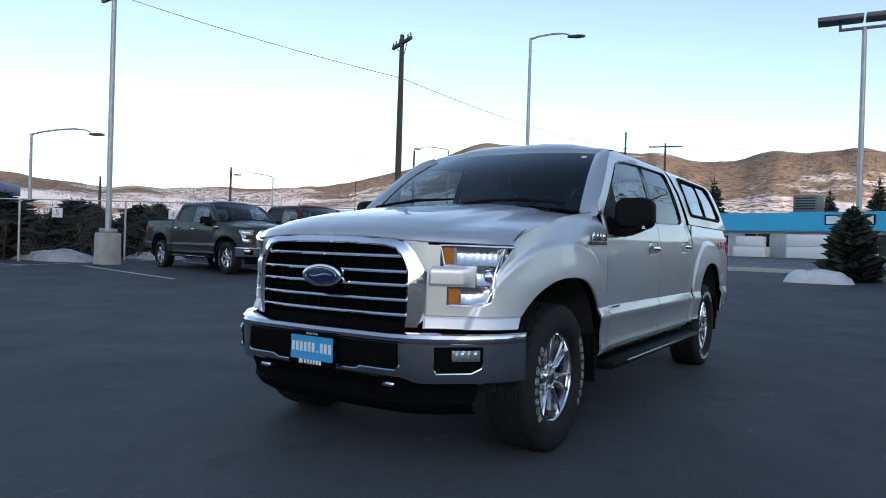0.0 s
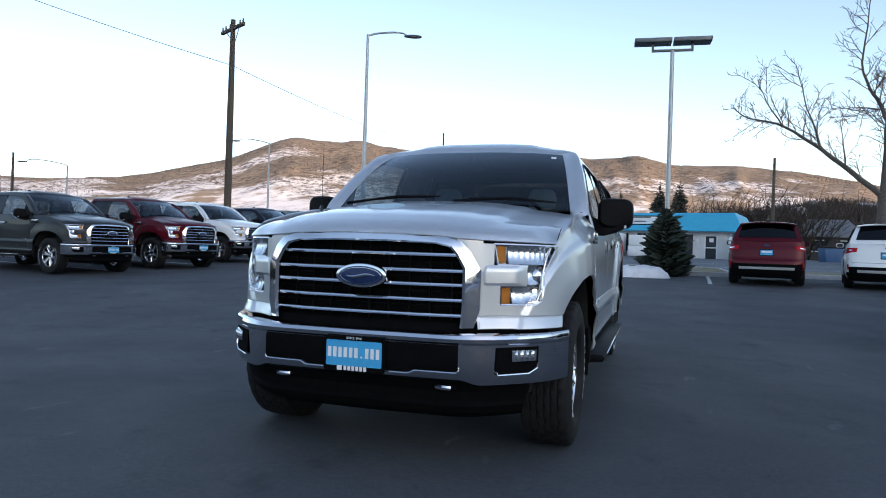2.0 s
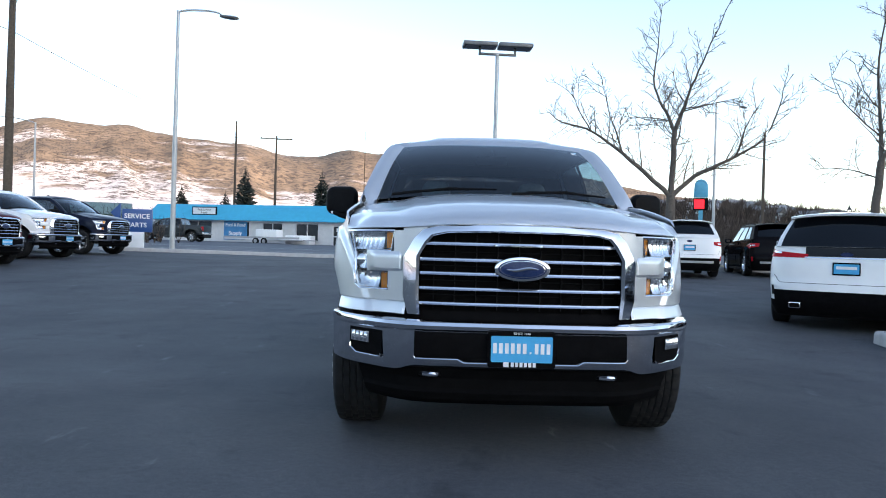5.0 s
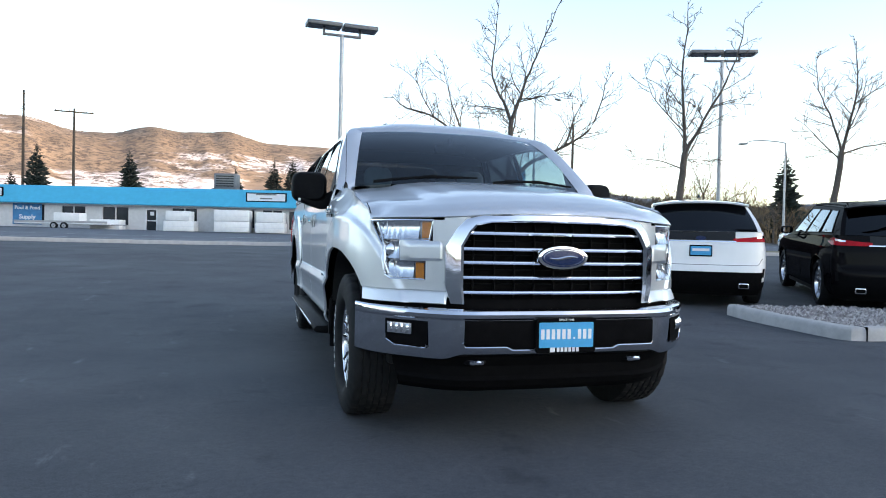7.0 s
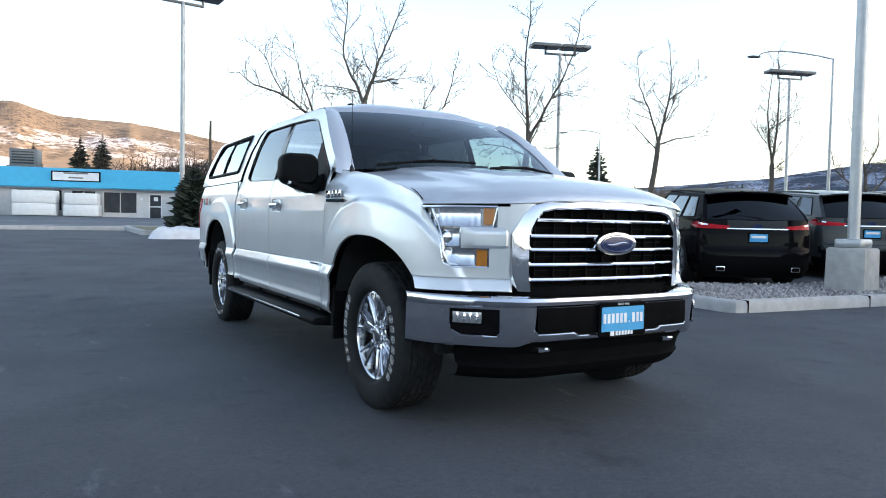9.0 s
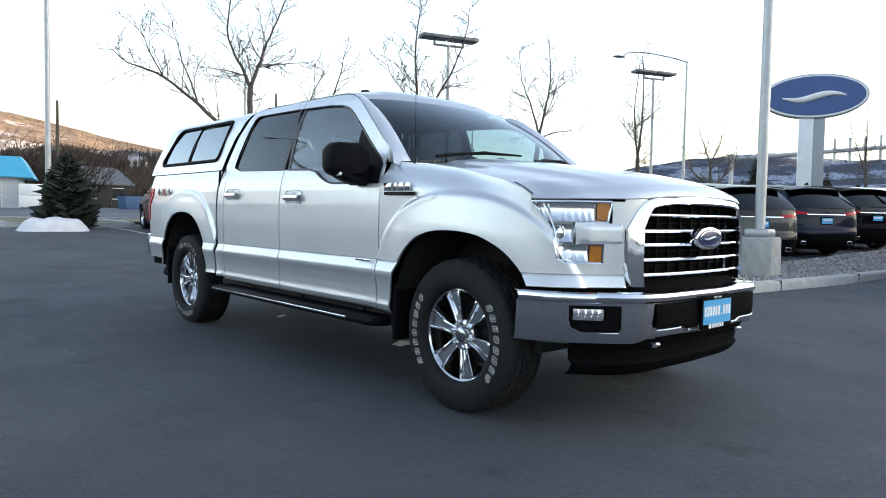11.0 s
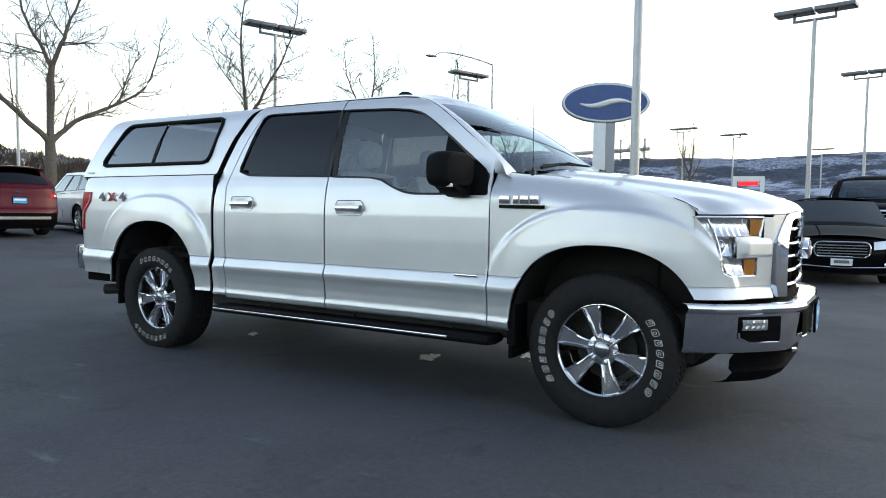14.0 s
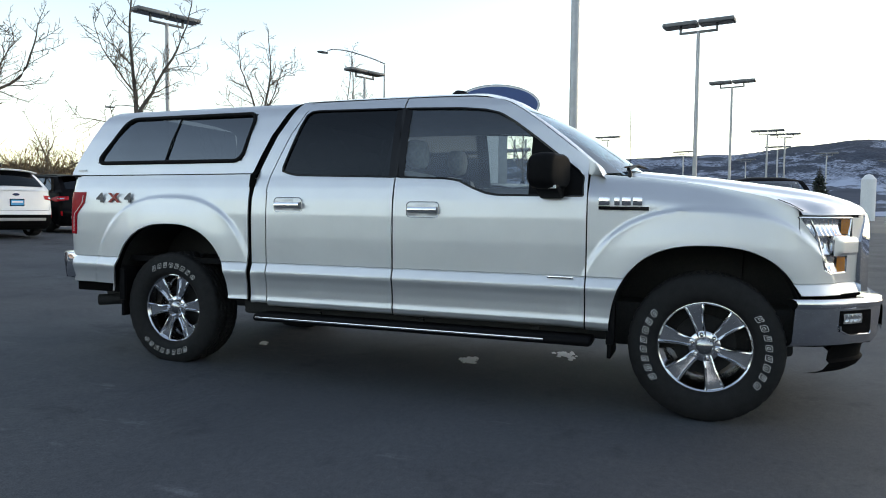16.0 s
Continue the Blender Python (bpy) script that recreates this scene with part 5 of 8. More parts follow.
        for i in range(4):
            for j in range(2):
                x = fx - 0.033 + i * 0.022
                part("fog_facet", Mesh().box((-0.0085, -0.002, -0.010), (0.0085, 0.002, 0.010)).shifted(Matrix.Translation((sg * x, BUMP(x) - 0.015, 0.579 + j * 0.026)) @ Matrix.Rotation(radians(-14 if j else 14), 4, "X") @ Matrix.Rotation(radians(9 if i % 2 else -9), 4, "Z")), "alloy", fog, bevel=0.0015)
        edge_pts = [(0.668, 0.52), (0.675, 0.503), (0.80, 0.505), (0.835, 0.53), (0.838, 0.555)]
        part("pocket_edge", Mesh().tube([(sg * x, BUMP(x) - 0.006, z) for x, z in edge_pts], 0.0055, 6), "chrome", bp)
        hook = [(sg * (0.425 + 0.052 * math.cos(a)), -0.80 - 0.075 * math.sin(a), 0.430 + 0.005 * math.sin(a)) for a in [math.pi * k / 10 for k in range(11)]]
        part("tow_hook", Mesh().tube(hook, 0.012, 8), "trim", t, "black tow hook")
        part("hook_tip", Mesh().tube(hook[3:8], 0.0135, 8), "chrome", t)
    dam = []
    for x in spaced(-0.80, 0.80, 0.05):
        y = BUMP(abs(x))
        dam.append([(x * k, y + d, z) for k, d, z in ((1, 0.05, 0.465), (0.985, 0.085, 0.41), (0.965, 0.09, 0.36), (0.955, 0.075, 0.342), (0.945, 0.10, 0.305), (0.93, 0.14, 0.278), (0.93, 0.20, 0.272))])
    part("air_dam", Mesh().grid(dam), "dull_black", t, "black lower air dam", sharp=20)
    # dealer plate
    pl = part("number_plate", Mesh().prism([(u, 0.572 + v) for u, v in rounded(0.318, 0.168, 0.012)], "y", -0.958, -0.945), "dull_black", t, "blue dealer plate in a black frame", bevel=0.003)
    part("plate_field", Mesh().prism([(u, 0.575 + v) for u, v in rounded(0.288, 0.122, 0.006)], "y", -0.960, -0.957), "blue_plate", pl)
    for k in range(10):
        x = -0.126 + k * 0.0278
        part("print_bar", Mesh().box((x - 0.0085, -0.962, 0.555), (x + 0.0085, -0.9598, 0.603)) if k != 6 else Mesh().box((x - 0.004, -0.962, 0.555), (x + 0.004, -0.9598, 0.564)), "letter", pl)
    low = Mesh().box((-0.085, -0.9605, 0.492), (-0.060, -0.9588, 0.515))
    for k in range(6):
        low.box((-0.05 + k * 0.0205, -0.9605, 0.493), (-0.05 + k * 0.0205 + 0.014, -0.9588, 0.514))
    part("frame_print", low, "letter", pl)
    part("frame_print", text_mesh("SINCE 1946", 0.016, 0.0006).shifted(Matrix.Translation((0, -0.959, 0.648))), "letter", pl)
    # --- tail ---
    part("tailgate", Mesh().prism([(-0.90, 0.62), (0.90, 0.62), (0.90, 1.355), (-0.90, 1.355)], "y", 4.53, 4.60), skin, t, bevel=0.012)
    part("rear_bumper", Mesh().grid([[(x * (1 - q), 4.62 + 0.10 * math.cos(x * 1.2) + d, z) for q, d, z in ((0.02, -0.18, 0.785), (0, -0.01, 0.795), (0, 0.0, 0.76), (0.01, -0.015, 0.60), (0.02, -0.16, 0.585))] for x in spaced(-0.97, 0.97, 0.08)]), "bumper_chrome", t, "chrome rear bumper")
    for sg in (1, -1):
        part("bumper_end", Mesh().prism([(sg * 0.90, 4.44), (sg * 0.978, 4.46), (sg * 0.982, 4.60), (sg * 0.95, 4.665), (sg * 0.88, 4.69)], "z", 0.60, 0.79), "bumper_chrome", t, bevel=0.012)
    part("tail_pipe", Mesh().tube([(-0.70, 4.05, 0.43), (-0.76, 4.25, 0.425), (-0.86, 4.42, 0.418)], [0.04, 0.042, 0.044], 16, False).tube([(-0.70, 4.05, 0.43), (-0.76, 4.25, 0.425), (-0.86, 4.42, 0.418)], [0.036, 0.038, 0.039], 16, False), "under", t, "dark steel tail pipe")
    part("bed_floor", Mesh().box((-0.90, 2.96, 0.74), (0.90, 4.54, 0.78)), "trim", t)
    for sg in (1, -1):
        part("bed_rail", Mesh().box((sg * 0.84, 2.94, 1.352), (sg * 0.925, 4.58, 1.372)), "trim", t, bevel=0.006)
    for y in (0.0, 3.635):
        for sg in (1, -1):
            wheel(t, (sg * 0.828, y, 0.407), sg, 0.0 if y < 1 else 82.0)
    return t


def add_topper(t):
    """A silver fibreglass cap over the load bed, with dark sliding side windows."""
    TOP = table([(1.38, 0.945), (1.50, 0.918), (1.65, 0.872), (1.78, 0.818), (1.84, 0.775), (1.875, 0.70)])
    front = lambda z: cab_rear(z) + 0.045
    back = lambda z: float(np.interp(z, [1.38, 1.42, 1.80, 1.87, 1.9], [4.585, 4.575, 4.39, 4.345, 4.30]))
    wz0, wz1 = 1.468, 1.805
    wf = lambda z: lerp(3.03, 2.975, (z - wz0) / (wz1 - wz0))
    wr = lambda z: lerp(4.345, 4.125, (z - wz0) / (wz1 - wz0))
    cap = Mesh()
    for sg in (1, -1):
        for z0, z1, fa, fb in ((1.38, wz0, front, back), (wz1, 1.875, front, back), (wz0, wz1, front, wf), (wz0, wz1, wr, back)):
            cap.grid([[(sg * TOP(z), lerp(fa(z), fb(z), k / 14), z) for k in range(15)] for z in spaced(z0, z1, 0.022)])
    rf = []
    for v in spaced(0, 1, 0.08):
        row = []
        for u in spaced(-1, 1, 0.08):
            y = lerp(front(1.875), back(1.875), v) 
            z = 1.875 + 0.055 * (1 - abs(u) ** 2.6) * (1 - 0.35 * smooth(0.7, 1, v))
            row.append((u * 0.70, y, z))
        rf.append(row)
    cap.grid(rf)
    cap.grid([[(u * (TOP(z) - 0.0), back(z), z) for u in spaced(-1, 1, 0.2)] for z in (1.38, 1.46)])
    c = part("bed_cap", cap, "silver", t, "silver bed cap with dark side windows")
    part("cap_rear_window", Mesh().grid([[(u * TOP(z), back(z) - 0.003, z) for u in (-1, 0, 1)] for z in (1.46, 1.6, 1.74, 1.875)]), "pane_cap", c)
    for sg in (1, -1):
        def side(g):
            return g if sg > 0 else g.mirrored()
        mid = lambda z: lerp(3.70, 3.64, (z - wz0) / (wz1 - wz0))
        for a, b, inset in ((wf, mid, 0.010), (mid, wr, 0.004)):
            part("sliding_pane", side(Mesh().grid([[(TOP(z) - inset, lerp(a(z), b(z), k / 4), z) for k in range(5)] for z in spaced(wz0, wz1, 0.05)])), "pane_cap", c)
        n = 10
        ring = [(lerp(wf(lerp(wz0, wz1, v + 0.5)), wr(lerp(wz0, wz1, v + 0.5)), u + 0.5), lerp(wz0, wz1, v + 0.5)) for u, v in ((p / 1.2, q / 0.34) for p, q in rounded(1.2, 0.34, 0.06, 5))]
        pts = [(TOP(z) + 0.002, y, z) for y, z in ring]
        part("window_frame", side(Mesh().tube(pts + pts[:1], 0.015, 8, False)), "trim", c, "black window frame")
        part("mullion", side(Mesh().tube([(TOP(z) + 0.001, mid(z), z) for z in (wz0, 1.62, wz1)], 0.0055, 6)), "trim", c)
        part("cap_seal", side(Mesh().box((0.90, 2.94, 1.368), (0.934, 4.58, 1.384))), "trim", c)
        part("cap_seam", side(Mesh().grid([[(TOP(min(z, 1.875)) - 0.02 if z > 1.38 else 0.965, front(z) + d, z) for d in (-0.045, 0.002)] for z in spaced(0.55, 1.875, 0.05)])), "seam", c)
        part("cap_flange", side(Mesh().grid([[(TOP(z) - d, front(z) + 0.004, z) for d in (0.004, 0.05, 0.12)] for z in spaced(1.375, 1.875, 0.05)])), "trim", c)
        part("maker_mark", side(Mesh().box((0.93, 4.44, 1.405), (0.944, 4.52, 1.42))), "letter", c)
    # drive badges on the bed sides
    for sg in (1, -1):
        for k, ch in enumerate("4x4"):
            y = 4.255 - 0.135 * k if sg < 0 else 4.0 + 0.135 * k
            g = text_mesh(ch.upper() if ch == "x" else ch, 0.112, 0.0015, 0.004)
            m = Matrix.Translation((sg * 0.993, y, 1.205)) @ Matrix.Rotation(radians(90 if sg > 0 else -90), 4, "Z") @ Matrix.Diagonal((1.25, 1, 0.85, 1))
            part("drive_badge", g.shifted(m), "decal_red" if ch == "x" else "decal", t)


hero = build_pickup("silver", "silver crew cab pickup with a bed cap, standing on the lot")


# ---- parked cars ----
def build_car(skin, label, category, L, wb, W, H, belt, rear_over, style):
    """A car that faces -y, front axle over the origin. style: wagon (tall, upright tail) or saloon."""
    t = thing("car" if style == "saloon" else "suv", label, category)
    nose, tail = -(L - wb - rear_over), wb + rear_over
    wagon = style == "wagon"
    R = 0.345 if not wagon else 0.365
    arches = [(0.0, R, R + 0.055, R + 0.06), (wb, R, R + 0.055, R + 0.06)]
    wl = table([(0.20, W * 0.90), (0.30, W * 0.965), (0.45, W * 0.985), (0.62, W), (belt - 0.22, W), (belt - 0.08, W * 0.985), (belt, W * 0.955)])

    def pf(y):
        q = abs((y - (nose + tail) / 2) / (L / 2))
        return 1 - (0.17 if y < wb / 2 or not wagon else 0.09) * q ** 7

    def low(y):
        z = max([v for v in (arch_z(a, y) for a in arches) if v] + [0.24])
        return z

    def top(y):
        if y < 0.35:
            return lerp(belt - (0.26 if wagon else 0.24), belt - 0.02, smooth(nose - 0.1, 0.45, y) ** 0.75)
        return belt + (0.085 if wagon else 0.05) * smooth(wb * 0.3, tail, y)
    cols = sorted(set(round(v, 4) for v in spaced(nose, tail - 0.30, 0.09) + [a[0] + a[2] * math.sin(math.pi / 2 * k / 10) for a in arches for k in range(-10, 11)]))
    zs = [0.24, 0.30, 0.38, 0.45, 0.55, 0.62, 0.7, belt - 0.22, belt - 0.15, belt - 0.08, belt - 0.04]
    for sg in (1, -1):
        rows = []
        for y in cols:
            lo, hi = low(y), top(y)
            rows.append([(sg * (wl(min(z, belt)) * pf(y) + (0.012 * smooth(1.35, 1.02, min(arch_level(a, y, z) for a in arches)))), y, z) for z in [lo] + [min(max(v, lo), hi) for v in zs] + [hi]])
        part("body_side", Mesh().grid(rows), skin, t, rim=0.02)
        for ya, yb in ((0.62, 1.62), (1.64, min(2.55, wb - 0.15))):
            for yy in (ya, yb):
                part("door_seam", Mesh().tube([(sg * (wl(z) * pf(yy) + 0.001), yy, z) for z in (0.38, 0.6, belt - 0.1)], 0.004, 4), "seam", t)
        part("sill", Mesh().grid([[(sg * (wl(0.24) * pf(y) + d), y, z) for d, z in ((-0.06, 0.19), (0.012, 0.20), (0.02, 0.30), (0.0, 0.33))] for y in spaced(0.45, wb - 0.45, 0.2)]), "trim", t)
    # cabin above the belt
    roof_w, roof_z = W * (0.69 if wagon else 0.74), H
    a_line = lambda q: (lerp(0.42, 1.28, q), lerp(top(0.40), H - 0.07, q))
    d_line = (lambda q: (lerp(tail - 0.13, tail - 0.62, q ** 1.15), lerp(top(tail) + 0.0, H - 0.125, q))) if wagon else (lambda q: (lerp(tail - 0.55, tail - 1.28, q), lerp(top(tail) - 0.02, H - 0.07, q)))
    half = lambda q: lerp(W * 0.935, roof_w + 0.03, q ** 1.15)
    for sg in (1, -1):
        def sheet_of(fa, fb, off, n=10):
            rows = []
            for q in spaced(0, 1, 0.1):
                (ya, za), (yb, zb) = a_line(q), d_line(q)
                rows.append([(sg * (half(q) * pf(lerp(ya, yb, lerp(fa, fb, k / n))) + off), lerp(ya, yb, lerp(fa, fb, k / n)), lerp(za, zb, lerp(fa, fb, k / n))) for k in range(n + 1)])
            return rows
        part("cabin_side", Mesh().grid(sheet_of(0, 1, 0, 16)), skin, t)
        for fa, fb in (((0.07, 0.36), (0.39, 0.67), (0.71, 0.90)) if wagon else ((0.08, 0.46), (0.50, 0.86))):
            rows = sheet_of(fa, fb, 0.006)
            w = part("side_window", Mesh().grid(rows[1:-1]), "pane_side", t)
            ring = rows[1] + [r[-1] for r in rows[2:-2]] + rows[-2][::-1] + [r[0] for r in rows[2:-2]][::-1]
            part("window_trim", Mesh().tube(ring + ring[:1], 0.007, 5, False), "chrome" if not wagon else "trim", w)
        part("wing_mirror", Mesh().grid([[(sg * (W * 0.97 + u), 0.72 + d, belt + 0.03 + v) for u, v in rounded(0.20 * k, 0.13 * k, 0.04 * k, 3)] for d, k in ((0, 0.7), (0.03, 1), (0.10, 0.95), (0.12, 0.7))], close=True).shifted(Matrix.Translation((sg * 0.10, 0, 0.06))), skin, t)
        if wagon:
            part("roof_rail", Mesh().tube([(sg * (roof_w - 0.01), y, H - 0.055 - 0.03 * (y - 1.25) / (tail - 1.95) + 0.02 * math.sin((y - 1.2) / (tail - 1.9) * math.pi)) for y in spaced(1.25, tail - 0.7, 0.2)], 0.014, 6), "trim", t)
    # roof, bonnet, screens
    rf = []
    for q in spaced(0, 1, 0.08):
        ya, yb = a_line(1)[0], d_line(1)[0]
        y = lerp(ya, yb, q)
        zc = lerp(a_line(1)[1], d_line(1)[1], q)
        rf.append([(u * (roof_w + 0.03) * pf(y), y + (0.04 * (1 - abs(u) ** 2) * (-1 if q < 0.5 else 1)) * abs(q - 0.5) * 2, zc + (0.07 + 0.02 * math.sin(q * math.pi)) * (1 - abs(u) ** 3)) for u in spaced(-1, 1, 0.125)])
    part("roof", Mesh().grid(rf), skin, t, rim=0.01)
    ws = []
    for q in spaced(0, 1, 0.1):
        y, z = a_line(q)
        ws.append([(u * half(q) * pf(y), y - 0.14 * (1 - u * u) * (1 - 0.6 * q), z + 0.035 * q * (1 - u * u)) for u in spaced(-1, 1, 0.2)])
    part("windscreen", Mesh().grid(ws), "pane_dark", t)
    hd = []
    for y in spaced(nose + 0.06, 0.42, 0.08):
        hd.append([(u * wl(belt - 0.05) * pf(y) * 1.0, y - 0.12 * (1 - u * u) * (1 if y > 0.3 else 0.7), top(y) + 0.075 * (1 - abs(u) ** 2.5)) for u in spaced(-1, 1, 0.1)])
    part("bonnet", Mesh().grid(hd), skin, t)
    # tail: wraps round from the sides in one sweep
    deep = table([(0.20, tail - 0.05), (0.33, tail + 0.04), (0.42, tail + 0.065), (0.60, tail + 0.065), (0.69, tail + 0.02), (belt - 0.12, tail - 0.01), (belt + 0.06, tail - 0.06)])
    zt, y_in = top(tail), tail - 0.30

    def shell_at(q, z, off=0.0):
        """q: 0 at the side, 1 at the middle of the tail."""
        w = q * math.pi / 2
        cx, cy = max(0.0, math.cos(w)) ** 0.62, math.sin(w) ** 0.62
        return (wl(min(z, belt)) * pf(y_in) * cx + off * math.cos(w), y_in + (deep(z) - y_in) * cy + off * math.sin(w), z)

    def across(q0, zs_, off=0.0, q1=1.0, n=14):
        """A band from q0 on one side over the middle to the other; with q1 < 1, two patches left and right."""
        if q1 < 1:
            g = Mesh().grid([[shell_at(lerp(q0, q1, k / n), z, off) for k in range(n + 1)] for z in zs_])
            return g.add(g.mirrored())
        rows = []
        for z in zs_:
            r = [shell_at(lerp(q0, 1, k / n), z, off) for k in range(n + 1)]
            rows.append(r + [(-x, y, z2) for x, y, z2 in r[:-1][::-1]])
        return Mesh().grid(rows)
    zr = [0.40, 0.42, 0.50, 0.58, 0.63, 0.66, 0.69, 0.73, 0.80, 0.88, belt - 0.12, belt - 0.04, belt, zt]
    hull = across(0.0, zr, n=22)
    edge_row = [shell_at(k / 22, zt) for k in range(23)]
    edge_row += [(-x, y, z) for x, y, z in edge_row[:-1][::-1]]
    hull.grid([edge_row, [(x * 0.955, y - 0.035, z + 0.012) for x, y, z in edge_row], [(x * 0.88, y - 0.10, z + 0.014) for x, y, z in edge_row]])
    part("tail_panel", hull, skin, t, sharp=28)
    part("lower_tail", across(0.0, [0.20, 0.24, 0.33, 0.405], 0.003), "dull_black" if wagon else skin, t)

    def rear_sheet(w, lift, qs):
        rows = []
        for q in qs:
            y, z = d_line(q)
            rows.append([(u * half(q) * pf(y), y + lift + (0.10 if wagon else 0.14) * (1 - abs(u) ** 2.2), z + 0.05 * q * (1 - u * u) + lift * 0.4) for u in spaced(-w, w, 0.07)])
        return Mesh().grid(rows)
    part("rear_frame", rear_sheet(1.0, 0.0, spaced(0, 1, 0.1)), skin, t)
    part("rear_window", rear_sheet(0.93 if L > 4.6 else 0.86, 0.012, spaced(0.0 if L > 4.6 else 0.2, 0.97, 0.097)), "pane_dark", t, "dark rear window")
    if wagon:
        sp = [[(u * (roof_w + 0.03), d_line(1)[0] + 0.10 + d - 0.05 * u * u, H - 0.02 + z - 0.05 * abs(u) ** 3) for u in spaced(-1, 1, 0.2)] for d, z in ((-0.12, -0.028), (0.06, -0.035), (0.17, -0.05), (0.16, -0.075), (-0.05, -0.085))]
        part("roof_spoiler", Mesh().grid(sp), skin, t)
        part("roof_antenna", Mesh().grid([[(u * w, d_line(1)[0] - 0.25 + d, H - 0.005 + hh * (1 - abs(u))) for u in (-1, 0, 1)] for d, w, hh in ((0, 0.004, 0.01), (0.05, 0.025, 0.05), (0.13, 0.03, 0.075), (0.16, 0.01, 0.05))]), "gloss_black", t)
        part("tail_step", across(0.30, [0.40, 0.43, 0.52, 0.545], 0.006), "dull_black", t)
        part("hatch_seam", Mesh().tube([shell_at(q, 0.645 + 0.10 * smooth(0.45, 0.30, q), 0.001) for q in spaced(0.30, 1, 0.05)] + [(-x, y, z) for x, y, z in [shell_at(q, 0.645 + 0.10 * smooth(0.45, 0.30, q), 0.001) for q in spaced(0.30, 1, 0.05)][::-1]], 0.0035, 4), "seam", t)
        if L > 4.6:
            part("hatch_band", across(0.76, [belt - 0.045, belt, zt], 0.006), "gloss_black", t, "black band under the rear window")
            part("hatch_strip", across(0.76, [belt - 0.066, belt - 0.048], 0.010), "chrome", t)
            yp = shell_at(0.694, 0.34)[1]
            for sg in (1, -1):
                part("tail_pipe", Mesh().prism([(sg * W * 0.62 + u, 0.345 + v) for u, v in rounded(0.15, 0.085, 0.02)], "y", yp - 0.08, yp + 0.035), "bumper_chrome", t, bevel=0.008)
                # Black plate on the solid pipe imitates the shade inside its mouth.
                part("pipe_mouth", Mesh().prism([(sg * W * 0.62 + u, 0.345 + v) for u, v in rounded(0.118, 0.056, 0.015)], "y", yp + 0.03, yp + 0.037), "seam", t)
        else:
            part("skid_band", across(0.60, [0.40, 0.41, 0.455, 0.465], 0.022), "steel", t, "silver skid band on the bumper")
    for sg in (1, -1):
        if L > 4.6 and wagon:
            q_in, z_lo, z_hi = 0.78, (lambda q: belt - 0.060), (lambda q: lerp(belt + 0.05, belt - 0.012, q / 0.78))
        else:
            q_in, z_lo, z_hi = 0.56, (lambda q: belt - 0.17 + 0.10 * q), (lambda q: belt - 0.02)
        rows = []
        for v in (0.0, 0.25, 0.5, 0.75, 1.0):
            line = [(wl(min(z, belt)) * pf(y) + 0.008, y, z) for y in (y_in - 0.20 - 0.06 * v, y_in - 0.12, y_in - 0.05) for z in (lerp(z_lo(0), z_hi(0), lerp(0.5, v, (y - y_in + 0.26) / 0.26)),)]
            line += [shell_at(q, lerp(z_lo(q), z_hi(q), v), 0.008) for q in spaced(0.0, q_in, 0.06)]
            rows.append([(sg * x, y, z) for x, y, z in line])
        tl = part("tail_lamp", Mesh().grid(rows), "red_lens", t, "red tail lamp", rim=0.01)
        part("lamp_window", Mesh().grid([[(sg * x, y, z) for x, y, z in [shell_at(q, lerp(z_lo(q), z_hi(q), v), 0.011) for q in spaced(0.10, 0.42, 0.05)]] for v in ((0.62, 0.95) if L > 4.6 else (0.35, 0.62))]), "bumper_chrome", tl, "clear band in the lamp")
        part("rear_reflector", Mesh().grid([[(sg * x, y, z2) for x, y, z2 in [shell_at(q, z, 0.006) for q in (0.22, 0.27, 0.31)]] for z in spaced(0.47, 0.60, 0.03)]), "trim" if skin == "white" else "red_lens", t)
    pz = belt - 0.20 if wagon else 0.62
    yp = deep(pz)
    p0 = part("dealer_plate", Mesh().prism([(u, pz + v) for u, v in rounded(0.32, 0.17, 0.012)], "y", yp + 0.002, yp + 0.016), "gloss_black", t, "blue dealer plate")
    part("plate_field", Mesh().prism([(u, pz + v) for u, v in rounded(0.29, 0.13, 0.008)], "y", yp + 0.016, yp + 0.019), "blue_plate", p0)
    part("plate_mark", Mesh().box((-0.12, yp + 0.018, pz - 0.005), (0.12, yp + 0.021, pz + 0.035)), "letter", p0)
    part("rear_oval", Mesh().prism([(u, belt - 0.012 + v) for u, v in oval(0.15, 0.06, 24)], "y", deep(belt - 0.02) - 0.01, deep(belt - 0.02) + 0.016), "oval_blue", t)
    # nose
    def front(x, z):
        y = float(np.interp(z, [0.2, 0.35, 0.55, 0.72, 0.85], [nose + 0.05, nose - 0.01, nose - 0.02, nose + 0.03, nose + 0.10]))
        return y - 0.10 + 0.24 * (abs(x) / W) ** 2.6
    part("nose_panel", Mesh().grid([[(u * wl(z) * pf(nose), front(u * W, z), z) for u in spaced(-1, 1, 0.1)] for z in (0.22, 0.28, 0.35, 0.45, 0.55, 0.65, 0.74, top(nose) + 0.02)]), skin, t)
    gl = part("grille", Mesh().prism([(u, 0.60 + v) for u, v in rounded(W * 0.86, 0.22, 0.08)], "y", front(0.2, 0.6) - 0.02, front(0.2, 0.6) + 0.06), "gloss_black", t, "chrome-rimmed grille")
    ring = [(u, front(0.2, 0.6) - 0.022, 0.60 + v) for u, v in rounded(W * 0.88, 0.24, 0.09)]
    part("grille_rim", Mesh().tube(ring + ring[:1], 0.014, 6, False), "chrome", gl)
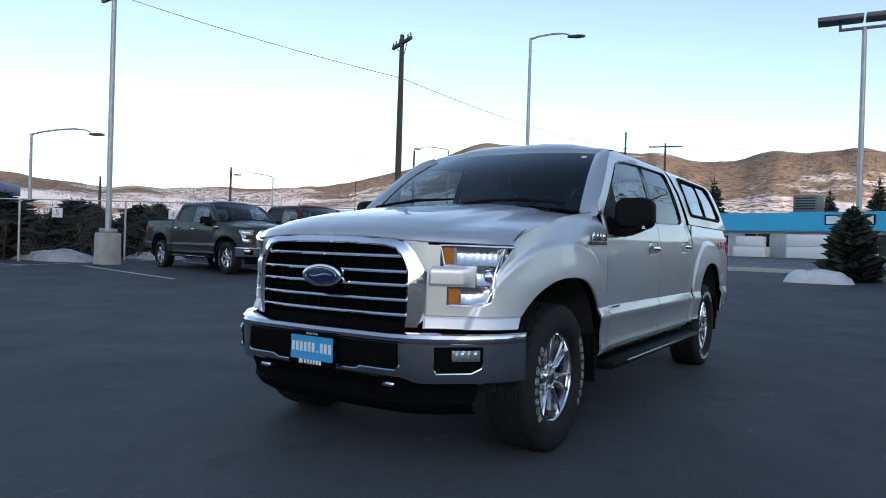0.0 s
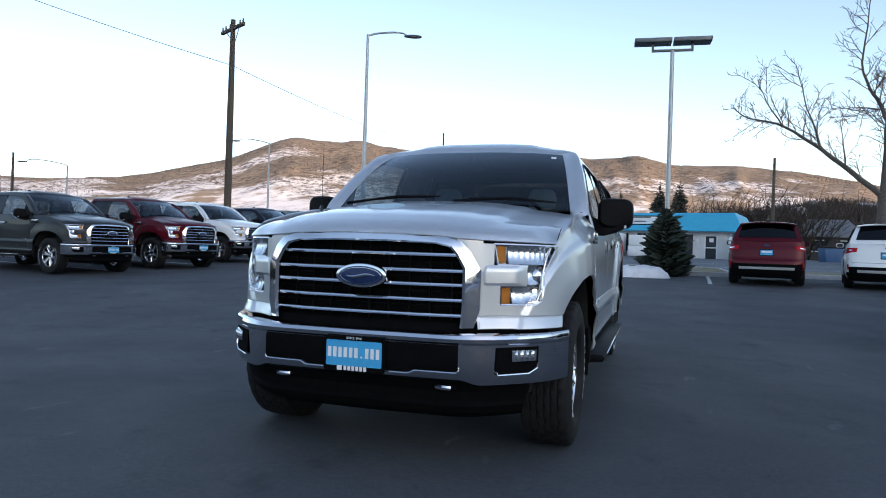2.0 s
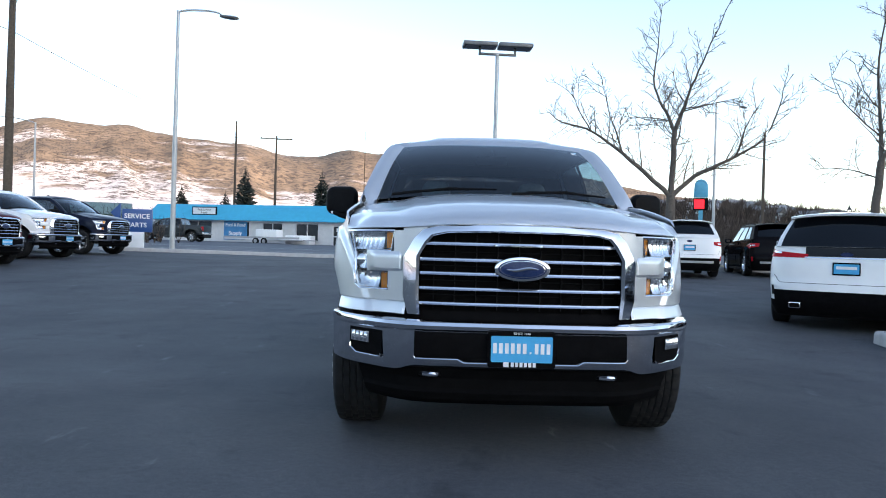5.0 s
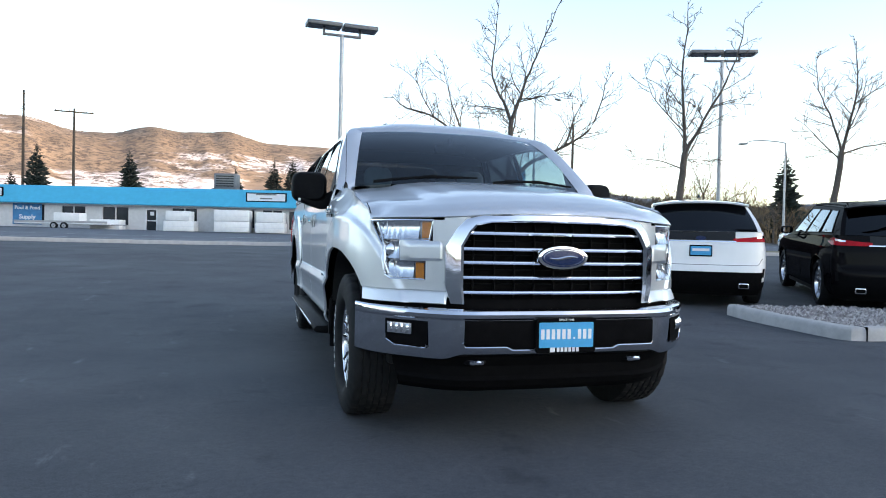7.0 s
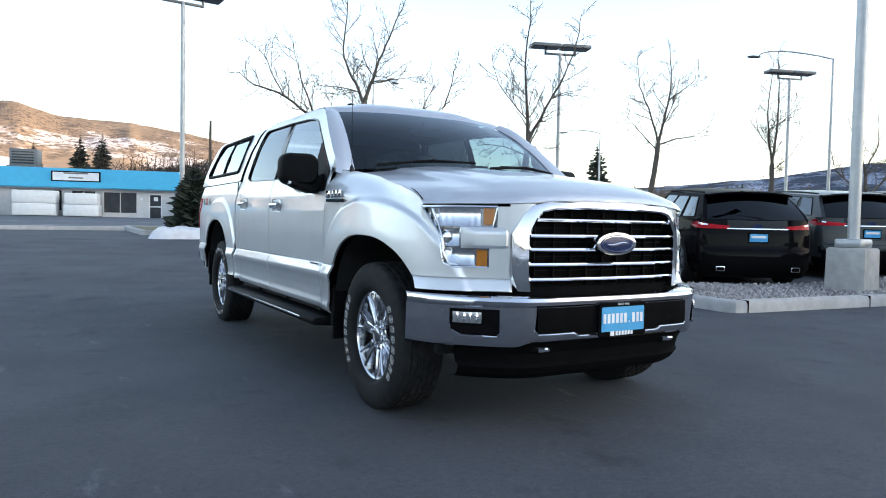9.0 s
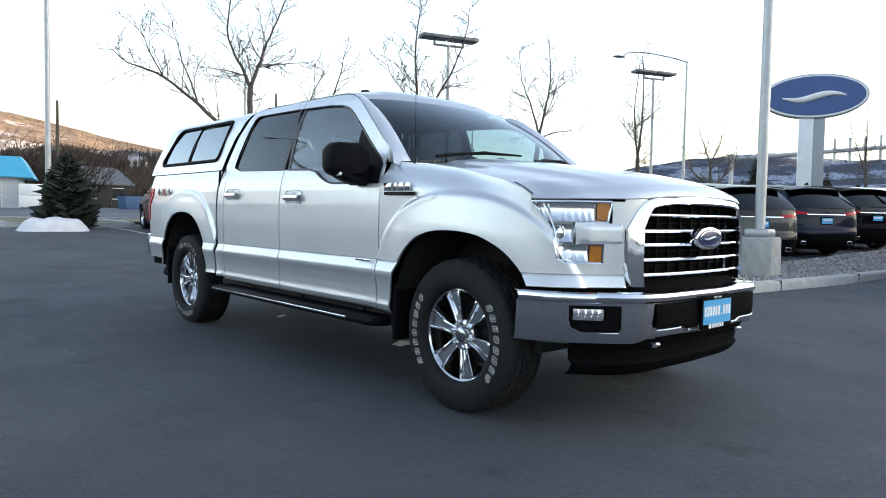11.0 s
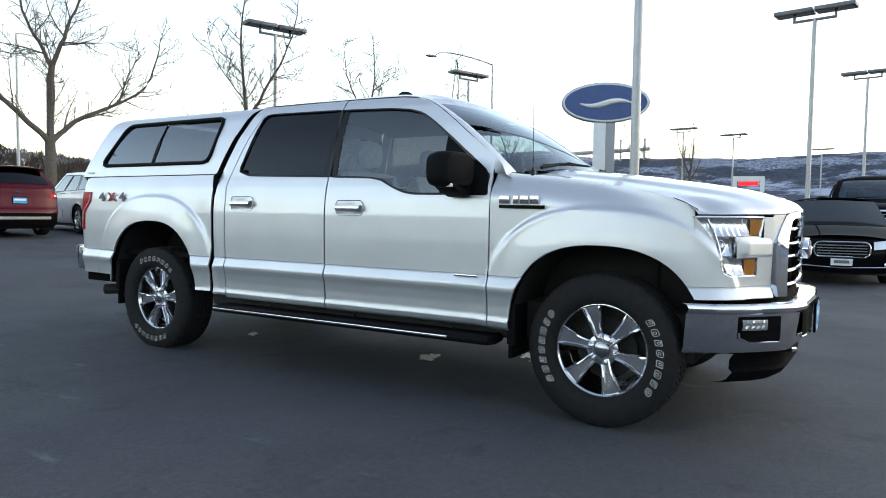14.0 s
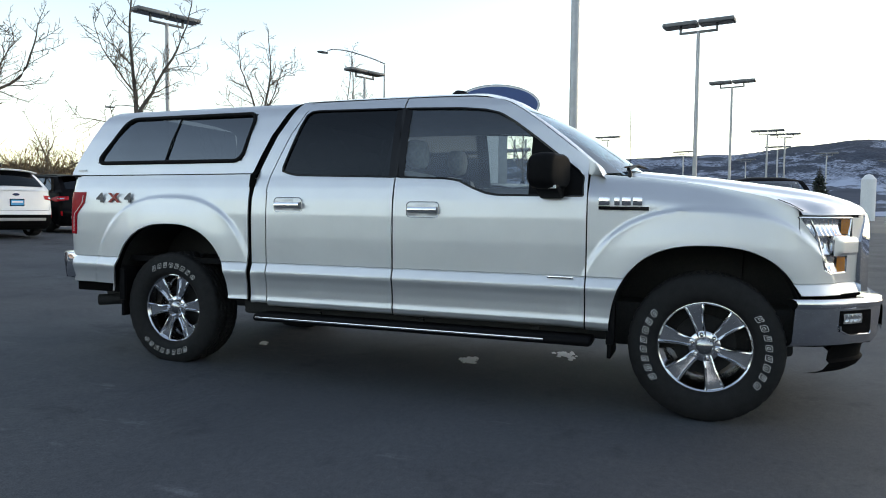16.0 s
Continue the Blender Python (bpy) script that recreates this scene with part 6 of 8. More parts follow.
    for k in range(4):
        part("grille_bar", Mesh().box((-W * 0.40, front(0.2, 0.6) - 0.03, 0.525 + 0.045 * k), (W * 0.40, front(0.2, 0.6) - 0.015, 0.54 + 0.045 * k)), "chrome", gl)
    part("front_plate", Mesh().box((-0.155, front(0, 0.4) - 0.02, 0.34), (0.155, front(0, 0.4) - 0.004, 0.45)), "sign_white", t)
    part("plate_mark", Mesh().box((-0.11, front(0, 0.4) - 0.023, 0.375), (0.11, front(0, 0.4) - 0.019, 0.425)), "decal", t)
    for sg in (1, -1):
        g = [[(sg * lerp(W * 0.50, W * 0.93, k / 7), front(lerp(W * 0.50, W * 0.93, k / 7), z) - 0.012 + 0.22 * max(0, k / 7 - 0.6), z + 0.05 * k / 7) for k in range(8)] for z in spaced(0.60, 0.73, 0.03)]
        hl = part("headlamp", Mesh().grid(g), "reflector", t, "clear headlamp")
        part("lens", Mesh().grid([[(p[0], p[1] - 0.01, p[2]) for p in r] for r in g]), "clear_lens", hl)
        part("fog_lamp", Mesh().lathe([(0.03, 0.045), (0, 0.045), (-0.006, 0.03), (-0.008, 0.001)], (sg * W * 0.72, front(W * 0.72, 0.36) - 0.012, 0.36), "y", 16), "reflector", t)
    part("lower_bar", Mesh().tube([(u * W * 0.80, front(u * W * 0.80, 0.33) - 0.012, 0.33 - 0.03 * (1 - abs(u))) for u in spaced(-1, 1, 0.1)], 0.010, 6), "chrome", t)
    # floor, wheel wells and dark cabin
    part("underbody", Mesh().box((-W * 0.80, nose + 0.15, 0.18), (W * 0.80, tail - 0.2, 0.62)).box((-W * 0.86, 0.5, 0.22), (W * 0.86, wb - 0.5, 0.5)), "under", t)
    part("cabin_interior", Mesh().box((-W * 0.82, 0.6, 0.5), (W * 0.82, tail - 0.45, belt - 0.02)), "dash", t)
    for x in (-0.36, 0.36):
        for y in (1.35, 2.2):
            part("seat", Mesh().box((x - 0.24, y, belt - 0.1), (x + 0.24, y + 0.12, belt + 0.28)).box((x - 0.12, y + 0.02, belt + 0.30), (x + 0.12, y + 0.10, belt + 0.45)), "dash", t, bevel=0.03)
    for y in (0.0, wb):
        for sg in (1, -1):
            w = part("wheel", Mesh().lathe([(-0.08, 0.10), (-0.08, R - 0.10), (0.085, R - 0.098), (0.088, R - 0.112), (0.03, R - 0.125), (0.0, R - 0.13)], (0, 0, 0), "x", 36), "alloy", t, "alloy wheel")
            part("tyre", Mesh().lathe([(-0.10, R - 0.10), (-0.115, R - 0.05), (-0.095, R - 0.008), (-0.07, R), (0.07, R), (0.095, R - 0.008), (0.115, R - 0.05), (0.10, R - 0.10)], (0, 0, 0), "x", 40), "rubber", w)
            spk = Mesh()
            for k in range(5):
                m = Matrix.Rotation(2 * math.pi * k / 5, 4, "X")
                for d in (-0.028, 0.028):
                    spk.box((0.03, d - 0.012, 0.03), (0.065, d + 0.012, R - 0.105), m)
            part("spoke_set", spk.lathe([(0.03, 0.06), (0.07, 0.055), (0.075, 0.001)], (0, 0, 0), "x", 16), "alloy", w)
            part("brake_disc", Mesh().lathe([(-0.01, 0.02), (-0.01, 0.16)], (0, 0, 0), "x", 24), "under", w)
            w.matrix_basis = pose(sg * (W - 0.125), y, R, 0, 0, 0 if sg > 0 else 180)
    return t


def respray(t, old, fresh):
    """Gives the panels of a copied vehicle another paint."""
    for o in (t, *t.children_recursive):
        if o.type == "MESH" and o.material_slots and o.data.materials[0] == M[old]:
            o.material_slots[0].link = "OBJECT"
            o.material_slots[0].material = M[fresh]


def stand(x, y, turn):
    return pose(x, y, ground_z(x, y), 0, 0, turn)


# pickups in a row, noses towards the lane
for x, y, turn, skin, label in ((-11.6, 9.25, 80, "grey", "dark grey crew cab pickup parked in the row"), (-11.3, 12.2, 79, "maroon", "dark red crew cab pickup parked in the row"),
                                (-11.8, 15.9, 79, "white", "white crew cab pickup parked in the row"), (-11.95, 19.6, 79, "navy", "navy blue crew cab pickup at the end of the row"),
                                (14.6, -1.6, -86, "black", "tall black pickup parked beyond the dark saloon")):
    c = copy_thing(hero, stand(x, y, turn))
    tagged(c, label, "pickup truck", "parked pickups")
    respray(c, "silver", skin)
    if skin == "black":
        c.scale = (1.12, 1.12, 1.12)

# sports utility vehicles in the angled row, tails towards the lane
edge = build_car("white", "white sport utility vehicle parked tail out", "suv", 4.80, 2.85, 0.965, 1.66, 1.05, 0.96, "wagon")
tagged(edge, group="angled row of utility vehicles")


def park_tail(src, x, y, heading, first=False):
    """Parks it with the middle of its tail at x, y; heading: degrees clockwise from +y."""
    h = radians(heading)
    d = 2.85 + 0.96
    fx, fy = x + d * math.sin(h), y + d * math.cos(h)
    rx, ry = x + 0.96 * math.sin(h), y + 0.96 * math.cos(h)
    zf, zr = ground_z(fx, fy), ground_z(rx, ry)
    m = pose(fx, fy, zf, 0, 0, 180 - heading) @ pose(0, 0, 0, math.degrees(math.atan2(zr - zf, 2.85)))
    if first:
        src.matrix_basis = m
        return src
    return copy_thing(src, m)


park_tail(edge, 5.0, 4.85, 32, True)
for k, (skin, label) in enumerate((("black", "black sport utility vehicle parked tail out"), ("grey", "dark grey sport utility vehicle parked tail out"), ("navy", "dark blue sport utility vehicle parked tail out"), ("black", "black sport utility vehicle parked tail out"),
                                   ("white", "white sport utility vehicle parked tail out"), ("navy", "dark blue sport utility vehicle parked tail out"), ("black", "black sport utility vehicle parked tail out"), ("grey", "dark grey sport utility vehicle parked tail out"), ("white", "white sport utility vehicle parked tail out"))):
    c = park_tail(edge, 7.5 + 3.1 * k, 3.6 - 0.12 * k, 32)
    tagged(c, label)
    respray(c, "white", skin)

escape = build_car("maroon", "dark red compact utility vehicle parked tail out", "suv", 4.52, 2.69, 0.92, 1.69, 1.03, 0.95, "wagon")
tagged(escape, group="utility vehicles by the island")
for k, (x, y, hd, skin, label) in enumerate(((4.05, 15.2, 8, "maroon", ""), (6.75, 15.2, 12, "white", "white compact utility vehicle parked tail out"), (10.0, 16.4, 12, "black", "black compact utility vehicle parked tail out"))):
    h = radians(hd)
    m = pose(x + 3.64 * math.sin(h), y + 3.64 * math.cos(h), ground_z(x, y + 1.5), 0, 0, 180 - hd)
    if k == 0:
        escape.matrix_basis = m
    else:
        c = copy_thing(escape, m)
        tagged(c, label)
        respray(c, "maroon", skin)

saloon = build_car("black", "dark saloon car standing nose towards the lane", "car", 4.90, 2.85, 0.90, 1.49, 0.98, 1.10, "saloon")
saloon.matrix_basis = stand(9.55, -0.8, -84)


# ---- lamps, poles, kerbs, fence ----
def lot_lamp(x, y, height, turn, plinth=0.62, label="tall lot lamp with two flat heads on a concrete plinth"):
    t = thing("lot_lamp", label, "lamp post", "lot lamps")
    b = part("plinth", Mesh().lathe([(0, 0.40), (plinth - 0.03, 0.385), (plinth, 0.36), (plinth, 0.001)], (0, 0, 0), "z", 4).shifted(Matrix.Rotation(radians(45), 4, "Z")), "concrete", t, "stained concrete plinth", bevel=0.015) if plinth else None
    part("pole_base", Mesh().prism(rounded(0.44, 0.40, 0.06), "z", plinth, plinth + 0.13), "steel", t, bevel=0.03)
    part("pole", Mesh().tube([(0, 0, plinth), (0, 0, height * 0.5), (0, 0, height - 0.25)], [0.085, 0.08, 0.07], 14), "steel", t)
    part("yoke", Mesh().box((-0.70, -0.05, height - 0.30), (0.70, 0.05, height - 0.22)).box((-0.70, -0.04, height - 0.24), (-0.62, 0.04, height)).box((0.62, -0.04, height - 0.24), (0.70, 0.04, height)), "lamp_grey", t, bevel=0.01)
    for sg in (-1, 1):
        h = part("lamp_head", Mesh().box((sg * 0.66 - 0.63, -0.32, height - 0.02), (sg * 0.66 + 0.63, 0.32, height + 0.13)), "lamp_grey", t, "flat grey lamp head", bevel=0.03)
        part("diffuser", Mesh().box((sg * 0.66 - 0.55, -0.26, height - 0.03), (sg * 0.66 + 0.55, 0.26, height - 0.018)), "shop_glass", h)
    t.matrix_basis = stand(x, y, turn)
    return t


lot_lamp(-17.3, 8.5, 8.3, -4, 0.95, "tall lot lamp on a pale concrete plinth by the fence")
lot_lamp(1.70, 21.45, 8.05, 4)
lot_lamp(8.05, 2.38, 9.2, 8, 0.76, "tall lot lamp on a stained concrete plinth in the gravel island")
lot_lamp(16.75, 19.85, 8.1, -20)
lot_lamp(30.6, 18.4, 8.5, -20)
lot_lamp(23.4, 0.5, 8.3, 80)
lot_lamp(40.9, -1.2, 9.1, 80)
for x, y, h in ((60, -4.6, 8.2), (66, -6.5, 8.5), (70, 10, 8.5), (79, -7, 8.5), (88, 3, 8.5), (66, 14, 9), (95, -14, 9), (74, -22, 9), (104, -5, 9), (110, -24, 9)):
    lot_lamp(x, y, h, 78, 0.3, "far lot lamp with flat heads")


def street_lamp(x, y, height, reach, turn, label="grey street lamp with a curved arm"):
    """The arm reaches along the local +x."""
    t = thing("street_lamp", label, "street lamp", "street lamps")
    part("pole", Mesh().tube([(0, 0, 0), (0, 0, height * 0.5), (0, 0, height)], [0.11, 0.09, 0.06], 12), "steel", t)
    arm = [(0, 0, height - 0.05)] + [(reach * math.sin(a) , 0, height + 0.09 * reach * math.sin(a * 1.9)) for a in [math.pi / 2 * k / 8 for k in range(1, 9)]]
    part("arm", Mesh().tube(arm, [0.045] * 5 + [0.035] * 4, 8), "steel", t)
    e = arm[-1]
    part("lamp_head", Mesh().grid([[(e[0] + d, w * math.cos(a), e[2] + hh * math.sin(a) - 0.02) for a in [2 * math.pi * k / 10 for k in range(10)]] for d, w, hh in ((-0.1, 0.04, 0.04), (0.05, 0.13, 0.07), (0.4, 0.16, 0.085), (0.62, 0.12, 0.06), (0.7, 0.02, 0.02))], close=True), "lamp_grey", t, "cobra-head lamp")
    t.matrix_basis = stand(x, y, turn)


street_lamp(-11.42, 24.9, 10.1, 1.75, 20)
street_lamp(-33.0, 14.0, 5.6, 3.0, 30)
street_lamp(-32.9, 52.0, 9.3, 2.7, 208)
street_lamp(-49.0, 45.0, 6.6, 3.2, 220)
street_lamp(19.0, 44.0, 11.0, 2.6, 30)
street_lamp(39.4, 21.4, 11.0, 4.5, 148)
street_lamp(43.0, 45.5, 8.9, 3.1, 138)


def utility_pole(x, y, height, arm, turn, label="dark wooden utility pole with a crossarm"):
    t = thing("utility_pole", label, "utility pole", "utility poles")
    part("pole", Mesh().tube([(0, 0, -0.1), (0, 0, height * 0.6), (0.02, 0, height)], [0.17, 0.14, 0.10], 12), "wood_pole", t)
    if arm:
        part("crossarm", Mesh().box((-arm / 2, -0.06, height - 0.45), (arm / 2, 0.06, height - 0.31)), "wood_pole", t, bevel=0.01)
        part("brace", Mesh().tube([(-arm * 0.3, 0, height - 0.42), (0, 0.1, height - 1.0), (arm * 0.3, 0, height - 0.42)], 0.02, 5), "steel", t)
        for k in (-0.46, -0.32, -0.12, 0.32, 0.46):
            part("insulator", Mesh().lathe([(0, 0.03), (0.08, 0.045), (0.1, 0.03), (0.16, 0.035), (0.19, 0.005)], (k * arm, 0, height - 0.31), "z", 8), "lamp_grey", t)
    else:
        for z in (0.55, 0.72, 0.86):
            part("spur", Mesh().tube([(-0.35, 0, height * z), (0.35, 0, height * z + 0.05)], 0.035, 5), "lamp_grey", t)
    t.matrix_basis = stand(x, y, turn)


utility_pole(-16.6, 22.1, 10.2, 2.1, -30)
utility_pole(-19.3, 77.0, 12.5, 3.7, 10)
utility_pole(-24.4, 78.3, 14.3, 0, 30, "thin tall pole behind the shops")
utility_pole(10.9, 61.5, 8.8, 0, 20, "thin dark utility pole behind the shops")
utility_pole(31.0, 62.0, 12.0, 0, 30, "thin dark utility pole behind the shops")
utility_pole(-58.8, 48.0, 8.2, 0, 30, "thin dark utility pole behind the shops")
utility_pole(-66.4, 37.5, 6.5, 0, 10, "thin dark utility pole behind the shops")
utility_pole(-44.0, 62.0, 11.0, 0, 10, "thin dark utility pole behind the shops")


def cable(a, b, sag, r=0.012):
    a, b = Vector(a), Vector(b)
    return Mesh().tube([a.lerp(b, k / 24) - Vector((0, 0, sag * 4 * (k / 24) * (1 - k / 24))) for k in range(25)], r, 4)


for a, b, s in (((-16.6, 22.1, 8.8), (-40.0, 6.0, 17.5), 0.7), ((-16.6, 22.1, 8.8), (-19.0, 76.7, 12.6), 1.0), ((-19.3, 77.0, 13.2), (60.0, 92.0, 13.0), 1.2), ((31.0, 62.0, 12.0), (110.0, 62.0, 12.5), 1.2), ((31.0, 62.0, 11.0), (110.0, 62.0, 11.3), 1.3)):
    tagged(part("overhead_cable", cable(a, b, s), "trim"), "thin dark overhead cable between poles", "cable", "overhead cables")


def kerb_line(pts, width=0.16, height=0.15):
    """A kerb along points, its outer face on the right-hand side of the way."""
    rows = []
    for i, (x, y) in enumerate(pts):
        a, b = pts[max(0, i - 1)], pts[min(len(pts) - 1, i + 1)]
        d = Vector((b[0] - a[0], b[1] - a[1])).normalized()
        n = Vector((-d.y, d.x))
        z = ground_z(x, y)
        rows.append([(x + n.x * o, y + n.y * o, z + h) for o, h in ((0, -0.05), (0.004, height * 0.7), (0.02, height - 0.012), (0.04, height), (width, height), (width, height - 0.08))])
    return Mesh().grid(rows)


def stroll(pts, step):
    out = []
    for (xa, ya), (xb, yb) in zip(pts, pts[1:]):
        n = max(1, int(math.hypot(xb - xa, yb - ya) / step))
        out += [(lerp(xa, xb, k / n), lerp(ya, yb, k / n)) for k in range(n)]
    return out + [pts[-1]]


# gravel island with the lamp
island = [(4.90, 4.10), (4.82, 3.65), (4.77, 2.60), (4.73, 2.08), (4.80, 1.95), (4.95, 1.89), (5.40, 1.84), (6.57, 1.72), (7.94, 1.57), (9.0, 1.47), (13.3, 1.37), (16.4, 1.24), (26.0, 1.0), (36.0, 0.7)]
path = stroll(island, 0.5)
tagged(part("kerb", kerb_line(path), "kerb"), "worn concrete kerb of the gravel island", "kerb", kind="structure")
joints = Mesh()
for x in (4.95, 7.2, 9.9, 12.6, 15.3):
    y = float(np.interp(x, [p[0] for p in island[4:]], [p[1] for p in island[4:]]))
    z = ground_z(x, y)
    joints.box((x - 0.006, y - 0.004, z), (x + 0.006, y + 0.165, z + 0.154))
tagged(part("kerb_joints", joints, "seam"), "dark joints of the kerb", "kerb", kind="structure")


def inside_island(x, y):
    yk = float(np.interp(x, [p[0] for p in island[4:]], [p[1] for p in island[4:]])) + 0.16
    far = float(np.interp(x, [4.9, 6.4, 8.0, 36.0], [4.0, 3.9, 3.1, 2.3]))
    return x > 4.96 and yk < y < far


bed = []
for i in range(65):
    x = lerp(4.92, 36.0, (i / 64) ** 1.4)
    yk = float(np.interp(x, [p[0] for p in island[4:]], [p[1] for p in island[4:]])) + 0.13
    far = float(np.interp(x, [4.9, 6.4, 8.0, 36.0], [4.1, 4.0, 3.2, 2.4]))
    bed.append([(x, lerp(yk, far, k / 6), ground_z(x, lerp(yk, far, k / 6)) + 0.13 - 0.03 * (k / 6) + 0.012 * noise.noise(Vector((x * 2, k, 3)))) for k in range(7)])
tagged(part("gravel_bed", Mesh().grid(bed), "stone"), "bed of grey landscape gravel behind the kerb", "gravel", kind="structure")
rng = random.Random(5)
peb = Mesh()
count = 0
while count < 7000:
    x = 4.9 + (rng.random() ** 1.9) * 22
    y = rng.uniform(1.2, 4.4)
    if not inside_island(x, y):
        continue
    count += 1
    r = rng.uniform(0.018, 0.048)
    z = ground_z(x, y) + 0.125
    n = len(peb.v)
    a = rng.uniform(0, 6.28)
    for k in range(5):
        w = a + k * 2 * math.pi / 5
        q = r * rng.uniform(0.7, 1.2)
        peb.v.append((x + q * math.cos(w), y + q * math.sin(w), z + rng.uniform(-0.006, 0.006)))
    peb.v.append((x + rng.uniform(-0.3, 0.3) * r, y + rng.uniform(-0.3, 0.3) * r, z + r * rng.uniform(0.6, 1.1)))
    peb.f += [(n + k, n + (k + 1) % 5, n + 5) for k in range(5)]
tagged(part("gravel", peb, "pebble", sharp=10, merge=0, even=True), "grey and brown landscape gravel", "gravel", kind="stuff")

# planted island by the street
ring = [(0.6 + 3.4 * math.cos(a) * (1 + 0.0 * a), 22.3 + 3.2 * math.sin(a)) for a in [2 * math.pi * k / 40 for k in range(41)]]
ring = [(max(0.2, min(3.8, x + 1.0)), max(19.6, min(25.2, y))) for x, y in ring]
tagged(part("island_kerb", kerb_line(ring), "kerb"), "low concrete kerb round the planted island", "kerb", kind="structure")
tagged(part("island_turf", Mesh().poly([(x * 0.98 + 0.01, y, ground_z(x, y) + 0.13) for x, y in ring[:-1]]), "grass"), "dry winter grass on the island", "grass", kind="structure")
strip = sheet(4.6, 60, 21.0, 25.2, 1.0, 0.10).add(sheet(-13.9, -0.4, 24.1, 25.4, 1.0, 0.10))
edge_kerb = kerb_line([(x, 20.86) for x in spaced(4.5, 60, 1.5)]).add(kerb_line([(x, 23.95) for x in spaced(-14.0, 0.15, 1.0)]))
tagged(part("strip_kerb", edge_kerb, "kerb"), "low concrete kerb along the grass strip", "kerb", kind="structure")
tagged(part("planting_strip", strip, "grass"), "dry grass strip with trees along the street", "grass", kind="structure")


def heap(x, y, w, d, h, seed, label):
    rows = []
    for i in range(15):
        row = []
        for j in range(21):
            u, v = j / 10 - 1, i / 7 - 1
            q = max(0.0, 1 - (abs(u) ** 2.6 + abs(v) ** 2.4))
            z = h * q ** 0.6 * (0.85 + 0.35 * noise.noise(Vector((u * 2.3 + seed, v * 2.3, seed))))
            row.append((u * w / 2, v * d / 2, z - 0.03))
        rows.append(row)
    ob = tagged(part("snow_bank", Mesh().grid(rows), "snow" if "rounded" in label else "snow_dirty", sharp=60), label, "snow", "snow piles")
    ob.matrix_basis = stand(x, y, 0)


heap(0.95, 17.4, 1.7, 0.9, 0.46, 1, "old rounded snow pile by the planted island")
for k, (x, y, w, h) in enumerate(((-19.6, 8.2, 4.2, 0.42), (-21.2, 5.6, 4.0, 0.38), (-18.2, 11.0, 2.6, 0.36), (-22.6, 3.2, 3.4, 0.3))):
    heap(x - 1.2, y + 0.6, w, 1.4, h, k + 4, "dirty snow bank behind the fence")
for k, (x, y, w) in enumerate(((0.05, 1.68, 0.20), (0.52, 1.02, 0.24), (-0.08, 3.45, 0.09))):
    g = Mesh()
    r2 = random.Random(k)
    for _ in range(70):
        px, py, s = r2.gauss(0, w * 0.26), r2.gauss(0, w * 0.13), r2.uniform(0.008, 0.026)
        n = len(g.v)
        for q in range(5):
            a = q * 2 * math.pi / 5
            g.v.append((px + s * math.cos(a) * 1.4, py + s * math.sin(a), 0.0))
        g.v.append((px, py, s * 0.5))
        g.f += [(n + q, n + (q + 1) % 5, n + 5) for q in range(5)]
    ob = tagged(part("ice_crumbs", g, "ice", merge=0), "white crumbs of ice lying on the asphalt", "ice", kind="stuff")
    ob.matrix_basis = stand(x, y, 20 * k)

# painted lines
lines = Mesh()
def stripe(xa, ya, xb, yb, w):
    d = Vector((xb - xa, yb - ya)).normalized()
    n = Vector((-d.y, d.x)) * w / 2
    m = max(1, int(math.hypot(xb - xa, yb - ya) / 1.5))
    lines.grid([[(lerp(xa, xb, k / m) + s * n.x, lerp(ya, yb, k / m) + s * n.y, ground_z(lerp(xa, xb, k / m) + s * n.x, lerp(ya, yb, k / m) + s * n.y) + 0.008) for s in (-1, 1)] for k in range(m + 1)])
for y in (7.0, 10.4, 13.9, 17.7, 21.2):
    stripe(-17.2, y + 0.7, -11.6, y - 0.3, 0.11)
stripe(-19.0, 4.2, -17.0, 22.0, 0.12)
stripe(-23.0, 6.2, -18.6, 6.9, 0.11)
for k in range(1):
    stripe(2.75 + 2.9 * k, 15.3, 2.95 + 2.9 * k, 19.6, 0.10)
tagged(part("parking_lines", lines, "line", merge=0), "worn white parking lines", "road marking", kind="structure")
lines = Mesh()
stripe(-80, 28.2, 110, 28.2, 0.16)
stripe(-80, 30.9, 110, 30.9, 0.14)
stripe(-80, 38.0, 110, 38.0, 0.16)
tagged(part("road_lines", lines, "line", merge=0), "white lines along the street", "road marking", kind="structure")

# fence with number boards
fn = thing("wire_fence", "grey chain-link fence with posts and a top rail", "fence")
fp = [(-26.0, -2.5), (-23.3, 2.6), (-20.7, 7.6), (-19.1, 10.2), (-17.6, 12.9), (-16.3, 15.4), (-15.0, 17.9)]
for x, y in fp:
    part("post", Mesh().tube([(x, y, ground_z(x, y)), (x, y, ground_z(x, y) + 2.0)], 0.032, 8), "steel", fn)
part("top_rail", Mesh().tube([(x, y, ground_z(x, y) + 1.98) for x, y in fp], 0.022, 6), "steel", fn)
wire = Mesh()
for (xa, ya), (xb, yb) in zip(fp, fp[1:]):
    n = 26
    for k in range(n):
        for s in (1, -1):
            p0, p1 = (k / n, 0.05), (k / n + 6.5 / n * s, 1.95)
            q0, q1 = p0[0], max(0.0, min(1.0, p1[0]))
            if q0 == q1:
                continue
            top = 0.05 + 1.9 * (q1 - q0) / (p1[0] - p0[0])
            wire.tube([(lerp(xa, xb, q0), lerp(ya, yb, q0), ground_z(xa, ya) + 0.05), (lerp(xa, xb, q1), lerp(ya, yb, q1), ground_z(xa, ya) + top)], 0.002, 3, False)
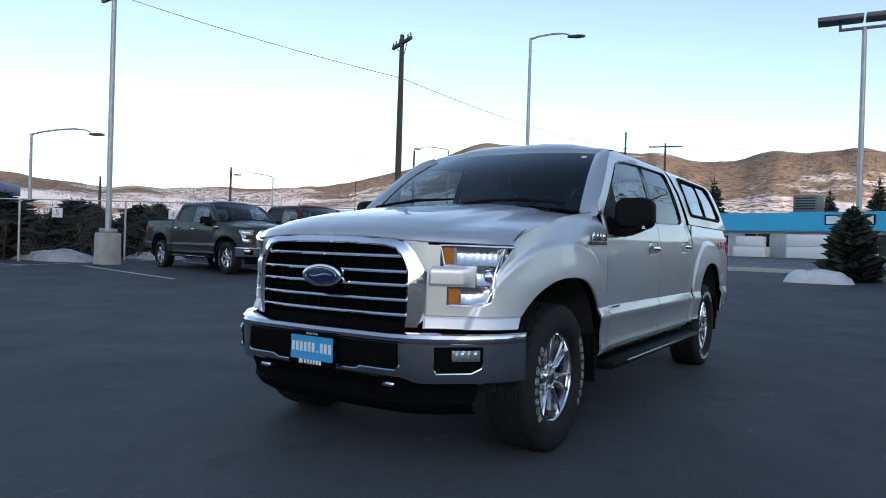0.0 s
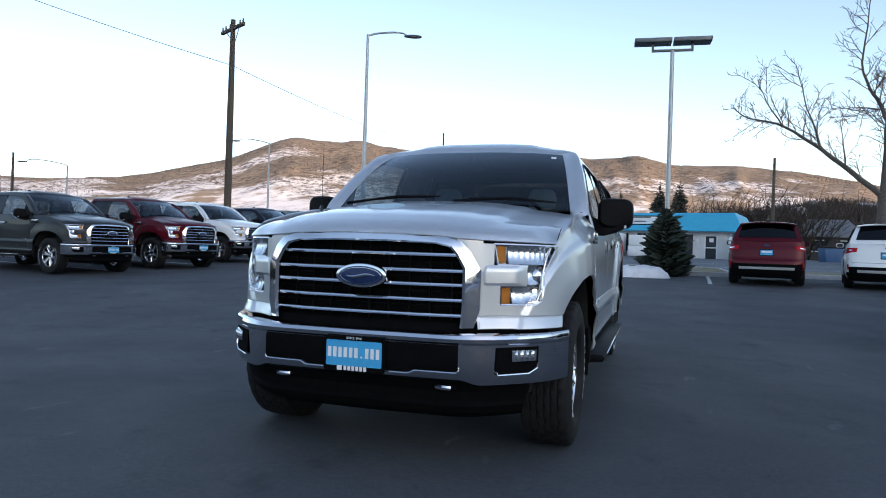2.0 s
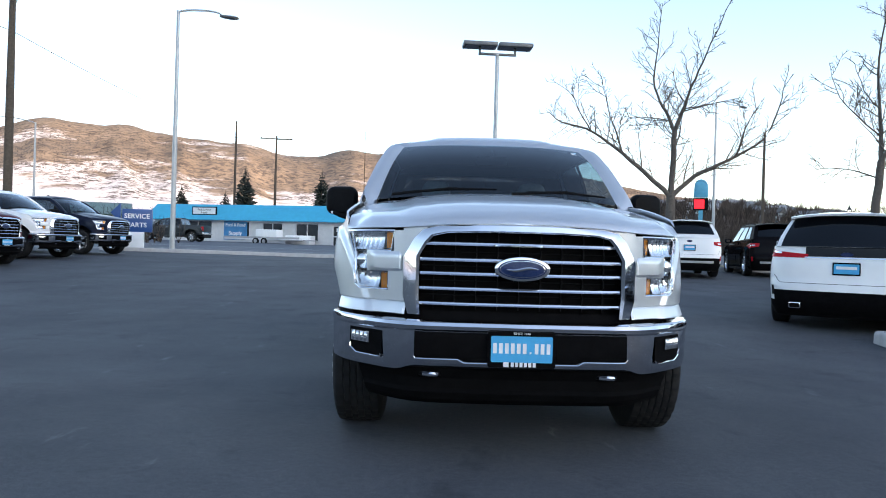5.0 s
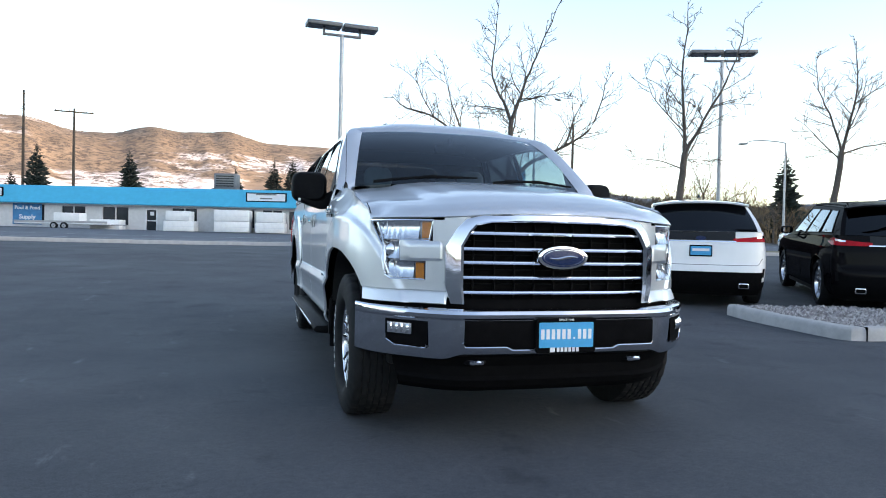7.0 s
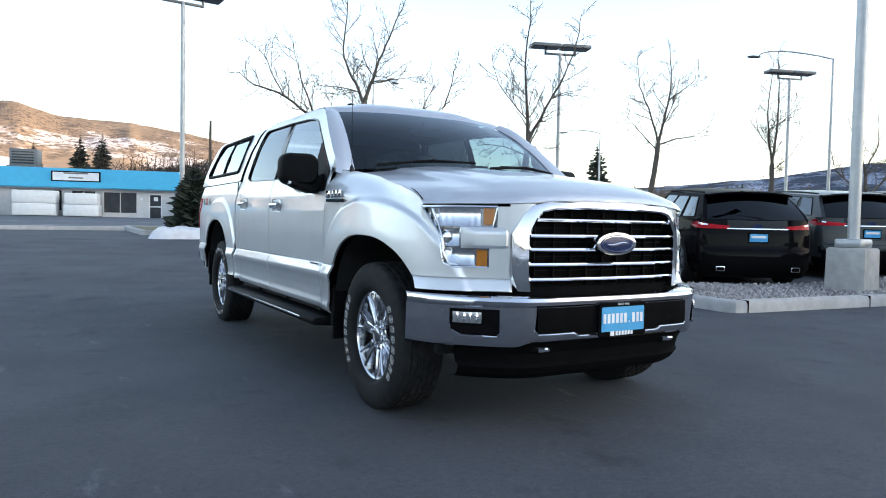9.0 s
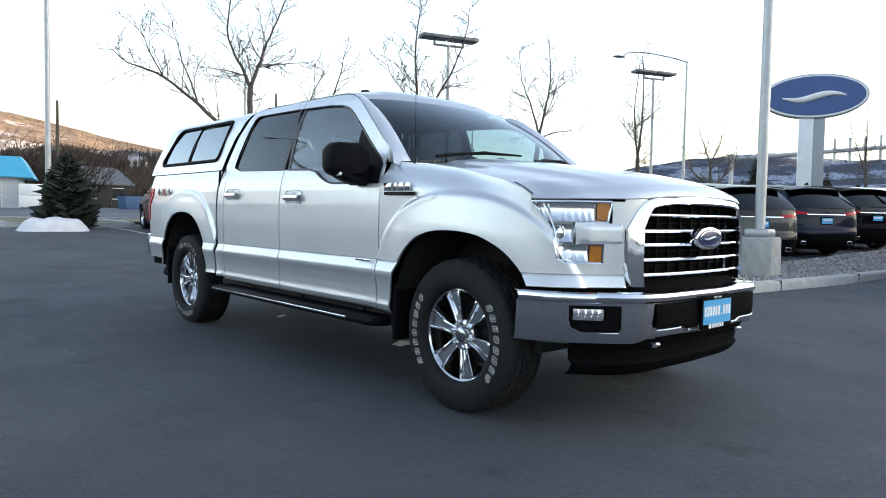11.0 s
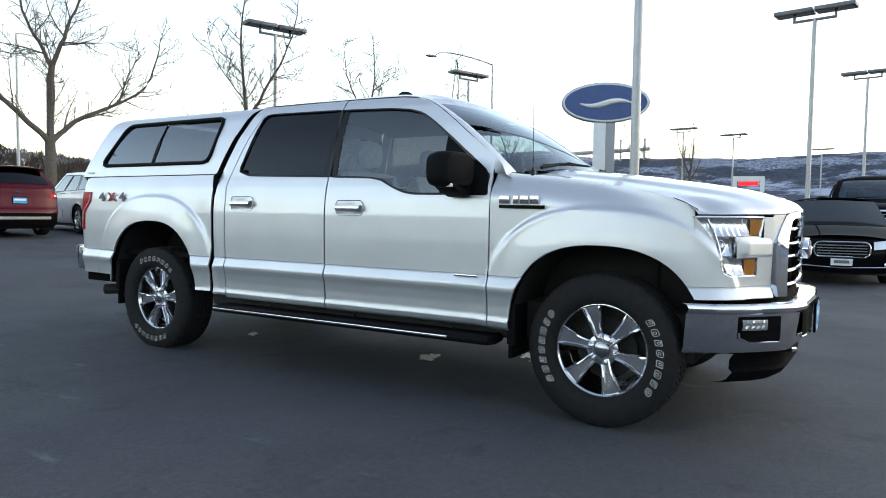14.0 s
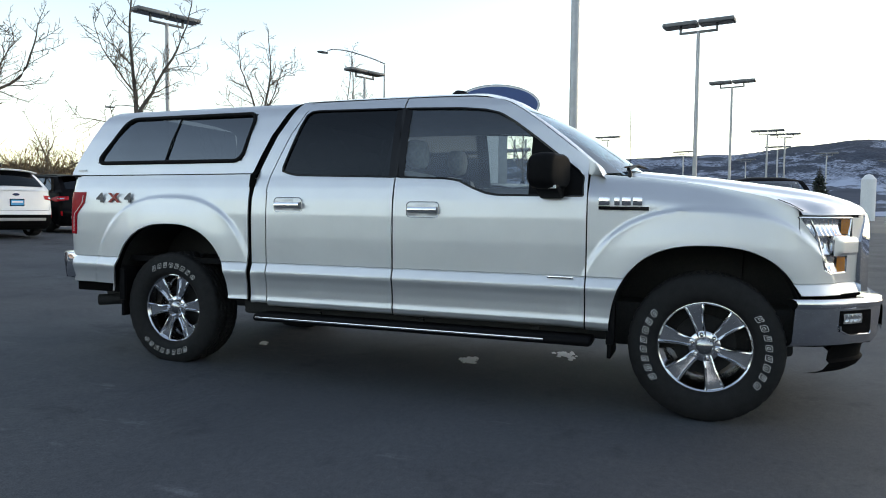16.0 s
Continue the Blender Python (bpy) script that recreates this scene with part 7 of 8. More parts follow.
part("wire_mesh", wire, "lamp_grey", fn, "thin crossed wires", merge=0)
for ch, x, y in (("5", -20.15, 8.5), ("4", -18.35, 11.5)):
    b = tagged(part("number_board", Mesh().box((-0.15, -0.012, 0), (0.15, 0.012, 0.31)), "sign_white", bevel=0.006), "white number board on the wire fence", "sign", "number boards")
    part("number", text_mesh(ch, 0.26, 0.003).shifted(Matrix.Translation((0, -0.013, 0.155))), "decal", b)
    b.matrix_basis = pose(x + 0.06, y - 0.04, ground_z(x, y) + 1.40, 0, 0, 58)


# ---- trees and shrubs ----
def bare_tree(label, limbs, seed, height, spacing=0.24):
    """A leafless tree. limbs: (points, radius at the base, share left at the tip) of the main wood; shoots and twigs grow from them."""
    rnd = random.Random(seed)
    t = thing("bare_tree", label, "tree", "bare street trees")
    shoots, fine = Mesh(), Mesh()

    def bent(p, d, length, n, wander, lift):
        """A line of n steps that wanders and bends upwards."""
        pts, v = [p], d.copy()
        for k in range(n):
            v = (v + Vector((rnd.gauss(0, wander), rnd.gauss(0, wander), rnd.gauss(lift, wander * 0.7)))).normalized()
            pts.append(pts[-1] + v * length / n)
        return pts

    def aside(d, spread):
        """A direction that leaves d sideways at about spread degrees."""
        ax = d.cross(Vector((rnd.gauss(0, 1), rnd.gauss(0, 1), rnd.gauss(0, 1)))).normalized()
        w = radians(rnd.uniform(spread - 14, spread + 14))
        return (d * math.cos(w) + ax * math.sin(w)).normalized()

    def along(pts, f):
        k = min(len(pts) - 2, int(f * (len(pts) - 1)))
        q = f * (len(pts) - 1) - k
        return pts[k].lerp(pts[k + 1], q), (pts[k + 1] - pts[k]).normalized()

    for i, (raw, r, taper) in enumerate(limbs):
        P = [Vector(p) for p in raw]
        soft = [P[0]]                       # rounded bends with a little unevenness
        for k in range(1, len(P)):
            a, b, c, e = P[max(0, k - 2)], P[k - 1], P[k], P[min(len(P) - 1, k + 1)]
            for f in (0.33, 0.67, 1.0):
                h1, h2 = (c - a) * 0.5, (e - b) * 0.5
                f2, f3 = f * f, f * f * f
                q = b * (2 * f3 - 3 * f2 + 1) + h1 * (f3 - 2 * f2 + f) + c * (3 * f2 - 2 * f3) + h2 * (f3 - f2)
                soft.append(q + Vector((rnd.gauss(0, 0.02), rnd.gauss(0, 0.02), 0)) * (f < 1))
        radii = [lerp(r, r * taper, (k / (len(soft) - 1)) ** 0.8) for k in range(len(soft))]
        if i == 0:
            radii[0] *= 1.35
        part("trunk" if i == 0 else "limb", Mesh().tube(soft, radii, 12 if i == 0 else 8), "bark", t)
        if i == 0:
            continue
        length = sum((b - a).length for a, b in zip(soft, soft[1:]))
        n = int(length / spacing)
        for k in range(n):
            f = (k + rnd.random()) / n
            if f < 0.08:
                continue
            p, d = along(soft, f)
            rr = lerp(r, r * taper, f ** 0.8)
            ln = height * rnd.uniform(0.07, 0.17) * (1.15 - 0.55 * f)
            sh = bent(p, (aside(d, 55) + Vector((0, 0, 0.10))).normalized(), ln, 5, 0.13, 0.05)
            r1 = max(0.013, min(rr * 0.5, ln * 0.02))
            shoots.tube(sh, [lerp(r1, 0.008, q / 5) for q in range(6)], 4, False)
            m = int(ln / 0.15)
            for j in range(m):
                p2, d2 = along(sh, min(0.999, (j + 0.6 + 0.4 * rnd.random()) / (m + 0.5)))
                l2 = ln * rnd.uniform(0.22, 0.45)
                tw = bent(p2, (aside(d2, 48) + Vector((0, 0, 0.12))).normalized(), l2, 3, 0.14, 0.05)
                fine.tube(tw, [0.0095, 0.0085, 0.0075, 0.006], 3, False)
                for _ in range(2):
                    p3, d3 = along(tw, rnd.uniform(0.2, 0.95))
                    fine.tube(bent(p3, aside(d3, 45), l2 * rnd.uniform(0.3, 0.6), 2, 0.12, 0.05), [0.0075, 0.0065, 0.005], 3, False)
    part("branch_wood", shoots, "bark", t, merge=0)
    tagged(part("twig_mass", fine, "twig", t, "fine bare twigs", merge=0), kind="stuff")
    return t


tree_a = bare_tree("large bare tree with wide low limbs by the street", [
    ([(0, 0, -0.1), (-0.06, 0, 1.2), (-0.03, 0, 2.0), (-0.04, 0, 2.8)], 0.19, 0.85),
    ([(-0.04, 0, 2.7), (0.02, 0.05, 3.8), (0.05, 0, 5.2)], 0.125, 0.75),
    ([(0.05, 0, 5.15), (-0.2, 0.1, 5.75), (-0.5, 0.2, 6.3), (-0.75, 0.3, 7.2), (-0.62, 0.3, 8.4), (-0.5, 0.4, 10.1)], 0.080, 0.14),
    ([(0.05, 0, 5.15), (0.3, -0.1, 5.9), (0.5, -0.2, 6.5), (0.8, -0.3, 7.3), (1.2, -0.3, 8.3), (1.9, -0.2, 9.9)], 0.085, 0.14),
    ([(-0.08, 0, 2.75), (-1.0, -0.2, 3.6), (-1.75, -0.3, 4.25), (-2.4, -0.3, 4.75), (-3.2, -0.4, 5.25), (-4.1, -0.4, 5.5), (-4.6, -0.5, 5.9)], 0.105, 0.13),
    ([(-1.85, -0.3, 4.35), (-2.05, -0.1, 5.1), (-2.4, 0.1, 6.1), (-2.65, 0.3, 7.2)], 0.045, 0.2),
    ([(-3.0, -0.4, 5.15), (-3.45, -0.7, 5.9), (-3.75, -0.9, 6.7)], 0.033, 0.25),
    ([(0.02, 0, 2.75), (0.8, 0.3, 3.5), (1.65, 0.5, 3.95), (2.4, 0.6, 4.35), (3.25, 0.8, 4.95), (3.75, 0.9, 6.1), (3.9, 0.9, 6.9)], 0.100, 0.13),
    ([(2.3, 0.6, 4.3), (2.5, 0.3, 5.2), (2.9, 0.1, 6.0)], 0.036, 0.25),
    ([(0.33, -0.1, 5.95), (1.1, -0.5, 6.0), (2.2, -0.9, 6.15)], 0.030, 0.25),
    ([(-0.1, 0.1, 5.55), (-0.8, 0.7, 5.8), (-1.7, 1.2, 5.9)], 0.034, 0.25),
    ([(0.04, 0, 4.5), (0.3, 1.0, 5.4), (0.2, 1.7, 6.8)], 0.045, 0.2)], 4, 9.5)
tree_a.matrix_basis = stand(8.35, 21.5, -16)
tree_b = bare_tree("tall slender bare tree with a forked stem", [
    ([(0, 0, -0.1), (0.0, 0, 1.5), (-0.03, 0, 2.7), (0.1, 0, 4.05)], 0.165, 0.75),
    ([(0.1, 0, 4.0), (0.05, 0.1, 5.1), (-0.05, 0.2, 6.6), (0.0, 0.2, 8.3), (0.07, 0.1, 10.0)], 0.095, 0.12),
    ([(0.1, 0, 4.0), (0.45, -0.1, 4.7), (0.85, -0.2, 5.5), (1.5, -0.3, 6.7), (1.95, -0.2, 8.0), (2.15, -0.1, 9.2)], 0.085, 0.13),
    ([(0.05, 0, 3.4), (-0.7, 0.3, 3.75), (-1.5, 0.5, 3.9), (-2.0, 0.6, 3.85)], 0.032, 0.25),
    ([(0.06, 0.05, 4.9), (-0.6, -0.5, 5.5), (-1.2, -0.8, 6.2), (-1.5, -0.9, 7.2)], 0.034, 0.22),
    ([(0.0, 0.1, 5.9), (-0.5, 0.7, 6.7), (-0.8, 1.1, 7.8)], 0.030, 0.22),
    ([(1.0, -0.2, 5.75), (1.6, 0.4, 6.1), (2.4, 0.7, 6.3)], 0.030, 0.25),
    ([(0.08, 0, 3.7), (0.5, 0.9, 4.5), (0.8, 1.4, 5.6)], 0.034, 0.25)], 11, 8.6)
tree_b.matrix_basis = stand(14.95, 19.75, -32)
tree_c = bare_tree("bare vase-shaped tree leaning over the lot", [
    ([(-0.35, 0, -0.1), (-0.28, 0, 2.0), (-0.1, 0, 3.5), (0.0, 0, 4.55)], 0.15, 0.78),
    ([(0, 0, 4.5), (0.3, 0.1, 6.0), (0.52, 0.2, 7.4), (0.42, 0.2, 9.3)], 0.085, 0.13),
    ([(-0.02, 0, 4.6), (-0.5, -0.2, 6.2), (-0.95, -0.3, 7.2), (-1.1, -0.3, 8.7)], 0.060, 0.15),
    ([(0.0, 0, 4.45), (0.8, 0.2, 4.75), (1.6, 0.3, 4.9), (2.4, 0.3, 5.4)], 0.045, 0.2),
    ([(0.36, 0.1, 6.5), (1.2, 0.4, 7.2), (1.9, 0.6, 7.9)], 0.036, 0.22),
    ([(-0.06, 0, 4.2), (-0.9, 0.4, 5.2), (-1.7, 0.6, 6.1)], 0.038, 0.22),
    ([(0.1, 0.05, 5.1), (0.5, -0.8, 6.1), (0.8, -1.2, 7.4)], 0.036, 0.22)], 23, 8.2)
tree_c.matrix_basis = stand(23.0, 20.0, -44)
copy_thing(tree_b, stand(31.6, 19.9, 215))
copy_thing(tree_b, stand(56.0, 15.5, 60))
copy_thing(tree_b, stand(60.0, 12.0, 160))
copy_thing(tree_a, stand(52.0, 26.0, 160))
copy_thing(tree_b, stand(86.0, 18.0, 300))
for x, y, r, s in ((55.5, 73.5, 120, 1.35), (49.0, 77.0, 250, 0.8), (61.5, 70.0, 10, 0.9), (40.0, 64.0, 70, 0.55), (44.0, 60.0, 200, 0.62), (48.5, 60.0, 150, 0.66), (53.0, 58.0, 310, 0.6), (58.0, 55.0, 20, 0.7), (63.0, 53.0, 110, 0.62), (67.0, 50.0, 240, 0.7), (76.0, 46.0, 300, 0.65), (84.0, 40.0, 100, 0.7), (72.0, 43.0, 40, 0.55)):
    c = copy_thing(tree_a, stand(x, y, r))
    c.scale = (s, s, s * 0.85)
    tagged(c, "bare tree standing beyond the street")


def conifer(height, width, tiers, seed, material, name="conifer", label="dark green conifer", low=0.12, full=0.0):
    rnd = random.Random(seed)
    t = thing(name, label, "tree", "conifers")
    part("trunk", Mesh().tube([(0, 0, -0.1), (0, 0, height * 0.5), (0, 0, height)], [width * 0.05, width * 0.035, 0.01], 8), "bark", t)
    g = Mesh()
    for k in range(tiers):
        f = k / tiers
        z = height * lerp(low, 0.97, f)
        reach = width / 2 * lerp((1 - f) ** 0.8, (1 - f ** 2.4) ** 0.7, full) * rnd.uniform(0.8, 1.12) + 0.04
        n = int(lerp(13, 5, f))
        for j in range(n):
            a = 2 * math.pi * (j + rnd.random()) / n
            ln = reach * rnd.uniform(0.65, 1.15)
            for i in range(5):                  # sprays along the bough
                s0 = ln * (0.25 + 0.75 * i / 5)
                wdt, drop = ln * 0.22 * rnd.uniform(0.7, 1.3), rnd.uniform(-0.10, 0.18) * ln
                cx, cy, cz = s0 * math.cos(a), s0 * math.sin(a), z - drop * s0 / ln + rnd.uniform(-0.03, 0.03) * height
                tx, ty = -math.sin(a), math.cos(a)
                m = len(g.v)
                e = ln * 0.34
                g.v += [(cx + tx * wdt, cy + ty * wdt, cz - wdt * 0.5), (cx + math.cos(a) * e, cy + math.sin(a) * e, cz + rnd.uniform(-0.02, 0.10) * ln), (cx - tx * wdt, cy - ty * wdt, cz - wdt * 0.5), (cx - math.cos(a) * e * 0.4, cy - math.sin(a) * e * 0.4, cz + wdt * 0.6)]
                g.f += [(m, m + 1, m + 3), (m + 1, m + 2, m + 3), (m, m + 2, m + 1)]
    part("crown", g, material, t, merge=0)
    return t


bush = conifer(2.2, 1.45, 34, 3, "needle", "pine_shrub", "dense dark green pine shrub on the island", 0.03, 1.0)
bush.matrix_basis = stand(1.65, 19.0, 0)
fir = conifer(9.0, 4.2, 22, 8, "needle_far", label="dark conifer behind the shops")
fir.matrix_basis = stand(-14.0, 78.0, 0)
for x, y, s in ((-22.5, 76.0, 1.0), (-3.0, 84.0, 0.9), (1.6, 86.0, 1.05), (4.0, 88.0, 1.1), (-26.0, 80.0, 0.7), (58.0, 62.0, 1.2), (74.0, 32.0, 0.9), (80.0, 34.0, 0.75), (92.0, 31.0, 0.8), (-32.0, 82.0, 0.8), (84.5, -11.9, 0.78)):
    c = copy_thing(fir, stand(x, y, x * 37 % 360) @ Matrix.Scale(1, 4))
    c.scale = (s, s, s)


def thicket(x0, y0, x1, y1, height, n, seed, material, spread=0.35, depth=2.0):
    """Close-grown thin upright stems that fork: a far brown hedge or wood."""
    rnd = random.Random(seed)
    g = Mesh()
    for _ in range(n):
        q = rnd.random()
        x, y = lerp(x0, x1, q) + rnd.gauss(0, depth), lerp(y0, y1, q) + rnd.gauss(0, depth)
        h = height * rnd.uniform(0.45, 1.0) * (0.75 + 0.35 * noise.noise(Vector((q * 9, seed, 0))))
        z = ground_z(x, y)
        p = Vector((x, y, z))
        w = height * 0.010
        for _ in range(3):
            tip = p + Vector((rnd.gauss(0, spread * h * 0.5), rnd.gauss(0, spread * h * 0.5), h * rnd.uniform(0.6, 1.0)))
            mid = p.lerp(tip, 0.5) + Vector((rnd.gauss(0, h * 0.05), rnd.gauss(0, h * 0.05), 0))
            g.tube([p, mid, tip], [w, w * 0.6, w * 0.15], 3, False)
            for _ in range(3):
                b = mid.lerp(tip, rnd.random())
                g.tube([b, b + Vector((rnd.gauss(0, h * 0.12), rnd.gauss(0, h * 0.12), h * rnd.uniform(0.05, 0.25)))], [w * 0.35, w * 0.1], 3, False)
    return part("thicket", g, material, merge=0, sharp=180)


tagged(thicket(57, 64, 104, 46, 7.0, 1900, 2, "wood_far", depth=4.0), "brown bank of bare willows beyond the street", "woods", kind="stuff")
tagged(thicket(70, 84, 130, 60, 8.0, 1100, 5, "wood_far", depth=6.0), "far brown bare woods", "woods", kind="stuff")
tagged(thicket(52.5, 76, 58.5, 71, 9.5, 260, 41, "wood_far", spread=0.6, depth=2.0), "tall clump of brown bare trees beyond the street", "woods", kind="stuff")
tagged(thicket(5.5, 79, 15.5, 80, 9.0, 520, 31, "shrub", spread=0.75, depth=2.0), "dense dark bare trees behind the shop", "woods", kind="stuff")
tagged(thicket(4, 92, 60, 86, 6.5, 1100, 9, "shrub", depth=5.0), "dark bare trees below the hill", "woods", kind="stuff")
tagged(thicket(-70, 66, -26, 84, 3.6, 800, 12, "shrub", depth=4.0), "dark bare shrubs behind the shops", "woods", kind="stuff")
tagged(thicket(-19.0, 16.0, -23.0, 9.0, 2.6, 420, 14, "shrub", depth=1.1), "brown bare shrub behind the fence", "shrub", kind="stuff")
tagged(thicket(-34, 34, -22, 44, 3.4, 420, 15, "shrub", depth=1.6), "brown bare shrubs along the street", "shrub", kind="stuff")
tagged(thicket(64, 34, 120, 20, 5.0, 700, 19, "wood_far", depth=4.0), "bare trees along the far lot", "woods", kind="stuff")
for k, (x, y, s) in enumerate(((-22.4, 10.2, 1.0), (-23.8, 8.6, 1.1), (-24.6, 11.8, 1.05), (-21.6, 12.4, 0.95), (-22.8, 14.0, 1.0), (-25.6, 7.2, 0.95), (-20.8, 14.6, 0.85), (-22.9, 6.6, 0.8), (-21.7, 9.3, 0.8), (-20.3, 12.0, 0.8), (-23.2, 11.4, 0.95), (-24.8, 5.0, 0.85), (-24.0, 3.4, 0.8), (-26.6, 4.6, 0.9))):
    c = copy_thing(bush, stand(x, y, 50 * k))
    c.scale = (s * 1.75, s * 1.75, s * 0.98)
    tagged(c, "dark rounded evergreen behind the wire fence", group="evergreens behind the fence")


# ---- the long shop across the street ----
SHOP = pose(7.1, 56.3, ground_z(7, 56) - 0.02, 0, 0, 180 - 14) @ Matrix.Scale(0.915, 4)      # local +x runs along its front, local +y towards the viewer


def shop():
    t = thing("shop_building", "long grey shop with a bright blue fascia", "building")
    openings = [(1.1, 2.2, 0.0, 2.12, "door"), (3.1, 5.9, 0.35, 2.25, "window"), (9.0, 12.6, 0.45, 2.3, "window"), (14.4, 16.9, 0.5, 2.3, "window"), (18.2, 19.3, 0.0, 2.12, "door"), (20.8, 23.4, 0.45, 2.3, "window"),
                (24.8, 27.2, 0.5, 2.3, "window"), (28.6, 31.7, 0.45, 2.4, "window"), (33.0, 36.5, 0.45, 2.4, "window"), (6.4, 8.4, 0.45, 2.3, "window"), (37.3, 39.0, 0.4, 2.3, "window")]
    xs = sorted(openings)
    x = 0.0
    for a, b, z0, z1, kind in xs + [(40.0, 40.0, 0, 0, "")]:
        part("wall", Mesh().box((x, -0.25, -0.3), (a, 0, 2.62)), "wall_grey", t)
        if kind:
            part("wall", Mesh().box((a, -0.25, z1), (b, 0, 2.62)), "wall_grey", t)
            if z0 > 0:
                part("wall", Mesh().box((a, -0.25, -0.3), (b, 0, z0)), "wall_grey", t)
            own = part(kind, Mesh().box((a, -0.20, z0), (b, -0.17, z1)), "shop_glass", t, "glass shop door" if kind == "door" else "dark shop window")
            fr = Mesh().box((a, -0.16, z0), (a + 0.09, 0.02, z1)).box((b - 0.09, -0.16, z0), (b, 0.02, z1)).box((a, -0.16, z1 - 0.09), (b, 0.02, z1))
            if kind == "window":
                fr.box((a, -0.16, z0), (b, 0.05, z0 + 0.07)).box(((a + b) / 2 - 0.03, -0.16, z0), ((a + b) / 2 + 0.03, 0, z1))
            else:
                fr.box((a + 0.09, -0.16, 0.95), (b - 0.09, 0.0, 1.05)).box((a + 0.35, -0.15, 1.5), (b - 0.4, -0.10, 1.85))
            part("frame", fr, "sign_white" if kind == "door" else "wall_grey", own)
        x = b
    part("side_wall", Mesh().box((-0.0, -7.6, -0.3), (0.25, -0.25, 2.62)).box((39.75, -7.6, -0.3), (40, -0.25, 2.62)).box((0, -7.8, -0.3), (40, -7.6, 3.2)), "wall_grey", t)
    prof = [(0.75, 2.42), (0.80, 2.50), (0.75, 2.58), (-0.55, 4.15), (-1.2, 4.20), (-8.0, 4.12), (-8.0, 2.5)]
    fx = Mesh()
    rows = []
    for x in (-1.1, 0.0, 40.0, 41.0):
        e = 0.35 if x in (-1.1, 41.0) else 1.0
        rows.append([(x if e == 1 else (x if z < 3 else (x + 0.9 if x < 0 else x - 0.9)), y, z) for y, z in prof])
    part("blue_fascia", fx.grid(rows).poly(rows[0]).poly(rows[-1][::-1]), "fascia", t, "bright blue sloping fascia roof")
    part("soffit", Mesh().box((-0.9, 0, 2.40), (40.9, 0.72, 2.46)), "wall_grey", t)
    for a, b in ((6.0, 9.8), (32.3, 35.2)):
        s = part("sign_panel", Mesh().box((a, 0.30, 2.98), (b, 0.42, 3.86)), "trim", t, "white sign panel on the fascia")
        part("sign_face", Mesh().box((a + 0.12, 0.41, 3.08), (b - 0.12, 0.44, 3.76)), "sign_white", s)
        if a > 20:
            for words, z in (("Pool & Pond", 3.53), ("Supply", 3.25)):
                part("sign_words", text_mesh(words, 0.30, 0.006, 0.004).shifted(Matrix.Translation(((a + b) / 2, 0.442, z)) @ Matrix.Rotation(math.pi, 4, "Z")), "decal", s)
            continue
        for k, (u, v) in enumerate(((0.25, 0.60), (0.35, 0.22))):
            part("sign_bar", Mesh().box((lerp(a, b, u), 0.435, 3.08 + v - 0.05), (lerp(a, b, 1 - u), 0.446, 3.08 + v + 0.06)), "decal", s)
    # poster in a window
    ps = part("window_poster", Mesh().box((28.9, 0.025, 0.42), (31.6, 0.05, 2.38)), "sign_blue2", t, "blue window poster with white words")
    for txt, size, z in (("Pool & Pond", 0.46, 1.98), ("Supply", 0.58, 1.12)):
        g = text_mesh(txt, size, 0.01, 0.012).shifted(Matrix.Translation((30.25, 0.055, z)) @ Matrix.Rotation(math.pi, 4, "Z"))
        part("poster_words", g, "letter", ps)
    part("roof_unit", Mesh().box((12.4, -7.4, 4.5), (14.6, -5.6, 6.1)).box((12.2, -7.6, 4.0), (14.8, -5.4, 4.55)), "lamp_grey", t, "grey roof air unit", bevel=0.04)
    for z in (4.75, 5.0, 5.25, 5.5, 5.75):
        part("unit_louvre", Mesh().box((12.6, -5.59, z), (14.4, -5.56, z + 0.12)), "shop_glass", t)
    part("wall_lamp", Mesh().box((2.7, 0, 1.55), (2.9, 0.12, 1.75)), "sign_white", t)
    t.matrix_basis = SHOP
    return t


shop()


def wrapped_block(x, z, w, h):
    """A white shrink-wrapped tub, on the forecourt before the shop."""
    t = part("wrapped_tub", Mesh().box((-w / 2, -0.7, 0), (w / 2, 0.7, h)), "block_white", bevel=0.07)
    tagged(t, "white shrink-wrapped tub stacked before the shop", "tub", "wrapped tubs")
    part("wrap_band", Mesh().box((-w / 2 - 0.005, -0.706, h * 0.44), (w / 2 + 0.005, 0.706, h * 0.50)), "sign_white", t)
    t.matrix_basis = SHOP @ pose(x, 1.35, z)


for x, z, w, h in ((-1.3, 0.06, 2.2, 0.95), (-1.3, 1.02, 2.2, 0.9), (7.2, 0.06, 2.7, 0.95), (7.2, 1.02, 2.5, 0.95), (10.7, 0.06, 3.2, 1.0), (10.7, 1.07, 3.2, 1.05), (15.5, 0.06, 2.8, 0.95), (15.6, 1.02, 2.2, 0.9), (22.2, 0.06, 2.7, 0.95)):
    wrapped_block(x, z, w, h)


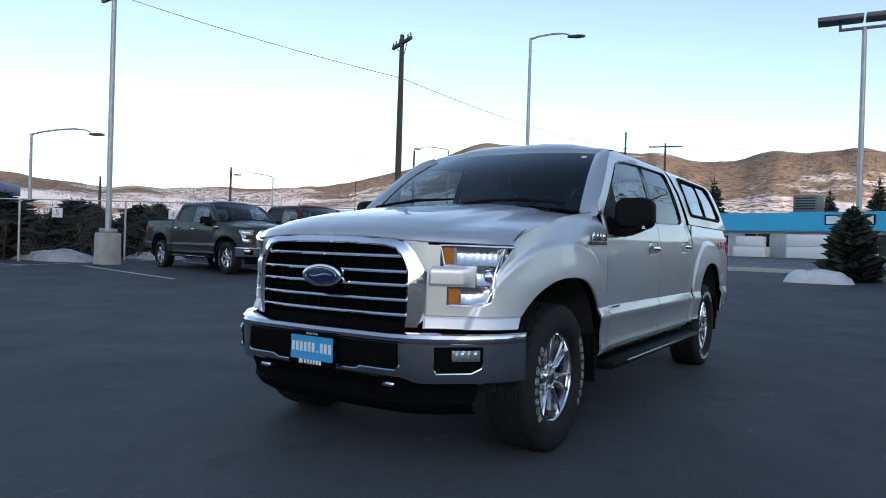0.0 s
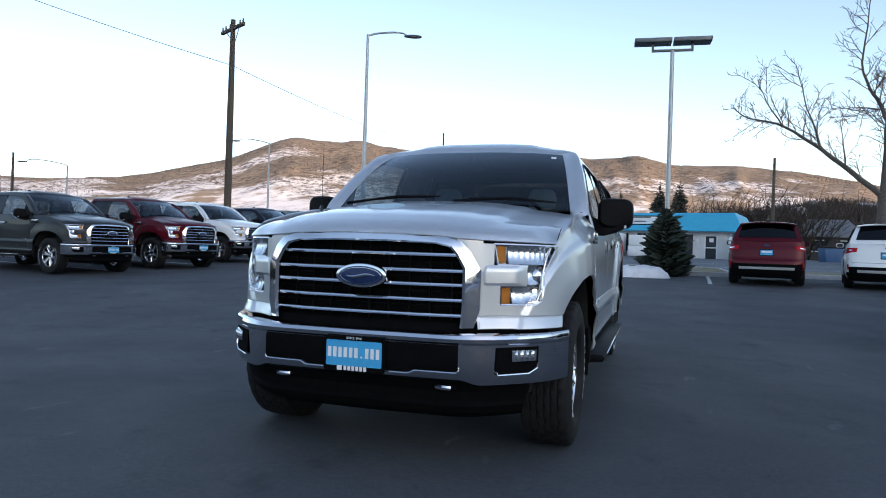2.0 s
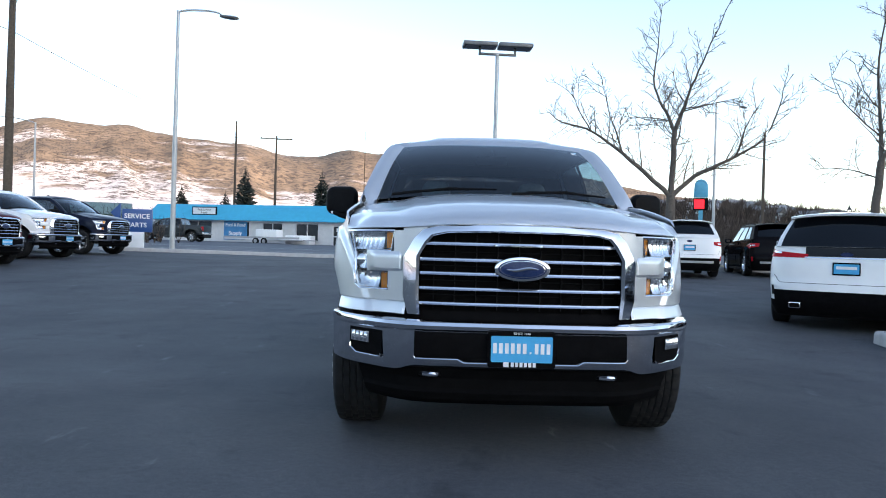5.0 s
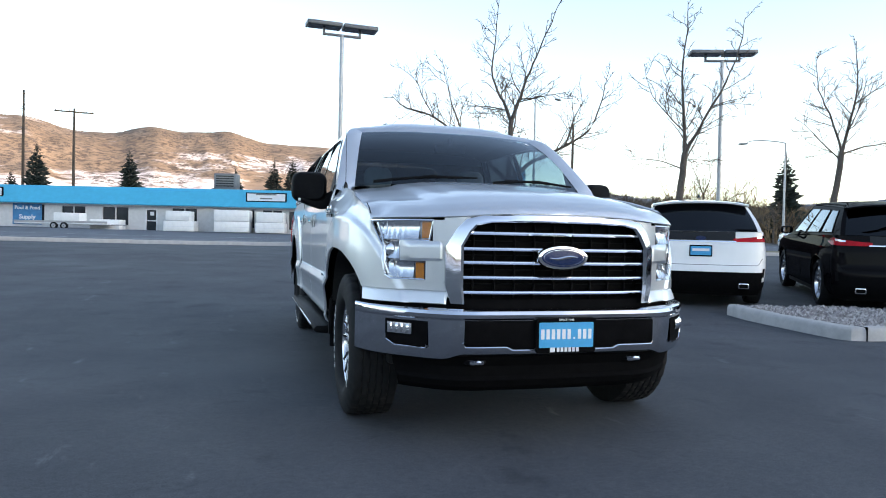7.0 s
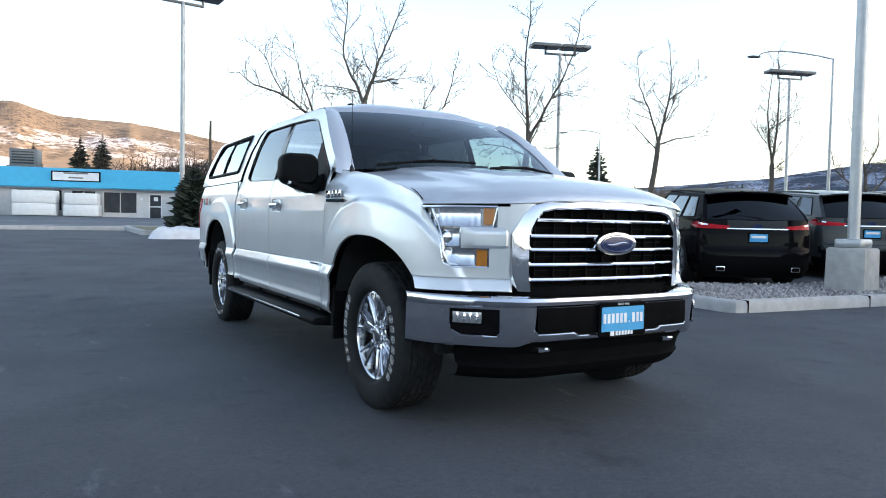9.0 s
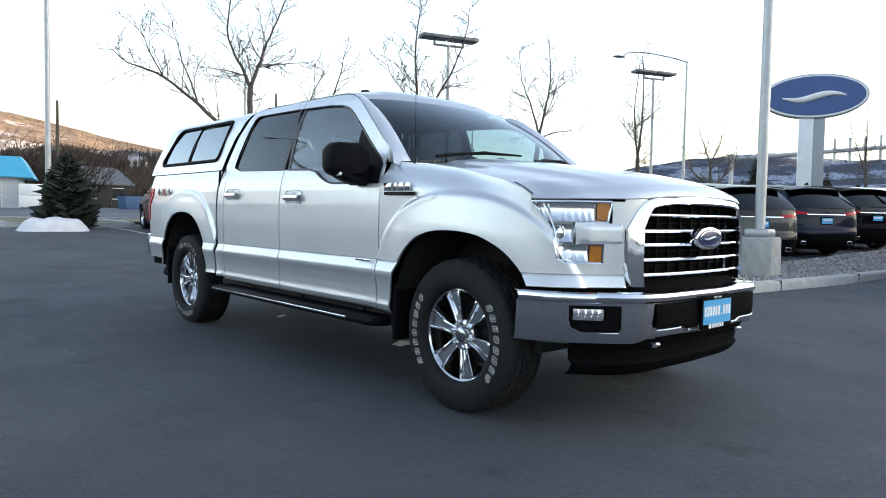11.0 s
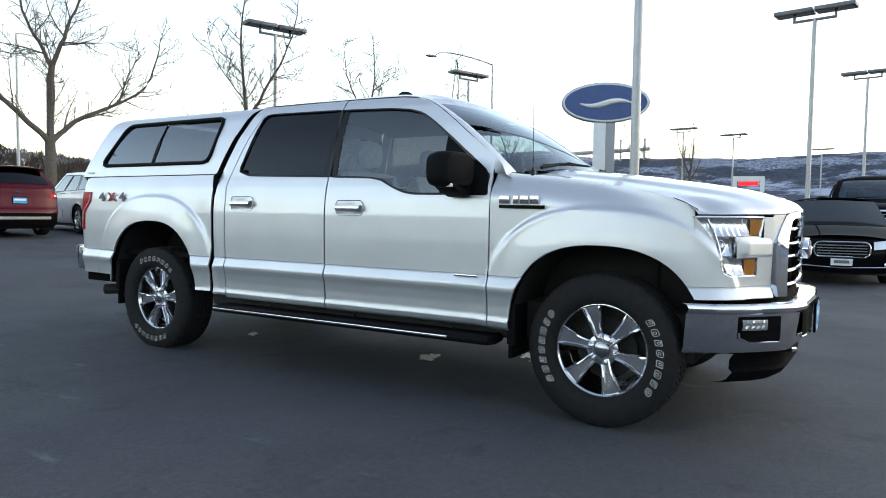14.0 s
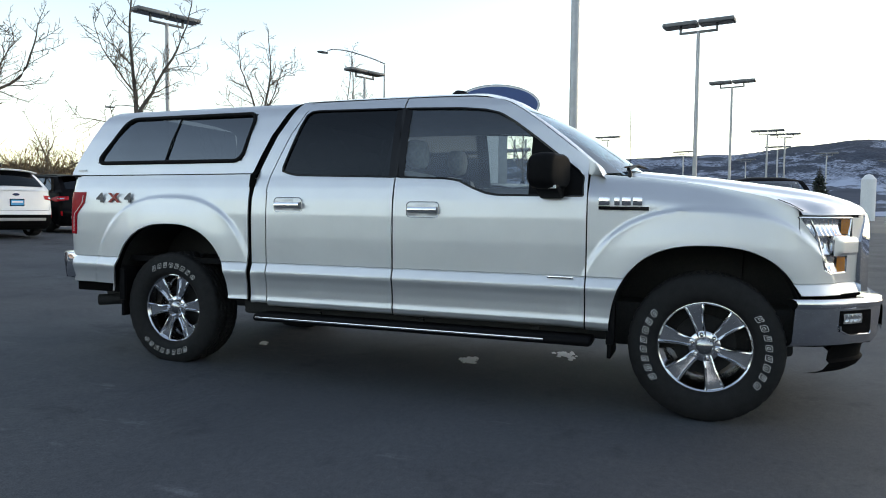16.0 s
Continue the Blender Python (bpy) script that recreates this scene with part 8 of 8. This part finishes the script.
def trailer():
    t = thing("flat_trailer", "low flat trailer with a wrapped load before the shop", "trailer")
    part("deck", Mesh().box((-4.2, -0.9, 0.48), (4.0, 0.9, 0.60)), "sign_white", t, bevel=0.02)
    part("side_rail", Mesh().box((-4.2, 0.86, 0.60), (4.0, 0.92, 0.78)), "steel", t)
    part("tongue", Mesh().tube([(-4.2, 0, 0.5), (-5.6, 0, 0.48)], 0.05, 6), "steel", t)
    for x in (-0.45, 0.45):
        w = part("wheel", Mesh().lathe([(-0.1, 0.1), (-0.1, 0.32), (0.1, 0.32), (0.1, 0.18), (0.06, 0.02)], (x, 0.95, 0.33), "y", 20), "rubber", t)
        part("rim", Mesh().lathe([(0.1, 0.19), (0.11, 0.02)], (x, 0.95, 0.33), "y", 14), "steel", w)
    t.matrix_basis = SHOP @ pose(25.5, 2.6, 0.02)


trailer()
wb = tagged(part("wrapped_tub", Mesh().box((-1.15, -0.7, 0), (1.15, 0.7, 0.9)), "block_white", bevel=0.07), "white shrink-wrapped tub on the flat trailer", "tub", "wrapped tubs")
wb.matrix_basis = SHOP @ pose(25.0, 2.6, 0.62)


def shed(name, x, y, w, d, h, turn, wall_m, roof_m, label, rise=1.2, cat="building"):
    t = thing(name, label, cat)
    part("wall", Mesh().box((-w / 2, -d / 2, -0.5), (w / 2, d / 2, h)), wall_m, t)
    part("roof", Mesh().prism([(-d / 2 - 0.4, h - 0.1), (d / 2 + 0.4, h - 0.1), (d / 2 + 0.4, h), (0, h + rise), (-d / 2 - 0.4, h)], "x", -w / 2 - 0.3, w / 2 + 0.3), roof_m, t)
    for k in range(max(2, int(w / 3))):
        xx = -w / 2 + (k + 0.5) * w / max(2, int(w / 3))
        wn_ = part("window", Mesh().box((xx - 0.6, -d / 2 - 0.03, 1.0), (xx + 0.6, -d / 2 + 0.05, 2.1)), "shop_glass", t)
        part("frame", Mesh().box((xx - 0.7, -d / 2 - 0.05, 0.92), (xx + 0.7, -d / 2 - 0.02, 1.0)).box((xx - 0.7, -d / 2 - 0.05, 2.1), (xx + 0.7, -d / 2 - 0.02, 2.18)), "sign_white", wn_)
    t.matrix_basis = stand(x, y, turn)
    return t


shed("workshop", -43.0, 70.0, 18, 12, 2.4, 22, "cream", "green_roof", "cream workshop with a green metal roof", 1.5)
shed("house", 17.0, 82.0, 9, 8, 2.6, 10, "dash", "lamp_grey", "small dark house below the hill", 2.0)
rnd = random.Random(21)
for k in range(26):        # houses on the lower slopes
    a = radians(rnd.uniform(-62, 30))
    r = rnd.uniform(170, 260)
    h = shed("house", r * math.sin(a), r * math.cos(a), rnd.uniform(8, 13), 8, 3.0, rnd.uniform(0, 180), rnd.choice(("cream", "wall_grey", "earth")), rnd.choice(("lamp_grey", "snow", "snow")), "small far house on the slope", 2.2)
    h["group"] = "houses on the slope"


def town_z(r, a):
    """The height of the built-up slope north of the street, r metres off at a degrees."""
    crest = math.tan(radians(float(np.interp(a, [2, 8, 12, 24, 30, 42, 62], [1.2, 3.2, 3.7, 3.7, 3.0, 2.0, 1.2])))) * 330
    return lerp(-2.0, crest, smooth(105, 340, r) ** 0.9) + 1.5 * noise.noise(Vector((r * 0.02, a * 0.3, 4)))


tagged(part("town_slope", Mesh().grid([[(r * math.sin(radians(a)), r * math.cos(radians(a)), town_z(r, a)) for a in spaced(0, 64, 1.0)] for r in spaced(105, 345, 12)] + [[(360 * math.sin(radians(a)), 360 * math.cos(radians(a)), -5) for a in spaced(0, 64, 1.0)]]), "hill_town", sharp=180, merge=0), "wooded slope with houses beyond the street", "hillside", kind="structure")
rnd = random.Random(33)
for k in range(46):
    a, r = rnd.uniform(6, 34), rnd.uniform(255, 338)
    h = shed("house", 0, 0, rnd.uniform(4.5, 7), 5, 2.2, 0, rnd.choice(("cream", "wall_grey", "earth", "block_white")), rnd.choice(("lamp_grey", "lamp_grey", "earth", "snow_dirty")), "small far house among bare trees", 1.8)
    h.matrix_basis = pose(r * math.sin(radians(a)), r * math.cos(radians(a)), town_z(r, a), 0, 0, -a + rnd.uniform(-40, 40))
    h["group"] = "houses on the slope"
g = Mesh()
for _ in range(4200):
    a, r = rnd.uniform(2, 60), 130 + 215 * rnd.random() ** 0.8
    p = Vector((r * math.sin(radians(a)), r * math.cos(radians(a)), town_z(r, a) - 0.2))
    h = rnd.uniform(2.5, 6.5)
    for _ in range(8):
        tip = p + Vector((rnd.gauss(0, h * 0.22), rnd.gauss(0, h * 0.22), h * rnd.uniform(0.55, 1.0)))
        g.tube([p, p.lerp(tip, 0.5) + Vector((0, 0, h * 0.08)), tip], [h * 0.016, h * 0.028, h * 0.006], 3, False)
tagged(part("thicket", g, "shrub", merge=0, sharp=180), "bare dark trees covering the far slope", "woods", kind="stuff")

# fuel station canopy
cn = thing("station_canopy", "blue-banded fuel station canopy", "canopy")
part("roof_band", Mesh().box((-9, -5, 4.2), (9, 5, 5.3)), "sign_blue", cn, bevel=0.05)
for x in (-6, 0, 6):
    part("column", Mesh().box((x - 0.2, -0.2, -0.3), (x + 0.2, 0.2, 4.2)), "sign_white", cn)
    part("pump", Mesh().box((x - 0.4, -1.6, 0), (x + 0.4, -1.0, 1.9)), "led_dull", cn, "red fuel pump", bevel=0.05)
cn.matrix_basis = stand(-74, 22, 40)
shed("kiosk", -84, 24, 12, 8, 3.4, 30, "cream", "sign_white", "pale fuel station kiosk", 0.3)

# service sign
sv = thing("service_sign", "blue service and parts sign on a white base", "sign")
part("base", Mesh().box((-0.42, -0.15, 0), (0.28, 0.15, 0.78)), "sign_white", sv, bevel=0.02)
pn = part("panel", Mesh().box((-0.55, -0.10, 0.78), (0.60, 0.10, 1.72)), "sign_blue", sv, bevel=0.02)
for w, z in (("SERVICE", 1.42), ("PARTS", 1.06)):
    part("words", text_mesh(w, 0.27, 0.004, 0.004).shifted(Matrix.Translation((0.02, -0.104, z))), "letter", pn)
part("arrow", Mesh().prism([(-1.0, 1.55), (-0.62, 1.95), (-0.62, 1.15)], "y", -0.06, 0.06), "sign_blue", sv)
sv.matrix_basis = stand(-12.7, 24.4, 12)

# oval pylon sign
py = thing("pylon_sign", "blue oval dealer sign on a pale pylon", "sign")
part("pylon", Mesh().box((-0.65, -0.22, 0), (0.05, 0.22, 6.2)), "sign_white", py, bevel=0.03)
part("pylon", Mesh().box((0.05, -0.18, 0), (0.60, 0.18, 6.2)), "lamp_grey2", py, bevel=0.03)
ov = part("oval", Mesh().prism([(u, 7.15 + v) for u, v in oval(5.1, 2.35, 56)], "y", -0.28, 0.28), "lamp_grey2", py, "blue oval with a white rim", bevel=0.04)
for wd, ht, d, m in ((4.98, 2.24, 0.29, "sign_white"), (4.78, 2.06, 0.30, "sign_blue")):
    part("oval_face", Mesh().prism([(u, 7.15 + v) for u, v in oval(wd, ht, 56)], "y", -d, d), m, ov)
ln = Mesh()
ln.tube([(x, -0.31, 7.10 + 0.30 * math.sin(x * 2.0) * 0.5) for x in spaced(-1.5, 1.5, 0.1)], [0.03 + 0.15 * math.cos(x) for x in spaced(-1.5, 1.5, 0.1)], 8)
part("oval_stroke", ln, "letter", ov, "plain white strokes")
py.matrix_basis = stand(36.0, 12.1, -66)

# price sign with a red display
pr = thing("price_sign", "teal-topped roadside sign with a red display", "sign")
part("post", Mesh().box((-0.15, -0.15, 0), (0.2, 0.15, 4.2)), "teal", pr)
part("display", Mesh().box((-0.62, -0.2, 4.1), (0.62, 0.2, 5.2)), "trim", pr)
part("red_face", Mesh().box((-0.55, -0.23, 4.25), (0.3, -0.2, 5.05)), "led_red", pr, "red display")
part("top", Mesh().prism([(-0.62, 5.25), (0.62, 5.25), (0.62, 6.15), (0.52, 6.55), (0.28, 6.82), (-0.02, 6.9), (-0.33, 6.8), (-0.54, 6.5)], "y", -0.22, 0.22), "teal", pr, bevel=0.05)
pr.matrix_basis = stand(23.3, 57.6, -18)

# far road sign gantry, store sign and tank
gn = thing("sign_gantry", "pale steel sign gantry over the far road", "gantry")
part("mast", Mesh().tube([(0, 0, 0), (0, 0, 7.2)], 0.22, 10), "steel", gn)
part("beam", Mesh().tube([(-0.5, 0, 6.6), (14.5, 0, 7.9)], 0.22, 10), "steel", gn)
for k in range(5):
    part("hanger", Mesh().box((8.2 + k * 1.4, -0.08, 6.2 + k * 0.12), (8.4 + k * 1.4, 0.08, 8.6 + k * 0.12)), "steel", gn)
gn.matrix_basis = stand(66.0, 31.0, -52)
st = thing("store_sign", "white store sign with a red display", "sign")
part("panel", Mesh().box((-3, -0.2, 7.7), (3, 0.2, 8.75)), "sign_white", st)
part("display", Mesh().box((-1.9, -0.24, 6.85), (1.8, 0.1, 7.6)), "led_red", st)
part("post", Mesh().box((-3, -0.15, 0), (-2.2, 0.15, 7.7)).box((2.2, -0.15, 0), (3, 0.15, 7.7)), "sign_white", st)
st.matrix_basis = stand(150.0, 18.8, -80)
tk = tagged(part("storage_tank", Mesh().lathe([(0, 3.0), (7.5, 3.0), (8.3, 1.5), (8.5, 0.01)], (0, 0, 0), "z", 32), "sign_white"), "white storage tank beyond the lot", "tank")
tk.matrix_basis = stand(176, -34, 0) @ Matrix.Diagonal((0.5, 0.5, 1.25, 1.0))
db = thing("dumpster", "blue steel dumpster across the street", "dumpster")
part("bin", Mesh().prism([(-1.0, 0.15), (1.0, 0.15), (1.15, 1.45), (-1.15, 1.45)], "y", -0.8, 0.8), "brick_red", db, bevel=0.03)
part("lid", Mesh().box((-1.2, -0.85, 1.45), (1.2, 0.85, 1.53)), "trim", db)
db.matrix_basis = stand(13.2, 50.0, 10) @ Matrix.Scale(0.75, 4)
old = copy_thing(hero, stand(-23.9, 53.5, -92))
tagged(old, "dull grey pickup standing across the street", "pickup truck", "parked pickups")
respray(old, "silver", "grey")
for k, (x, y, hd, skin) in enumerate(((66, -10.3, 75, "grey"), (71, -11.6, 75, "white"), (76, -13, 75, "white"), (80, -14.5, 75, "navy"), (34.5, 30.5, 60, "white"))):
    c = copy_thing(saloon, stand(x, y, hd))
    tagged(c, "%s saloon car parked far off" % {"navy": "dark blue", "grey": "dark grey"}.get(skin, skin), "car", "far parked cars")
    respray(c, "black", skin)
van = build_car("white", "white van standing beside the dumpster", "van", 5.2, 3.0, 0.97, 2.0, 1.15, 1.05, "wagon")
van.matrix_basis = stand(27.0, 77.0, 75)
add_topper(hero)
